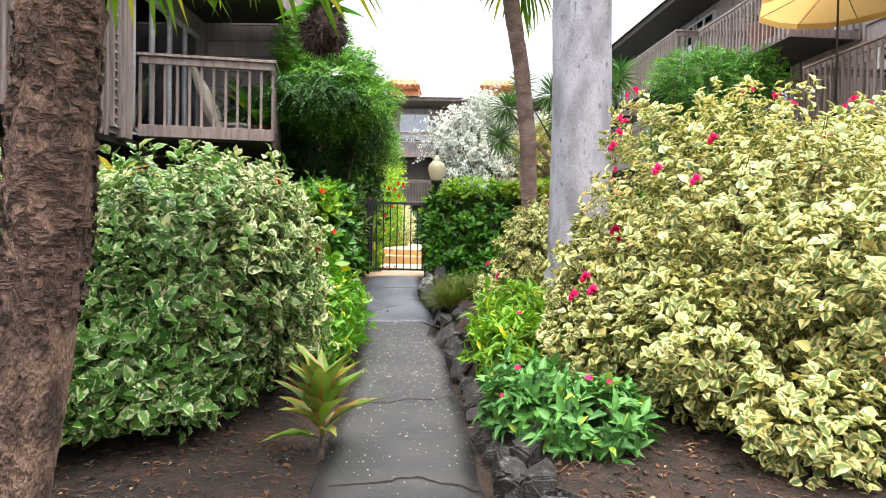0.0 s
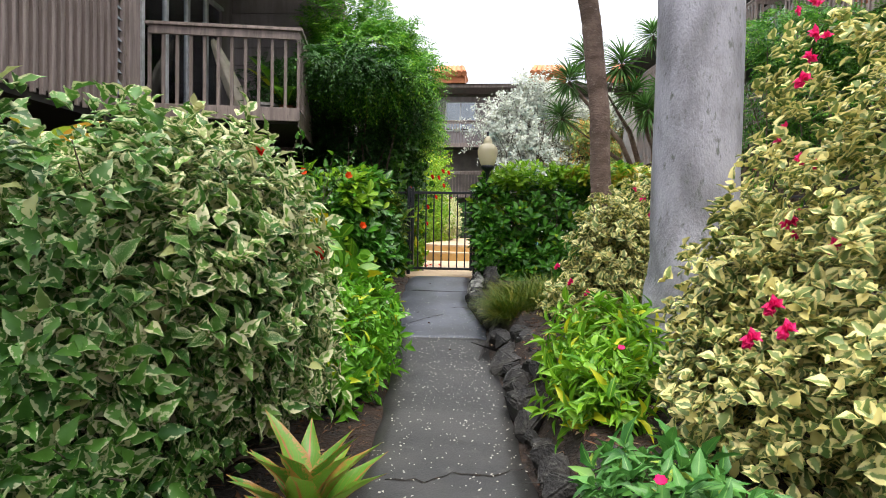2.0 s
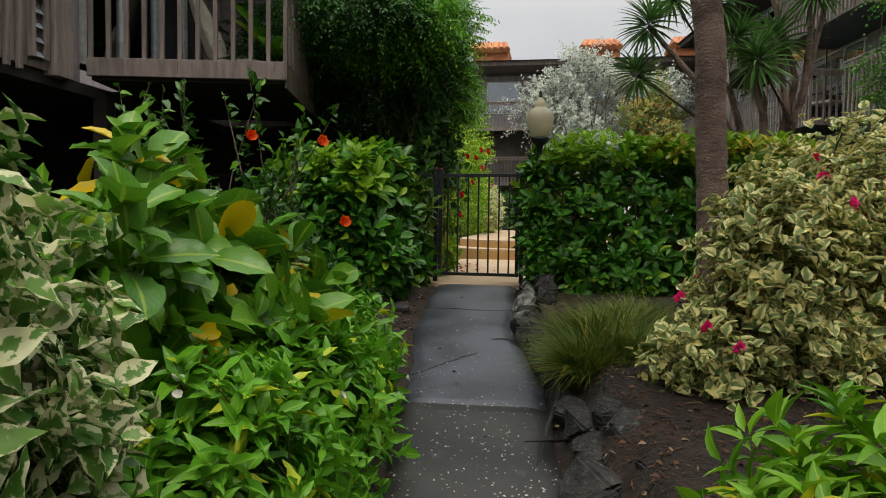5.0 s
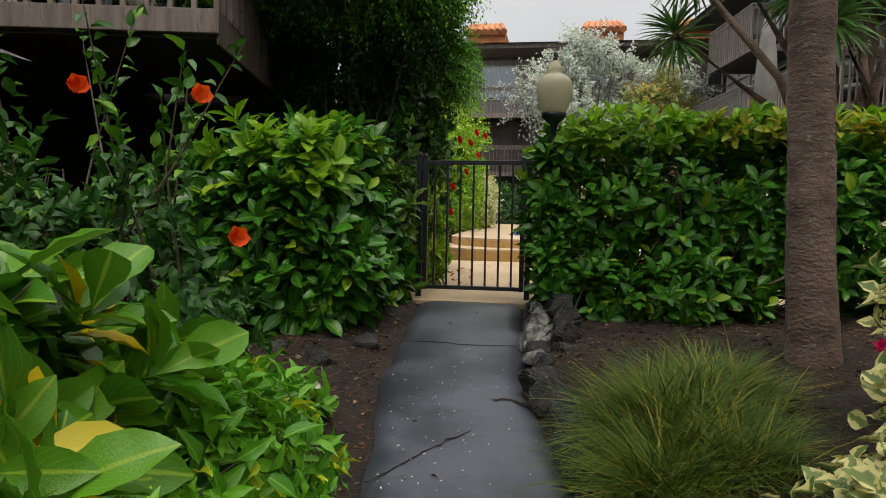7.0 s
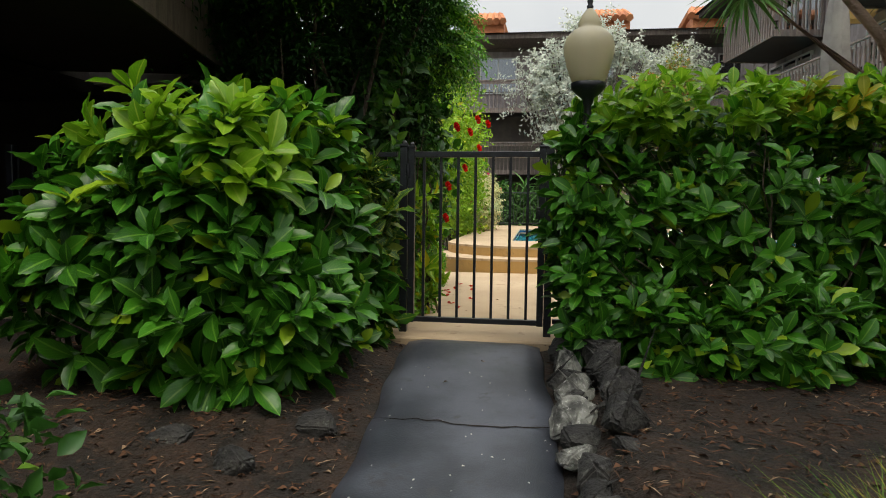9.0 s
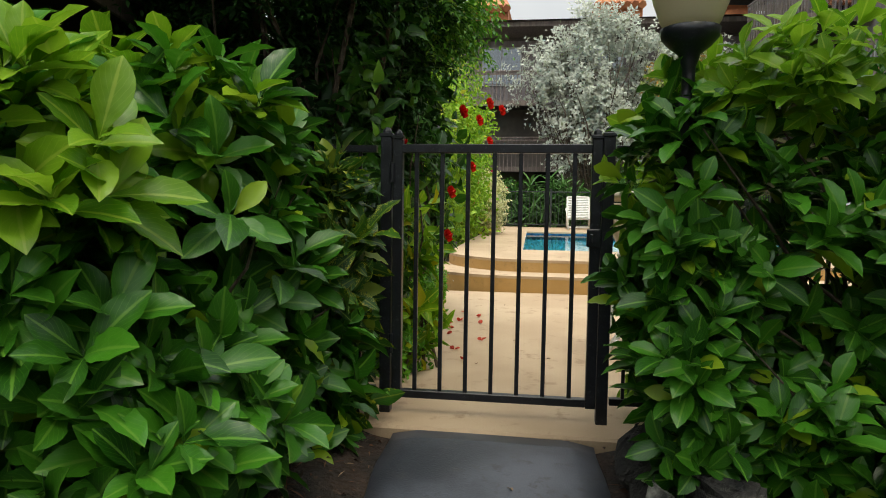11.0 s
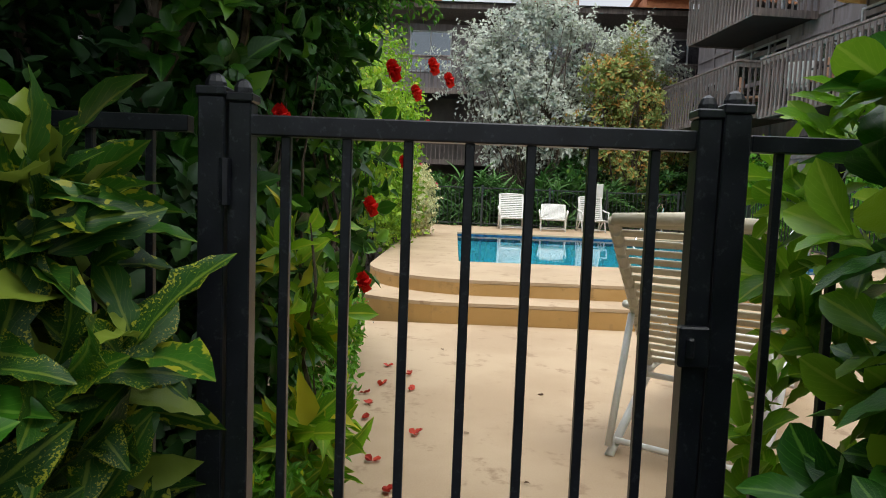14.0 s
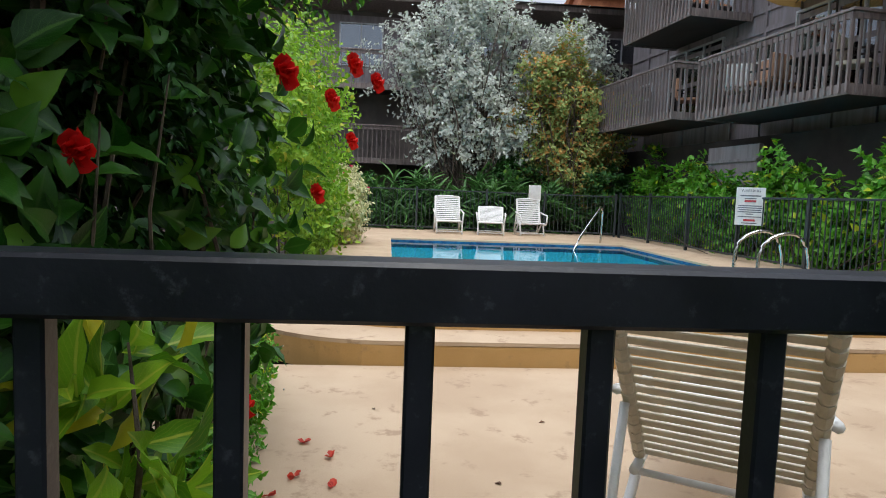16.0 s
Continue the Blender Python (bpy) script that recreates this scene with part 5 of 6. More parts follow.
shrub("croton", "croton with long green and yellow leaves", "shrub", B_CROTON, 1900, 0.25, OBOVATE, L_CROTON, (-1.75, 6.2, -0.4), 43, (-1.3, 6.4, 0.4), 280, whorl=8, low=-0.35, spread=1.2, depth=0.5, shoot=0.1)
B_HIB = [(-2.15, 7.7, 0.45, 0.5, 0.4, 0.55), (-1.75, 7.8, 0.15, 0.42, 0.38, 0.5), (-2.7, 7.8, 0.6, 0.5, 0.4, 0.6)]
hib = shrub("hibiscus", "dark green hibiscus with a few orange flowers", "shrub", B_HIB, 5200, 0.075, OVATE, L_DARK, (-2.2, 7.8, -0.25), 47, (-1.5, 7.4, 0.6), 200, low=-0.25, stems=60, whorl=8, shoot=0.2, spread=1.2, bumpy=0.35)
for q in ((-1.80, 7.35, 1.15), (-1.38, 7.38, 1.12), (-1.23, 7.33, 0.66)):
    bloom(hib, "flower", HIB_ORANGE, q, (0.7, -0.5, 0.3), 0.065, "orange hibiscus flower")
ps = []
r0 = np.random.default_rng(5)
for k in range(20):
    a = np.array([r0.uniform(-2.8, -1.45), r0.uniform(7.6, 8.0), 0.4])
    b_ = a + np.array([r0.normal(0, 0.28), r0.uniform(-0.3, 0.2), r0.uniform(0.5, 1.25)])
    bm = bmesh.new()
    tube(bm, [Vector(a) - hib.location, Vector((a + b_) / 2 + r0.normal(0, 0.07, 3)) - hib.location, Vector(b_) - hib.location], [0.007, 0.005, 0.002], 5)
    part("shoot", bm, TWIG, hib)
    for t in np.linspace(0.25, 1, 22):
        ps.append(a + (b_ - a) * t)
ps = np.array(ps)
ob = new("shoot_foliage", leaf_mesh("shoot_foliage", OVATE, ps - np.array(hib.location), r0.normal(0, 1, ps.shape) + np.array([0, 0, 0.4]), r0.normal(0, 0.4, ps.shape) + np.array([0, -0.3, 1]), r0.uniform(0.06, 0.1, len(ps)), L_HIBISCUS))
ob.parent = hib
tagged(ob, kind="stuff")

B_LOW_R = [(0.55, 4.75, -0.14, 0.25, 0.4, 0.30), (0.70, 5.35, -0.06, 0.34, 0.45, 0.30)]
shrub("pentas", "bright green broad-leaved border plants", "shrub", B_LOW_R, 2600, 0.115, LANCE, L_BORDER, (0.62, 5.2, -0.3), 53, (0.4, 4.8, 0.1), 290, whorl=8, low=-0.25, spread=1.25, shoot=0.13, bumpy=0.4, depth=0.5, stems=24, thick=0.006)
B_PINK = [(0.58, 3.6, -0.28, 0.28, 0.35, 0.28), (0.85, 3.2, -0.28, 0.3, 0.3, 0.26)]
pk = shrub("pentas", "low green pentas with pink flower heads", "shrub", B_PINK, 1900, 0.095, POINTED, L_PENTAS, (0.75, 3.4, -0.42), 59, (0.6, 3.2, -0.1), 200, whorl=7, low=-0.4, spread=1.2, shoot=0.08, stems=24, thick=0.005)
for q in ((0.48, 3.3, -0.02), (0.77, 3.0, 0.0), (0.42, 3.45, -0.2), (0.62, 4.6, 0.1), (0.9, 3.15, -0.05)):
    bloom(pk, "flower_head", PINK_HEAD, q, (-0.1, -0.5, 0.9), 0.022, "small pink flower head")

B_REDHIB = [(-1.82, 12.55, 1.0, 0.48, 0.7, 1.15), (-1.68, 13.4, 1.35, 0.46, 0.8, 1.0), (-1.68, 12.2, 0.5, 0.28, 0.45, 0.6), (-1.95, 12.6, 2.0, 0.6, 0.7, 0.7)]
rh = shrub("hibiscus", "tall green hibiscus with large red flowers beside the gate", "shrub", B_REDHIB, 5200, 0.125, HIB_LEAF, L_HIBISCUS, (-1.75, 12.9, -0.1), 61, (-1.2, 12.2, 1.2), 290, low=-0.02, stems=50, depth=0.5, whorl=7, shoot=0.2, spread=1.25, bumpy=0.3)
for q in ((-1.12, 12.41, 1.54), (-0.93, 13.51, 1.71), (-1.0, 13.11, 1.70), (-1.09, 13.28, 1.60), (-1.2, 12.49, 1.03), (-1.2, 12.35, 0.75), (-1.05, 13.9, 1.5), (-1.15, 13.4, 1.25), (-1.45, 12.1, 1.32)):
    bloom(rh, "flower", HIB_RED, q, (0.5, -0.8, 0.1), 0.05, "crumpled red hibiscus flower")
B_BIGLEAF = [(-1.36, 12.05, 0.86, 0.12, 0.13, 0.28), (-1.33, 12.05, 0.45, 0.14, 0.14, 0.3), (-1.4, 12.0, 0.15, 0.14, 0.14, 0.2)]
L_YOUNG = leaf_mat("young_yellow_green_leaf", (0.08, 0.25, 0.012), (0.26, 0.48, 0.025), vein=(0.45, 0.55, 0.06), odd=(0.55, 0.52, 0.03), odd_share=0.15, rough=0.35, through_light=0.4)
shrub("croton", "young croton with long yellow-green leaves just inside the gate", "shrub", B_BIGLEAF, 170, 0.16, POINTED, L_YOUNG, (-1.38, 12.05, -0.04), 63, (-1.2, 11.8, 0.6), 120, whorl=8, low=0.05, spread=0.9, shoot=0.14, stems=4)
B_COVER = [(-1.4, 12.2, 0.08, 0.15, 0.45, 0.3), (-1.5, 13.0, 0.14, 0.17, 0.55, 0.36), (-1.62, 13.9, 0.18, 0.2, 0.6, 0.42), (-1.72, 14.8, 0.15, 0.2, 0.5, 0.35)]
cov = shrub("ground_cover", "low bright green edging plants with tiny white flowers", "plant", B_COVER, 5200, 0.05, OVATE, L_FRESH, (-1.55, 13.3, -0.06), 64, (-1.3, 12.2, 0.2), 120, low=-0.03, whorl=7, shoot=0.08, spread=1.2, stems=20, thick=0.004)
scatter_blooms(cov, WHITE_HEAD, "flower", B_COVER, 26, 0.012, 65, "tiny white flower")
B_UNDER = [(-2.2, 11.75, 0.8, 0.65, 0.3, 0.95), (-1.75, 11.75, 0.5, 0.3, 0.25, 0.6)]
# filler shrub; shade behind the fence is put into its near-black leaves
shrub("shrub", "added shrub behind the fence beside the gate, leaves darkened for shade", "shrub", B_UNDER, 2600, 0.10, OVATE, leaf_mat("shade_filler_leaf", (0.006, 0.03, 0.006), (0.022, 0.075, 0.014), odd=(0.05, 0.14, 0.02), rough=0.55, through_light=0.15), (-2.1, 11.75, -0.1), 65, low=0.0, whorl=7, shoot=0.2, spread=1.25, stems=20)
B_TALL = [(-2.3, 13.0, 2.3, 1.0, 0.8, 1.1), (-2.6, 12.6, 1.5, 1.1, 0.8, 1.0), (-2.4, 12.2, 2.5, 0.9, 0.7, 0.8), (-2.0, 12.5, 2.7, 0.75, 0.8, 0.6)]
# shade of the lower tree and light on its crown come from leaf colour
tall = shrub("aralia_tree", "tall dense tree with feathery leaves, shade put into the lower ones", "tree", B_TALL, 3600, 0.085, PINNA, L_ARALIA_SHADED, (-2.5, 12.7, -0.1), 67, stems=60, thick=0.03, fronds=dict(length=0.42, pairs=8, depth=0.45))
more_leaves(tall, [(-2.2, 11.3, 2.95, 0.85, 0.8, 0.36), (-2.45, 12.5, 3.75, 1.05, 1.15, 0.9), (-2.3, 11.9, 3.5, 0.95, 0.9, 0.6), (-1.75, 12.4, 3.3, 0.65, 0.9, 0.5), (-1.45, 13.2, 2.7, 0.35, 0.7, 0.75)], 4200, 0.085, PINNA, L_ARALIA_LIT, 68, fronds=dict(length=0.42, pairs=8, bumpy=0.34))
# overhang added to shade the shrubs by the gate, in the darkened leaf
more_leaves(tall, [(-2.2, 11.0, 3.0, 1.0, 0.9, 0.34), (-3.0, 11.6, 2.9, 0.9, 0.8, 0.5), (-1.9, 12.0, 3.0, 0.7, 0.8, 0.45)], 1700, 0.09, PINNA, L_ARALIA_SHADED, 69, fronds=dict(length=0.42, pairs=8, depth=0.9))

B_WHITEB = [(-1.62, 22.8, 0.95, 0.42, 0.7, 0.72), (-1.75, 23.6, 1.05, 0.45, 0.6, 0.8)]
wb = shrub("bougainvillea", "white-leaved bougainvillea by the pool", "shrub", B_WHITEB, 7000, 0.065, ROUND, L_PALE, (-1.9, 23.0, 0.2), 71, low=0.3, whorl=8, shoot=0.15, spread=1.3)
scatter_blooms(wb, BRACT, "bract", B_WHITEB, 8, 0.05, 85, "magenta bracts")
B_LIME = [(-2.3, 20, 2.2, 0.8, 1.4, 1.4), (-2.2, 18.6, 2.1, 0.55, 0.9, 1.0), (-2.6, 23, 2.4, 1.0, 1.6, 1.8), (-2.0, 21, 1.0, 0.5, 2.0, 0.8)]
shrub("shrub", "tall yellow-green shrub beside the pool", "shrub", B_LIME, 14000, 0.1, OVATE, L_LIME, (-2.3, 20, 0.0), 73, low=0.2, thick=0.02, whorl=7, shoot=0.25, spread=1.2, bumpy=0.4)
B_SILVER = [(1.2, 30.0, 4.3, 1.7, 1.1, 2.0), (2.4, 29.8, 3.4, 1.5, 1.0, 1.5), (0.0, 30, 5.4, 1.3, 0.9, 1.4), (3.6, 30.2, 5.5, 1.8, 0.9, 1.0), (1.4, 29.8, 6.7, 1.3, 0.9, 1.1), (2.6, 30, 6.4, 1.0, 0.8, 0.8), (5.0, 30.4, 5.4, 1.2, 0.8, 0.9), (4.2, 30.4, 6.0, 1.1, 0.8, 0.8)]
shrub("silver_buttonwood", "silver-leaved tree behind the pool", "tree", B_SILVER, 26000, 0.13, OVATE, L_SILVER, (1.5, 30.2, 0.0), 79, stems=70, thick=0.04, bumpy=0.5, depth=0.75, whorl=9, shoot=0.45, spread=1.3, droop=0.4)
B_RUST = [(4.2, 29.4, 3.4, 1.4, 0.9, 1.9), (3.7, 29.3, 4.9, 0.9, 0.7, 0.9), (5.0, 29.2, 2.0, 0.8, 0.7, 1.0), (5.3, 29.3, 3.6, 1.0, 0.8, 1.5)]
shrub("shrub", "tall shrub with green and rust-coloured leaves", "shrub", B_RUST, 13500, 0.13, OVATE, L_RUST, (4.1, 29.6, 0.0), 83, stems=50, thick=0.03, bumpy=0.4, depth=0.6, whorl=8, shoot=0.35, spread=1.2)
B_POOLHEDGE = [(6.15, y, 1.15 + 0.25 * math.sin(y * 2.1), 0.5, 0.95, 1.1) for y in np.arange(15, 28, 1.4)]
shrub("hedge", "green hedge of mixed shrubs behind the pool fence", "hedge", B_POOLHEDGE, 17000, 0.15, OVATE, L_FRESH, (6.1, 21, -0.1), 89, stems=60, low=0.0, bumpy=0.35, depth=0.55, whorl=7, shoot=0.3, spread=1.2)
B_BACKBED = [(x, 28.9 + 0.2 * math.sin(3 * x), 0.5 + 0.35 * math.sin(1.9 * x + 1) ** 2, 0.7, 0.5, 0.9) for x in np.arange(-2.5, 5.5, 0.9)]
shrub("flax_lilies", "dark strap-leaved plants behind the pool fence", "plant", B_BACKBED, 3600, 0.6, STRAP, L_STRAP, (1.5, 28.9, -0.1), 97, (1.2, 28.2, 1.0), 200, stems=0, whorl=7, spread=0.7, up=1.6, depth=0.6)
B_BACKSHRUB = [(-1.7, 29.4, 1.3, 0.9, 0.6, 0.9), (5.4, 28.6, 1.4, 0.8, 0.7, 0.9), (2.9, 29.5, 1.8, 1.0, 0.5, 0.7)]
shrub("shrub", "dark green shrubs in the bed behind the pool", "shrub", B_BACKSHRUB, 5000, 0.14, OVATE, L_DARK, (1.5, 29.4, -0.1), 99, stems=20, whorl=7, shoot=0.25, spread=1.2)
B_FERNR = [(4.9, 12.6, 3.75, 0.9, 0.9, 0.65), (5.8, 12.8, 3.85, 0.75, 0.8, 0.6), (5.0, 12.6, 2.6, 1.0, 0.9, 1.0)]
shrub("aralia_tree", "light green feathery tree before the balconies", "tree", B_FERNR, 2300, 0.085, PINNA, L_FERN, (4.5, 12.8, -0.1), 101, stems=50, thick=0.025, fronds=dict(length=0.44, pairs=8))


# ---- single plants ----
def ti_plant(at, seed, height=0.55):
    root = thing("ti_plant", "ti plant with upright reddish-green broad leaves", "plant", at)
    bm = bmesh.new()
    tube(bm, [(0, 0, -0.05), (0.01, 0, height * 0.35)], [0.014, 0.011], 7)
    part("stem", bm, TWIG, root)
    r = np.random.default_rng(seed)
    me = single_leaf("leaf", leaf_shape(0.135, (0.35, 0.75, 1.0, 0.95, 0.75, 0.4), 0.35, 0.45, 0.014), L_TI)
    for k in range(26):
        a = 2.4 * k + r.uniform(-0.3, 0.3)
        lift = 6.5 - 6.2 * (k / 26) ** 0.75
        d = (math.cos(a), math.sin(a), lift)
        share("leaf", me, root, leaf_pose((0, 0, height * (0.42 - 0.34 * k / 26)), d, (-math.cos(a) * lift, -math.sin(a) * lift, 1.0), r.uniform(0.27, 0.38)))
    return root


ti_plant((-0.53, 3.45, -0.5), 3, 0.62)


def clump_grass(at, spread, count, length, seed):
    r = np.random.default_rng(seed)
    root = thing("grass_clump", "drooping clump of fine yellow-green grass", "grass", at)
    p = np.stack([r.normal(0, spread[0] * 0.45, count), r.normal(0, spread[1] * 0.45, count), np.zeros(count)], 1)
    out = p.copy()
    out[:, 2] = 0.4 + 0.65 * r.random(count)
    out[:, :2] = out[:, :2] * 1.4 + r.normal(0, 0.3, (count, 2)) + 0.25 * np.sin(9 * p[:, 1::-1])
    ob = new("grass", leaf_mesh("grass", leaf_shape(0.0085, (1.0, 0.95, 0.75, 0.45), 0.2, 0.75), p, out, np.array([0, 0, 1.0]) + r.normal(0, 0.1, (count, 3)), length * r.uniform(0.6, 1.15, count), L_GRASS))
    ob.parent = root
    tagged(ob, kind="stuff")


clump_grass((0.28, 7.95, -0.12), (0.2, 0.24), 3300, 0.33, 1)
clump_grass((0.52, 8.3, -0.09), (0.2, 0.22), 2600, 0.31, 2)
clump_grass((0.16, 7.45, -0.15), (0.14, 0.18), 1700, 0.29, 3)
clump_grass((0.42, 7.6, -0.1), (0.14, 0.16), 1500, 0.27, 4)


def dracaena(at, heads, seed):
    root = thing("dracaena_tree", "dracaena tree with bare stems and spiky leaf heads", "tree", at)
    r = np.random.default_rng(seed)
    base = np.array(at)
    me = None
    fork = np.array((2.5, 11.9, 0.9)) - base
    bm = bmesh.new()
    tube(bm, [(0, 0, -0.15), fork * 0.5 + np.array([0.06, 0, 0]), fork], [0.12, 0.10, 0.09], 10)
    part("trunk", bm, PALM_FAR, root, smooth=True)
    for h in heads:
        h = np.array(h) - base
        bm = bmesh.new()
        mid = fork * 0.55 + h * 0.45 + np.array([0.18 + r.normal(0, 0.08), r.normal(0, 0.08), 0.2])
        tube(bm, [fork - np.array([0, 0, 0.08]), mid, h], [0.05, 0.038, 0.028], 7)
        part("stem", bm, PALM_FAR, root, smooth=True)
        if me is None:
            n = 90
            a = 2.4 * np.arange(n)
            lift = 1.5 - 2.3 * np.arange(n) / n
            al = np.stack([np.cos(a), np.sin(a), lift], 1)
            fa = np.stack([-np.cos(a) * lift, -np.sin(a) * lift, np.ones(n)], 1)
            me = leaf_mesh("leaf_head", leaf_shape(0.04, (0.9, 1, 0.6), 0.4, 0.3), np.stack([np.zeros(n), np.zeros(n), 0.08 - 0.16 * np.arange(n) / n], 1), al, fa, np.full(n, 0.42), L_STRAP)
        share("leaf_head", me, root, Matrix.Translation(h) @ pose(0, 0, 0, r.uniform(-20, 20), r.uniform(-20, 20), r.uniform(0, 360)) @ Matrix.Scale(r.uniform(0.8, 1.15), 4))


dracaena((2.75, 12.0, -0.04), [(1.07, 11.55, 2.95), (0.98, 11.6, 2.4), (1.85, 11.55, 3.2), (2.05, 11.65, 2.8), (2.85, 11.55, 3.3), (2.55, 11.75, 2.8), (2.25, 11.45, 2.5), (1.35, 11.75, 3.35), (3.15, 11.85, 3.6), (2.35, 11.75, 3.7)], 8)


def bromeliad(at, seed, size=0.3):
    root = thing("bromeliad", "bromeliad rosette with yellow and orange leaves", "plant", at)
    me = single_leaf("leaf", leaf_shape(0.09, (0.9, 1, 0.9, 0.6), 0.5, 0.45), L_BROM)
    for k in range(14):
        a, lift = 2.4 * k, 1.3 - 1.1 * k / 14
        share("leaf", me, root, leaf_pose((0, 0, 0), (math.cos(a), math.sin(a), lift), (-math.cos(a) * lift, -math.sin(a) * lift, 1), size))
    bm = bmesh.new()
    tube(bm, [(0, 0, -at[2] - 0.4), (0, 0, 0.02)], [0.03, 0.025], 6)
    part("stem", bm, TWIG, root)


bromeliad((-2.35, 4.75, 1.0), 1, 0.36)
bromeliad((-3.1, 4.6, 0.95), 2, 0.4)

# ---- rocks along the path ----
def rock(at, size, seed, material=ROCK, label="rough dark lava rock edging the path"):
    """An angular boulder: the hull of scattered points, with broken edges and pits."""
    r = np.random.default_rng(seed)
    bm = bmesh.new()
    for p in r.normal(size=(16, 3)):
        p = p / np.linalg.norm(p) * r.uniform(0.8, 1.1)
        bm.verts.new(p)
    made = bmesh.ops.convex_hull(bm, input=bm.verts)
    bmesh.ops.delete(bm, geom=[v for v in bm.verts if not v.link_faces], context="VERTS")
    bmesh.ops.bevel(bm, geom=bm.edges[:], offset=0.09, segments=2, affect="EDGES")
    bmesh.ops.triangulate(bm, faces=bm.faces)
    bmesh.ops.subdivide_edges(bm, edges=[e for e in bm.edges if e.calc_length() > 0.35], cuts=1)
    bmesh.ops.triangulate(bm, faces=bm.faces)
    for v in bm.verts:
        v.co *= 1 + r.normal(0, 0.022)
        v.co = Vector((v.co.x * size[0], v.co.y * size[1], v.co.z * size[2]))
    bmesh.ops.rotate(bm, verts=bm.verts, cent=(0, 0, 0), matrix=Matrix.Rotation(r.uniform(0, 6.28), 3, "Z"))
    ob = part("rock", bm, material)
    ob.location = at
    return tagged(ob, label, "rock", "rocks edging the path")


rk = np.random.default_rng(14)
y = 2.2
k = 0
while y < 10.9:
    r = edges_x(y)[1]
    w = rk.uniform(0.075, 0.14)
    pale = 9.3 < y < 10.4 and k % 2 == 0
    rock((r + 0.09 + rk.uniform(-0.02, 0.05), y, path_z(y) + w * 0.55), (w, w * rk.uniform(0.9, 1.3), w * rk.uniform(0.8, 1.15)), 300 + k, ROCK_PALE if pale else ROCK, "pale lichened rock edging the path" if pale else "rough dark lava rock edging the path")
    if rk.random() < 0.6:
        w2 = rk.uniform(0.07, 0.13)
        rock((r + 0.24 + rk.uniform(-0.03, 0.06), y + 0.1, path_z(y) + 0.12 + w2 * 0.5), (w2, w2 * 1.2, w2), 500 + k)
    y += w * 1.6
    k += 1
for k, (x, y) in enumerate(((-1.55, 9.1), (-1.9, 9.25), (-2.3, 9.2), (-1.35, 9.5), (-2.7, 9.3))):
    rock((x, y, path_z(y) + 0.04), (0.12, 0.1, 0.08), 700 + k, ROCK, "dark rock half sunk in the mulch")

# ---- street lamp ----
def garden_lamp(x, y, z0):
    root = thing("street_lamp", "black lamp post with a cream acorn-shaped globe", "lamp", (x, y, z0))
    bm = bmesh.new()
    lathe(bm, [(0.07, 0), (0.07, 0.05), (0.045, 0.1), (0.034, 0.2), (0.034, 1.30 - z0)], sides=14)
    part("pole", bm, IRON, root, smooth=True)
    bm = bmesh.new()
    h = 1.28 - z0
    lathe(bm, [(0.05, h), (0.052, h + 0.03), (0.03, h + 0.05), (0.022, h + 0.08), (0.022, h + 0.15), (0.032, h + 0.175), (0.036, h + 0.195), (0.07, h + 0.222), (0.095, h + 0.25), (0.10, h + 0.28), (0.085, h + 0.285)], sides=20)
    part("fitter", bm, IRON, root, smooth=True)
    bm = bmesh.new()
    b = h + 0.275
    lathe(bm, [(0.082, b), (0.10, b + 0.03), (0.125, b + 0.10), (0.142, b + 0.18), (0.143, b + 0.22), (0.128, b + 0.265), (0.095, b + 0.30), (0.062, b + 0.32), (0.066, b + 0.335), (0.055, b + 0.37), (0.03, b + 0.41), (0.016, b + 0.425)], sides=24)
    part("globe", bm, GLOBE, root, "cream frosted acorn globe", smooth=True)
    bm = bmesh.new()
    lathe(bm, [(0.016, b + 0.42), (0.02, b + 0.44), (0.012, b + 0.45), (0.018, b + 0.465), (0.012, b + 0.485), (0.003, b + 0.50)], sides=10)
    part("finial", bm, IRON, root, smooth=True)


garden_lamp(-0.135, 10.64, -0.1)


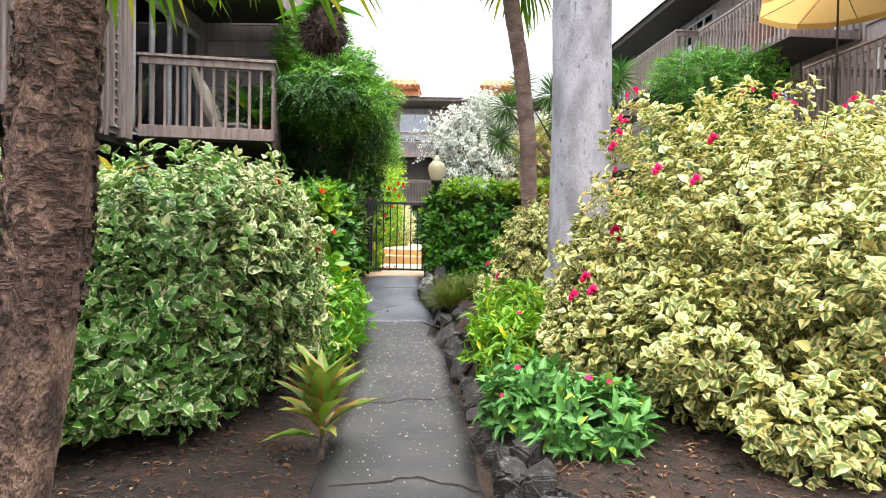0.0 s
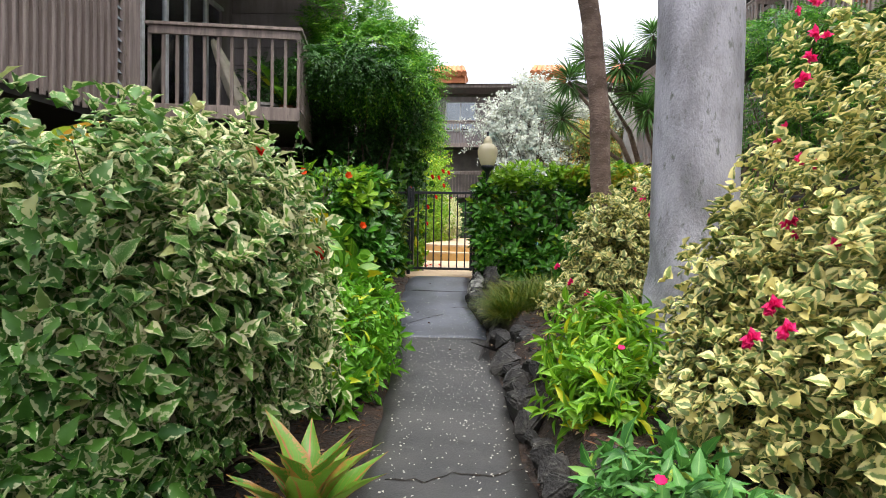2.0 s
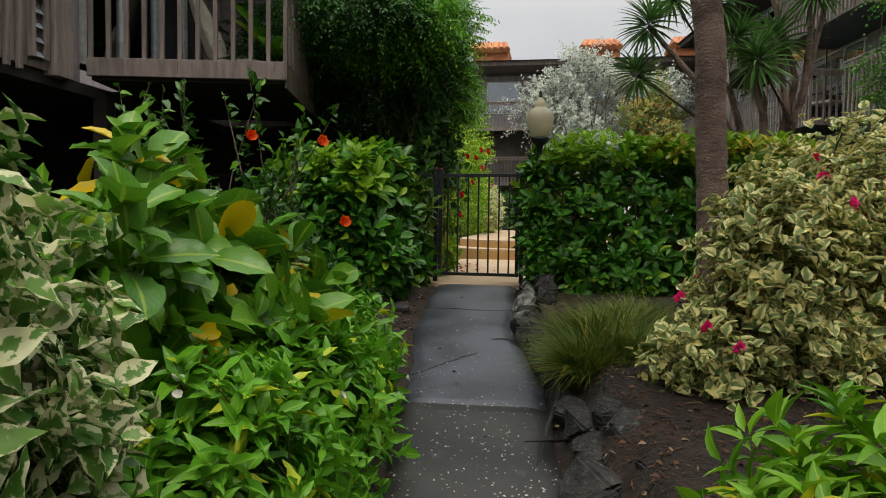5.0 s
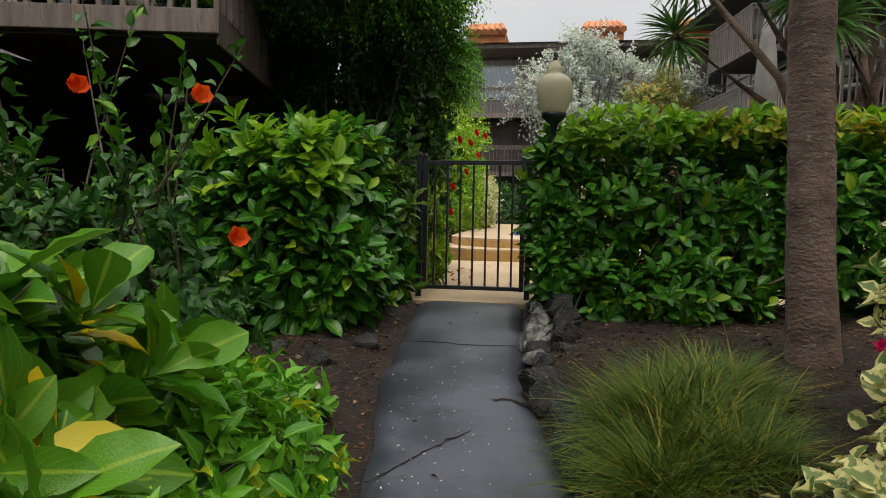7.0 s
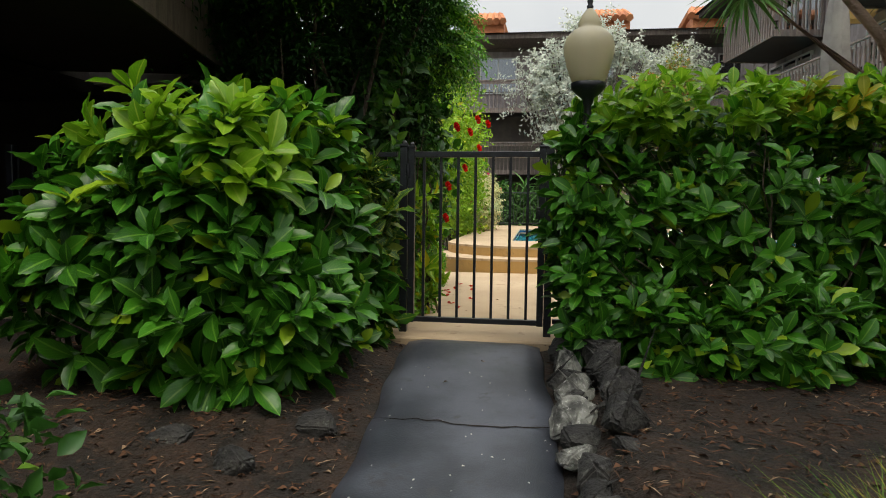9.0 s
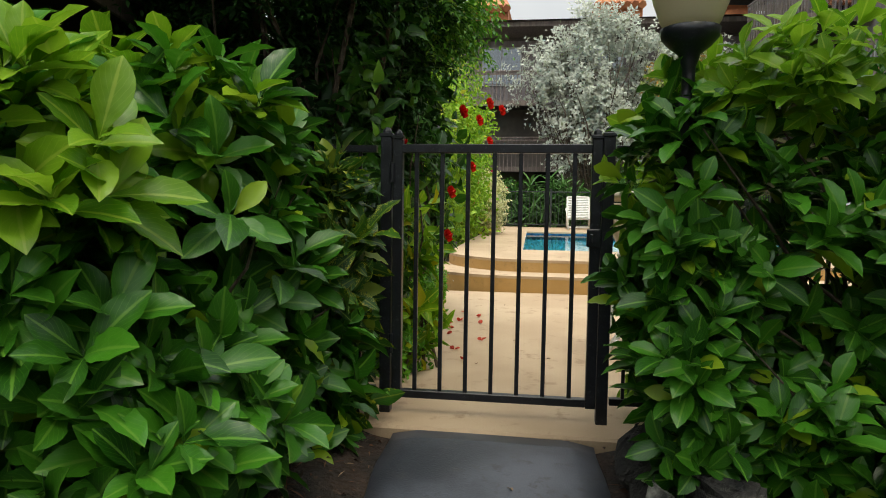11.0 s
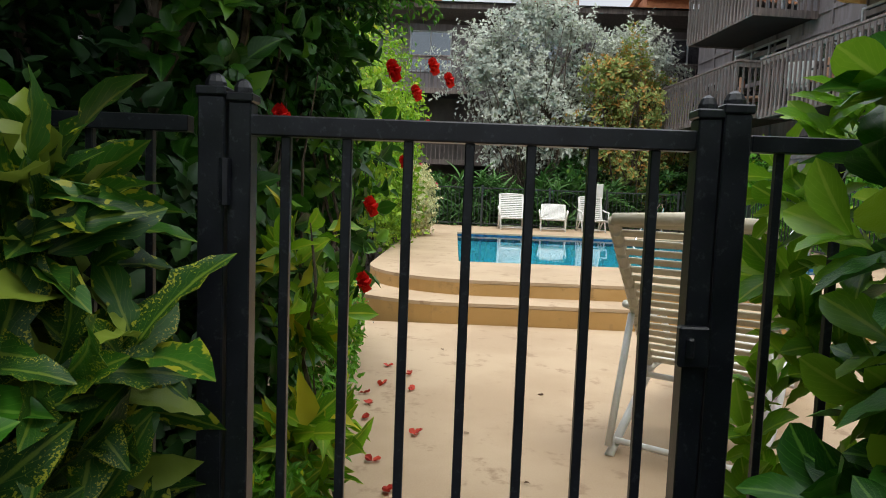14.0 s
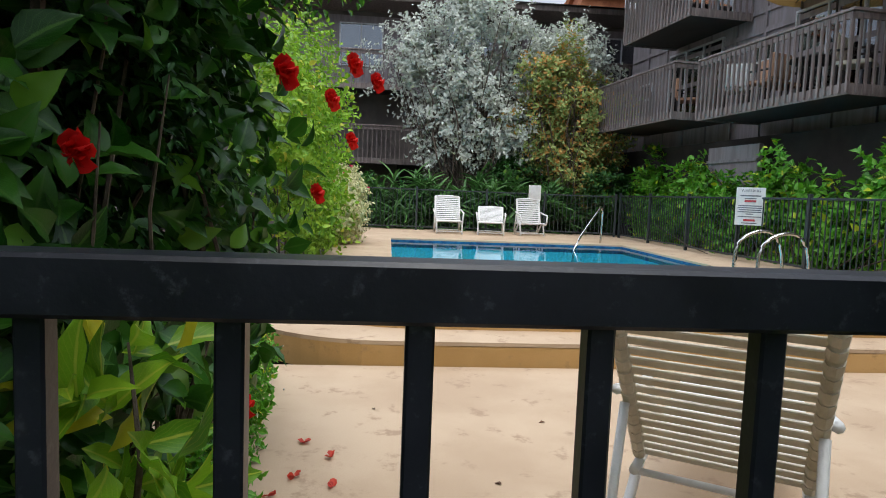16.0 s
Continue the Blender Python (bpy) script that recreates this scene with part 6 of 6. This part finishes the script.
# ---- pool furniture ----
def slat_lounger(at, turn, recline, back_len, material, tube_mat, label, width=0.6, seat_len=1.25, high=0.33, slats=17, straps=True):
    """Lounger: tube frames, legs and a strap or slat cover; local +y runs from the hinge to the foot end."""
    root = thing("sun_lounger", label, "lounger", at, "pool loungers")
    root.rotation_euler = (0, 0, radians(turn))
    w = width / 2
    c, sn = math.cos(radians(recline)), math.sin(radians(recline))

    def bp(t, x=0.0, off=0.0):
        return Vector((x, -t * c - off * sn, high + t * sn - off * c))

    for x, nm in ((-w, "back_side"), (w, "back_side")):
        bm = bmesh.new()
        tube(bm, [bp(0, x), bp(back_len, x)], 0.024, 8)
        ob = part(nm, bm, material, root, smooth=True)
        for k in range(15):
            bm = bmesh.new()
            tube(bm, [bp(back_len * (k + 0.5) / 15 - 0.022, x), bp(back_len * (k + 0.5) / 15 + 0.022, x)], 0.0275, 8)
            part("strap_wrap", bm, material, ob)
    n = max(8, int(back_len / 0.052))
    for k in range(n):
        t = back_len * (k + 0.6) / n
        m = Matrix((Vector((1, 0, 0)), Vector((0, -c, sn)), Vector((0, -sn, -c)))).transposed().to_4x4()
        part("back_strap", boxes(((-w, -0.019, -0.006), (w, 0.019, 0.006)), bevel=0.004, m=Matrix.Translation(bp(t)) @ m), material, root)
    bm = bmesh.new()
    tube(bm, [bp(back_len, -w), bp(back_len + 0.02, 0), bp(back_len, w)], 0.026, 8)
    part("back_top", bm, material, root, smooth=True)
    for x in (-w, w):
        bm = bmesh.new()
        tube(bm, [(x, -0.1, high - 0.03), (x, seat_len, high - 0.03)], 0.02, 8)
        part("seat_side", bm, tube_mat, root, smooth=True)
    n = int(seat_len / 0.058)
    for k in range(n):
        y = 0.04 + seat_len * (k + 0.5) / n
        part("seat_strap", boxes(((-w, y - 0.02, high - 0.008), (w, y + 0.02, high + 0.003)), bevel=0.003), WHITE, root)
    for x in (-w - 0.01, w + 0.01):
        for y0, y1 in ((0.12, -0.5 if straps else -0.26), (seat_len - 0.25, seat_len - 0.12)):
            bm = bmesh.new()
            tube(bm, [(x, y0, high - 0.03), (x, (y0 + y1) / 2, high * 0.45), (x, y1, 0.0)], 0.021, 8)
            part("leg", bm, tube_mat, root, smooth=True)
        bm = bmesh.new()
        tube(bm, [bp(back_len * 0.42, x, 0.03), (x, -0.52 if straps else -0.28, 0.05)], 0.017, 8)
        part("brace", bm, tube_mat, root, smooth=True)
        bm = bmesh.new()
        tube(bm, [bp(back_len * 0.45, x * 1.1), (x * 1.15, 0.16, high + 0.22), (x * 1.15, 0.42, high + 0.20), (x * 1.05, 0.5, high - 0.02)], 0.02, 8)
        part("armrest", bm, WHITE, root, smooth=True)
    for y, z in ((-0.45 if straps else -0.22, 0.06), (-0.05, high - 0.05), (seat_len - 0.13, 0.06)):
        bm = bmesh.new()
        tube(bm, [(-w, y, z), (w, y, z)], 0.015, 8)
        part("crossbar", bm, tube_mat, root, smooth=True)
    return root


slat_lounger((0.40, 13.02, -0.04), -33, 48, 0.98, CREAM, WHITE, "cream strap lounger with white frame and raised back near the gate", 0.58)
slat_lounger((0.68, 27.25, 0.30), 180, 64, 0.66, WHITE, WHITE, "white slatted pool lounger with its back raised", 0.62, 0.75, straps=False)
slat_lounger((1.80, 27.2, 0.30), 172, 32, 0.66, WHITE, WHITE, "white slatted pool lounger with its back half lowered", 0.62, 0.8, straps=False)
slat_lounger((2.82, 27.25, 0.30), 184, 72, 0.62, WHITE, WHITE, "white slatted pool chair with its back upright", 0.6, 0.5, straps=False)


def rail_tube(name, label, paths, at):
    root = thing(name, label, "handrail", at)
    for path in paths:
        bm = bmesh.new()
        pts = [Vector(p) for p in path]
        fine = []
        for i in range(len(pts) - 1):
            p0, p1, p2, p3 = pts[max(i - 1, 0)], pts[i], pts[i + 1], pts[min(i + 2, len(pts) - 1)]
            for t in np.linspace(0, 1, 7)[:-1]:
                fine.append(0.5 * (2 * p1 + (p2 - p0) * t + (2 * p0 - 5 * p1 + 4 * p2 - p3) * t * t + (3 * p1 - p0 - 3 * p2 + p3) * t ** 3))
        fine.append(pts[-1])
        tube(bm, [p - Vector(at) for p in fine], 0.024, 10)
        part("tube", bm, STEEL, root, smooth=True)
    return root


rail_tube("pool_handrail", "bent stainless steel handrail at the pool steps", [[(4.05, 25.15, 0.29), (4.05, 25.1, 0.95), (3.95, 24.95, 1.12), (3.75, 24.6, 1.0), (3.05, 23.7, 0.35), (2.95, 23.6, -0.2)]], (4.05, 25.15, 0.30))
rail_tube("pool_ladder", "stainless steel pool ladder with two hooped rails", [[(4.95, y, 0.29), (4.92, y, 0.62), (4.78, y, 0.88), (4.5, y, 0.90), (4.25, y, 0.72), (4.2, y, 0.3), (4.2, y, -0.7)] for y in (19.7, 19.1)], (4.95, 19.4, 0.30))


def text_on(root, words, m, size, material, name="lettering"):
    cu = bpy.data.curves.new(name, "FONT")
    cu.body, cu.size, cu.extrude, cu.align_x = words, size, 0.001, "CENTER"
    ob = new(name, cu)
    ob.parent = root
    ob.matrix_local = m
    cu.materials.append(material)
    return ob


def warning_sign(at, turn):
    root = thing("warning_sign", "white pool warning sign with small print on the fence", "sign", at)
    root.rotation_euler = (0, 0, radians(turn))
    part("board", boxes(((-0.225, -0.006, 0), (0.225, 0.006, 0.64)), bevel=0.004), WHITE, root)
    text_on(root, "WARNING", pose(0, -0.008, 0.565, 90, 0, 0), 0.062, SIGN_GREY)
    bars = [(0.50, 0.16, 0.02), (0.455, 0.09, 0.014), (0.33, 0.18, 0.016), (0.295, 0.19, 0.016), (0.26, 0.17, 0.016), (0.225, 0.185, 0.016), (0.19, 0.06, 0.016), (0.145, 0.18, 0.014), (0.035, 0.12, 0.014)]
    for z, hw, t in bars:
        part("print_line", boxes(((-hw, -0.0085, z - t / 2), (hw, -0.0065, z + t / 2))), SIGN_GREY, root)
    for z in (0.41, 0.085):
        part("print_panel", boxes(((-0.09, -0.009, z - 0.018), (0.09, -0.0065, z + 0.018))), SIGN_RED, root)
    part("clip", boxes(((-0.1, 0.006, 0.55), (0.1, 0.05, 0.58)), ((-0.1, 0.006, 0.06), (0.1, 0.05, 0.09))), FENCE_IRON, root)


warning_sign((5.27, 21.2, 0.95), -35)
notice = thing("notice_board", "small white notice on the pool fence", "sign", (3.1, 27.95, 1.2))
part("board", boxes(((-0.17, -0.02, 0), (0.17, -0.008, 0.42)), bevel=0.003), WHITE, notice)
part("clip", boxes(((-0.05, -0.009, 0.1), (0.05, 0.04, 0.13))), FENCE_IRON, notice)


def umbrella(at, height, radius, material, label, pole_from=0.0, closed=False):
    root = thing("patio_umbrella", label, "umbrella", at)
    bm = bmesh.new()
    tube(bm, [(0, 0, pole_from), (0, 0, height)], 0.02, 8)
    part("pole", bm, WOOD_DARK, root, smooth=True)
    bm = bmesh.new()
    lathe(bm, [(0.24, pole_from), (0.24, pole_from + 0.04), (0.05, pole_from + 0.08), (0.035, pole_from + 0.25)], sides=16)
    part("base", bm, WOOD_DARK, root, smooth=True)
    bm = bmesh.new()
    n = 8
    top = bm.verts.new((0, 0, height))
    rings = []
    prof = [(0.06, -0.12), (0.11, -0.5), (0.135, -0.9), (0.10, -1.3)] if closed else [(0.5, -0.14), (1.0, -0.42), (1.0, -0.53)]
    for q, (k, dz) in enumerate(prof):
        ring = []
        for i in range(n * 2):
            a = math.pi * i / n
            rr = (k * (1.0 if i % 2 == 0 else 0.55)) if closed else radius * k * (1.0 if i % 2 == 0 else 0.93)
            ring.append(bm.verts.new((rr * math.cos(a), rr * math.sin(a), height + dz - (0.04 if (i % 2 and not closed and q) else 0))))
        rings.append(ring)
    for i in range(n * 2):
        bm.faces.new((top, rings[0][i], rings[0][(i + 1) % (n * 2)]))
        for a, b in zip(rings, rings[1:]):
            bm.faces.new((a[i], b[i], b[(i + 1) % (n * 2)], a[(i + 1) % (n * 2)]))
    part("canopy", bm, material, root, smooth=closed)
    if not closed:
        for i in range(n):
            a = 2 * math.pi * i / n
            bm = bmesh.new()
            tube(bm, [(0, 0, height - 0.03), (radius * 0.97 * math.cos(a), radius * 0.97 * math.sin(a), height - 0.45)], 0.008, 5)
            part("rib", bm, WOOD_DARK, root)
    return root


umbrella((7.0, 11.75, 2.94), 2.5, 1.35, CLOTH, "open yellow canvas umbrella on the balcony")
umbrella((7.3, 22.3, 3.25), 2.65, 1.3, CLOTH, "open yellow canvas umbrella on the balcony")
umbrella((2.4, 13.5, -0.04), 3.2, 0.2, CLOTH_GREY, "closed grey canvas umbrella on the pool deck", closed=True)
umbrella((-3.85, 11.2, 2.22), 1.5, 0.2, CREAM, "closed beige umbrella leaning on the balcony", closed=True).rotation_euler = (0, radians(-24), 0)


def patio_chair(at, turn, cover, label):
    root = thing("patio_chair", label, "chair", at, "balcony chairs")
    root.rotation_euler = (0, 0, radians(turn))
    part("seat", boxes(((-0.26, -0.26, 0.40), (0.26, 0.26, 0.48)), bevel=0.02), cover, root)
    part("backrest", boxes(((-0.26, 0.22, 0.48), (0.26, 0.30, 0.95)), bevel=0.02), cover, root)
    for x in (-0.25, 0.25):
        for y in (-0.24, 0.24):
            part("leg", boxes(((x - 0.02, y - 0.02, 0), (x + 0.02, y + 0.02, 0.41))), WOOD_DARK, root)
        part("armrest", boxes(((x - 0.03, -0.26, 0.64), (x + 0.03, 0.26, 0.67)), bevel=0.006), WOOD_DARK, root)
    return root


for x, y, z, t, c in ((6.9, 20.95, 3.25, 40, CREAM), (7.2, 23.1, 3.25, 100, CLOTH_PEACH), (6.8, 23.9, 3.25, 150, WHITE), (6.75, 22.9, 3.25, 200, CLOTH_PEACH), (7.1, 26.2, 3.38, 60, CLOTH_PEACH), (7.0, 9.8, 2.94, 80, CREAM), (6.9, 8.6, 2.94, 120, CLOTH_PEACH)):
    patio_chair(on_house(x, y, z), t, c, "balcony chair with light cushions on a dark frame")
for x, y, z in ((7.1, 22.0, 3.25), (7.0, 9.2, 2.94)):
    tb = thing("patio_table", "round dark patio table on the balcony", "table", on_house(x, y, z))
    bm = bmesh.new()
    lathe(bm, [(0.5, 0.70), (0.52, 0.71), (0.52, 0.735), (0.5, 0.74)], sides=24)
    part("tabletop", bm, WOOD_DARK, tb, smooth=False)
    for a in range(4):
        bm = bmesh.new()
        tube(bm, [(0.32 * math.cos(a * 1.57), 0.32 * math.sin(a * 1.57), 0.71), (0.4 * math.cos(a * 1.57), 0.4 * math.sin(a * 1.57), 0.0)], 0.018, 6)
        part("leg", bm, WOOD_DARK, tb)


def potted_plant(at, r, h, leaves, length, material, label, seed, pot=TERRACOTTA, shape=LANCE):
    root = thing("potted_plant", label, "potted plant", at)
    bm = bmesh.new()
    lathe(bm, [(r * 0.7, 0), (r * 0.95, h * 0.85), (r * 1.08, h * 0.86), (r * 1.08, h), (r * 0.92, h), (r * 0.9, h * 0.9)], sides=18)
    part("pot", bm, pot, root, smooth=False)
    rr = np.random.default_rng(seed)
    me = single_leaf("leaf", shape, material)
    for k in range(leaves):
        a, lift = 2.4 * k, rr.uniform(0.5, 2.2)
        share("leaf", me, root, leaf_pose((0.04 * math.cos(a), 0.04 * math.sin(a), h * 0.92), (math.cos(a), math.sin(a), lift), (-math.cos(a) * lift, -math.sin(a) * lift, 1), length * rr.uniform(0.6, 1.1)))


potted_plant((-3.25, 11.2, 2.18), 0.17, 0.32, 16, 0.85, L_FRESH, "bird-of-paradise plant in a clay pot on the balcony", 3, shape=leaf_shape(0.12, (0.25, 0.6, 1, 0.9, 0.5), 0.3, 0.35))
potted_plant(on_house(6.6, 14.9, 5.03), 0.32, 0.6, 18, 0.5, L_DARK, "shrub in a large clay pot on the upper balcony", 4)
potted_plant((-3.5, 10.9, 2.18), 0.2, 0.3, 10, 0.3, L_DARK, "low plant in a grey tub on the balcony", 5, pot=CLOTH_GREY)


def hanging_basket(at):
    root = thing("hanging_basket", "hanging basket with a dark matted ball of roots", "hanging plant", at)
    r = np.random.default_rng(19)
    bm = bmesh.new()
    bmesh.ops.create_icosphere(bm, subdivisions=4, radius=0.115)
    for v in bm.verts:
        v.co *= 1 + 0.12 * math.sin(30 * v.co.x + 20 * v.co.z) + r.normal(0, 0.07)
        v.co.z *= 1.15
    part("root_ball", bm, ROOTS, root)
    n = 900
    d = r.normal(size=(n, 3))
    d /= np.linalg.norm(d, axis=1, keepdims=True)
    ob = new("root_fibre", leaf_mesh("root_fibre", leaf_shape(0.03, (1, 0.7), 0.2, 0.5), d * 0.10, d + np.array([0, 0, -0.6]) + r.normal(0, 0.4, (n, 3)), r.normal(size=(n, 3)), r.uniform(0.04, 0.1, n), ROOTS))
    ob.parent = root
    tagged(ob, kind="stuff")
    me = single_leaf("leaf", LANCE, L_FERN)
    for k in range(16):
        a, lift = 2.4 * k, r.uniform(0.1, 1.6)
        share("leaf", me, root, leaf_pose((0, 0, 0.1), (math.cos(a), math.sin(a), lift), (-math.cos(a) * lift, -math.sin(a) * lift, 1), r.uniform(0.15, 0.28)))
    bm = bmesh.new()
    tube(bm, [(0, 0, 0.1), (0, 0, 0.62)], 0.004, 5)
    part("wire", bm, STEEL, root)
    bm = bmesh.new()
    tube(bm, [Vector((-1.06, 2.2, 1.95)) - Vector(at), Vector((-0.9, 2.8, 2.3)) - Vector(at), Vector((0.0, 0.05, 0.62))], [0.02, 0.016, 0.012], 6)
    part("bare_stalk", bm, TWIG, root)


hanging_basket((-0.61, 3.78, 1.80))

# ---- fallen petals, litter, cracks ----
rp = np.random.default_rng(31)
for x, y in ((-1.25, 14.09), (-1.24, 13.68), (-1.06, 13.58), (-1.27, 13.31), (-1.28, 13.09), (-1.0, 12.91), (-1.08, 12.31), (-1.16, 12.58), (-1.33, 13.5), (-1.1, 13.9)):
    n = 4
    a = rp.uniform(0, 6.28, n)
    al = np.stack([np.cos(a), np.sin(a), rp.uniform(0.0, 0.35, n)], 1)
    ob = new("fallen_flower", leaf_mesh("fallen_flower", PETAL, np.tile([0, 0, 0.006], (n, 1)), al, np.tile([0, 0, 1.0], (n, 1)) + rp.normal(0, 0.3, (n, 3)), rp.uniform(0.025, 0.045, n), P_FALLEN))
    ob.location = (x, y, -0.04)
    tagged(ob, "wilted red hibiscus flower fallen on the deck", "flower", "fallen flowers on the deck")
for x, y in ((-0.77, 12.94), (-0.98, 12.21), (-0.54, 12.44), (-0.3, 13.6), (0.1, 14.4), (-0.9, 14.6)):
    ob = new("dry_leaf", leaf_mesh("dry_leaf", OVATE, np.array([[0, 0, 0.004]]), np.array([[*rp.normal(0, 1, 2), 0.05]]), np.array([[0.1, 0, 1.0]]), [rp.uniform(0.03, 0.05)], CHIP))
    ob.location = (x, y, -0.04)
    tagged(ob, "small dry leaf lying on the deck", "leaf", "dry leaves on the deck")


def litter(name, label, spots, shape, size, material, lift=0.004):
    n = len(spots)
    p = np.array(spots) + np.array([0, 0, lift])
    a = rp.uniform(0, 6.28, n)
    ob = new(name, leaf_mesh(name, shape, p, np.stack([np.cos(a), np.sin(a), rp.uniform(-0.05, 0.3, n)], 1), np.array([0, 0, 1.0]) + rp.normal(0, 0.35, (n, 3)), rp.uniform(size[0], size[1], n), material))
    return tagged(ob, label, "litter", kind="stuff")


spots = []
while len(spots) < 900:
    y = float(np.clip(rp.normal(5.9, 1.3), 2.5, 8.9)) if rp.random() < 0.85 else rp.uniform(3, 10.5)
    l, r = edges_x(y)
    x = rp.uniform(l + 0.03, r - 0.02)
    spots.append((x, y, path_z(y) + 0.012 + 0.006 * math.sin(2.7 * y + 3 * x)))
litter("fallen_petals", "tiny white petals strewn over the path", spots, SMALL, (0.008, 0.017), P_WHITE, 0.004)
spots = []
while len(spots) < 9000:
    x, y = rp.uniform(-3.4, 3.4), rp.uniform(1.5, 11.0)
    l, r = edges_x(y)
    if l - 0.02 < x < r + 0.03:
        if rp.random() > 0.012:
            continue
        spots.append((x, y, path_z(y) + 0.016))
    else:
        spots.append((x, y, bed_z(x, y)))
litter("leaf_litter", "brown leaf litter and bark chips on the beds", spots, OVATE, (0.014, 0.042), CHIP, 0.006)
spots = []
while len(spots) < 16000:
    x, y = rp.uniform(-3.2, 3.0), rp.uniform(2.0, 11.0)
    l, r = edges_x(y)
    if not l - 0.03 < x < r + 0.05:
        spots.append((x, y, bed_z(x, y)))
litter("needle_litter", "reddish needles and thin twigs strewn on the beds", spots, leaf_shape(0.05, (1.0,), 0.3, 0.1), (0.03, 0.09), CHIP, 0.008)


def crack(pts, width, seed):
    """A jagged open crack, filled with dark soil."""
    r = np.random.default_rng(seed)
    line = []
    for (x0, y0), (x1, y1) in zip(pts, pts[1:]):
        for t in np.linspace(0, 1, 6)[:-1]:
            line.append((x0 + (x1 - x0) * t + r.normal(0, 0.006), y0 + (y1 - y0) * t + r.normal(0, 0.008)))
    line.append(pts[-1])
    bm = bmesh.new()
    prev = None
    for i, (x, y) in enumerate(line):
        w = width * r.uniform(0.3, 1.0) * (0.3 if i in (0, len(line) - 1) else 1)
        z = path_z(y) + 0.012 + 0.006 * math.sin(2.7 * y + 3 * x) + 0.003
        row = [bm.verts.new((x, y - w, z)), bm.verts.new((x, y, z - 0.002)), bm.verts.new((x, y + w, z))]
        if prev:
            bm.faces.new((prev[0], row[0], row[1], prev[1]))
            bm.faces.new((prev[1], row[1], row[2], prev[2]))
        prev = row
    tagged(part("path_crack", bm, MULCH), "dark crack across the asphalt path", "crack", kind="structure")


crack([(-0.9, 7.75), (-0.82, 7.85), (-0.74, 7.99), (-0.66, 8.12), (-0.53, 8.29)], 0.014, 1)
crack([(-0.46, 8.72), (-0.36, 8.73), (-0.3, 8.69), (-0.22, 8.67)], 0.02, 2)
crack([(-0.47, 4.43), (-0.28, 4.4), (-0.16, 4.51), (0.03, 4.49), (0.2, 4.6)], 0.008, 3)
crack([(-0.42, 3.1), (-0.16, 3.15), (-0.01, 3.23), (0.13, 3.16), (0.32, 3.1)], 0.012, 4)
crack([(-1.16, 9.66), (-0.9, 9.68), (-0.6, 9.64), (-0.34, 9.66)], 0.009, 5)
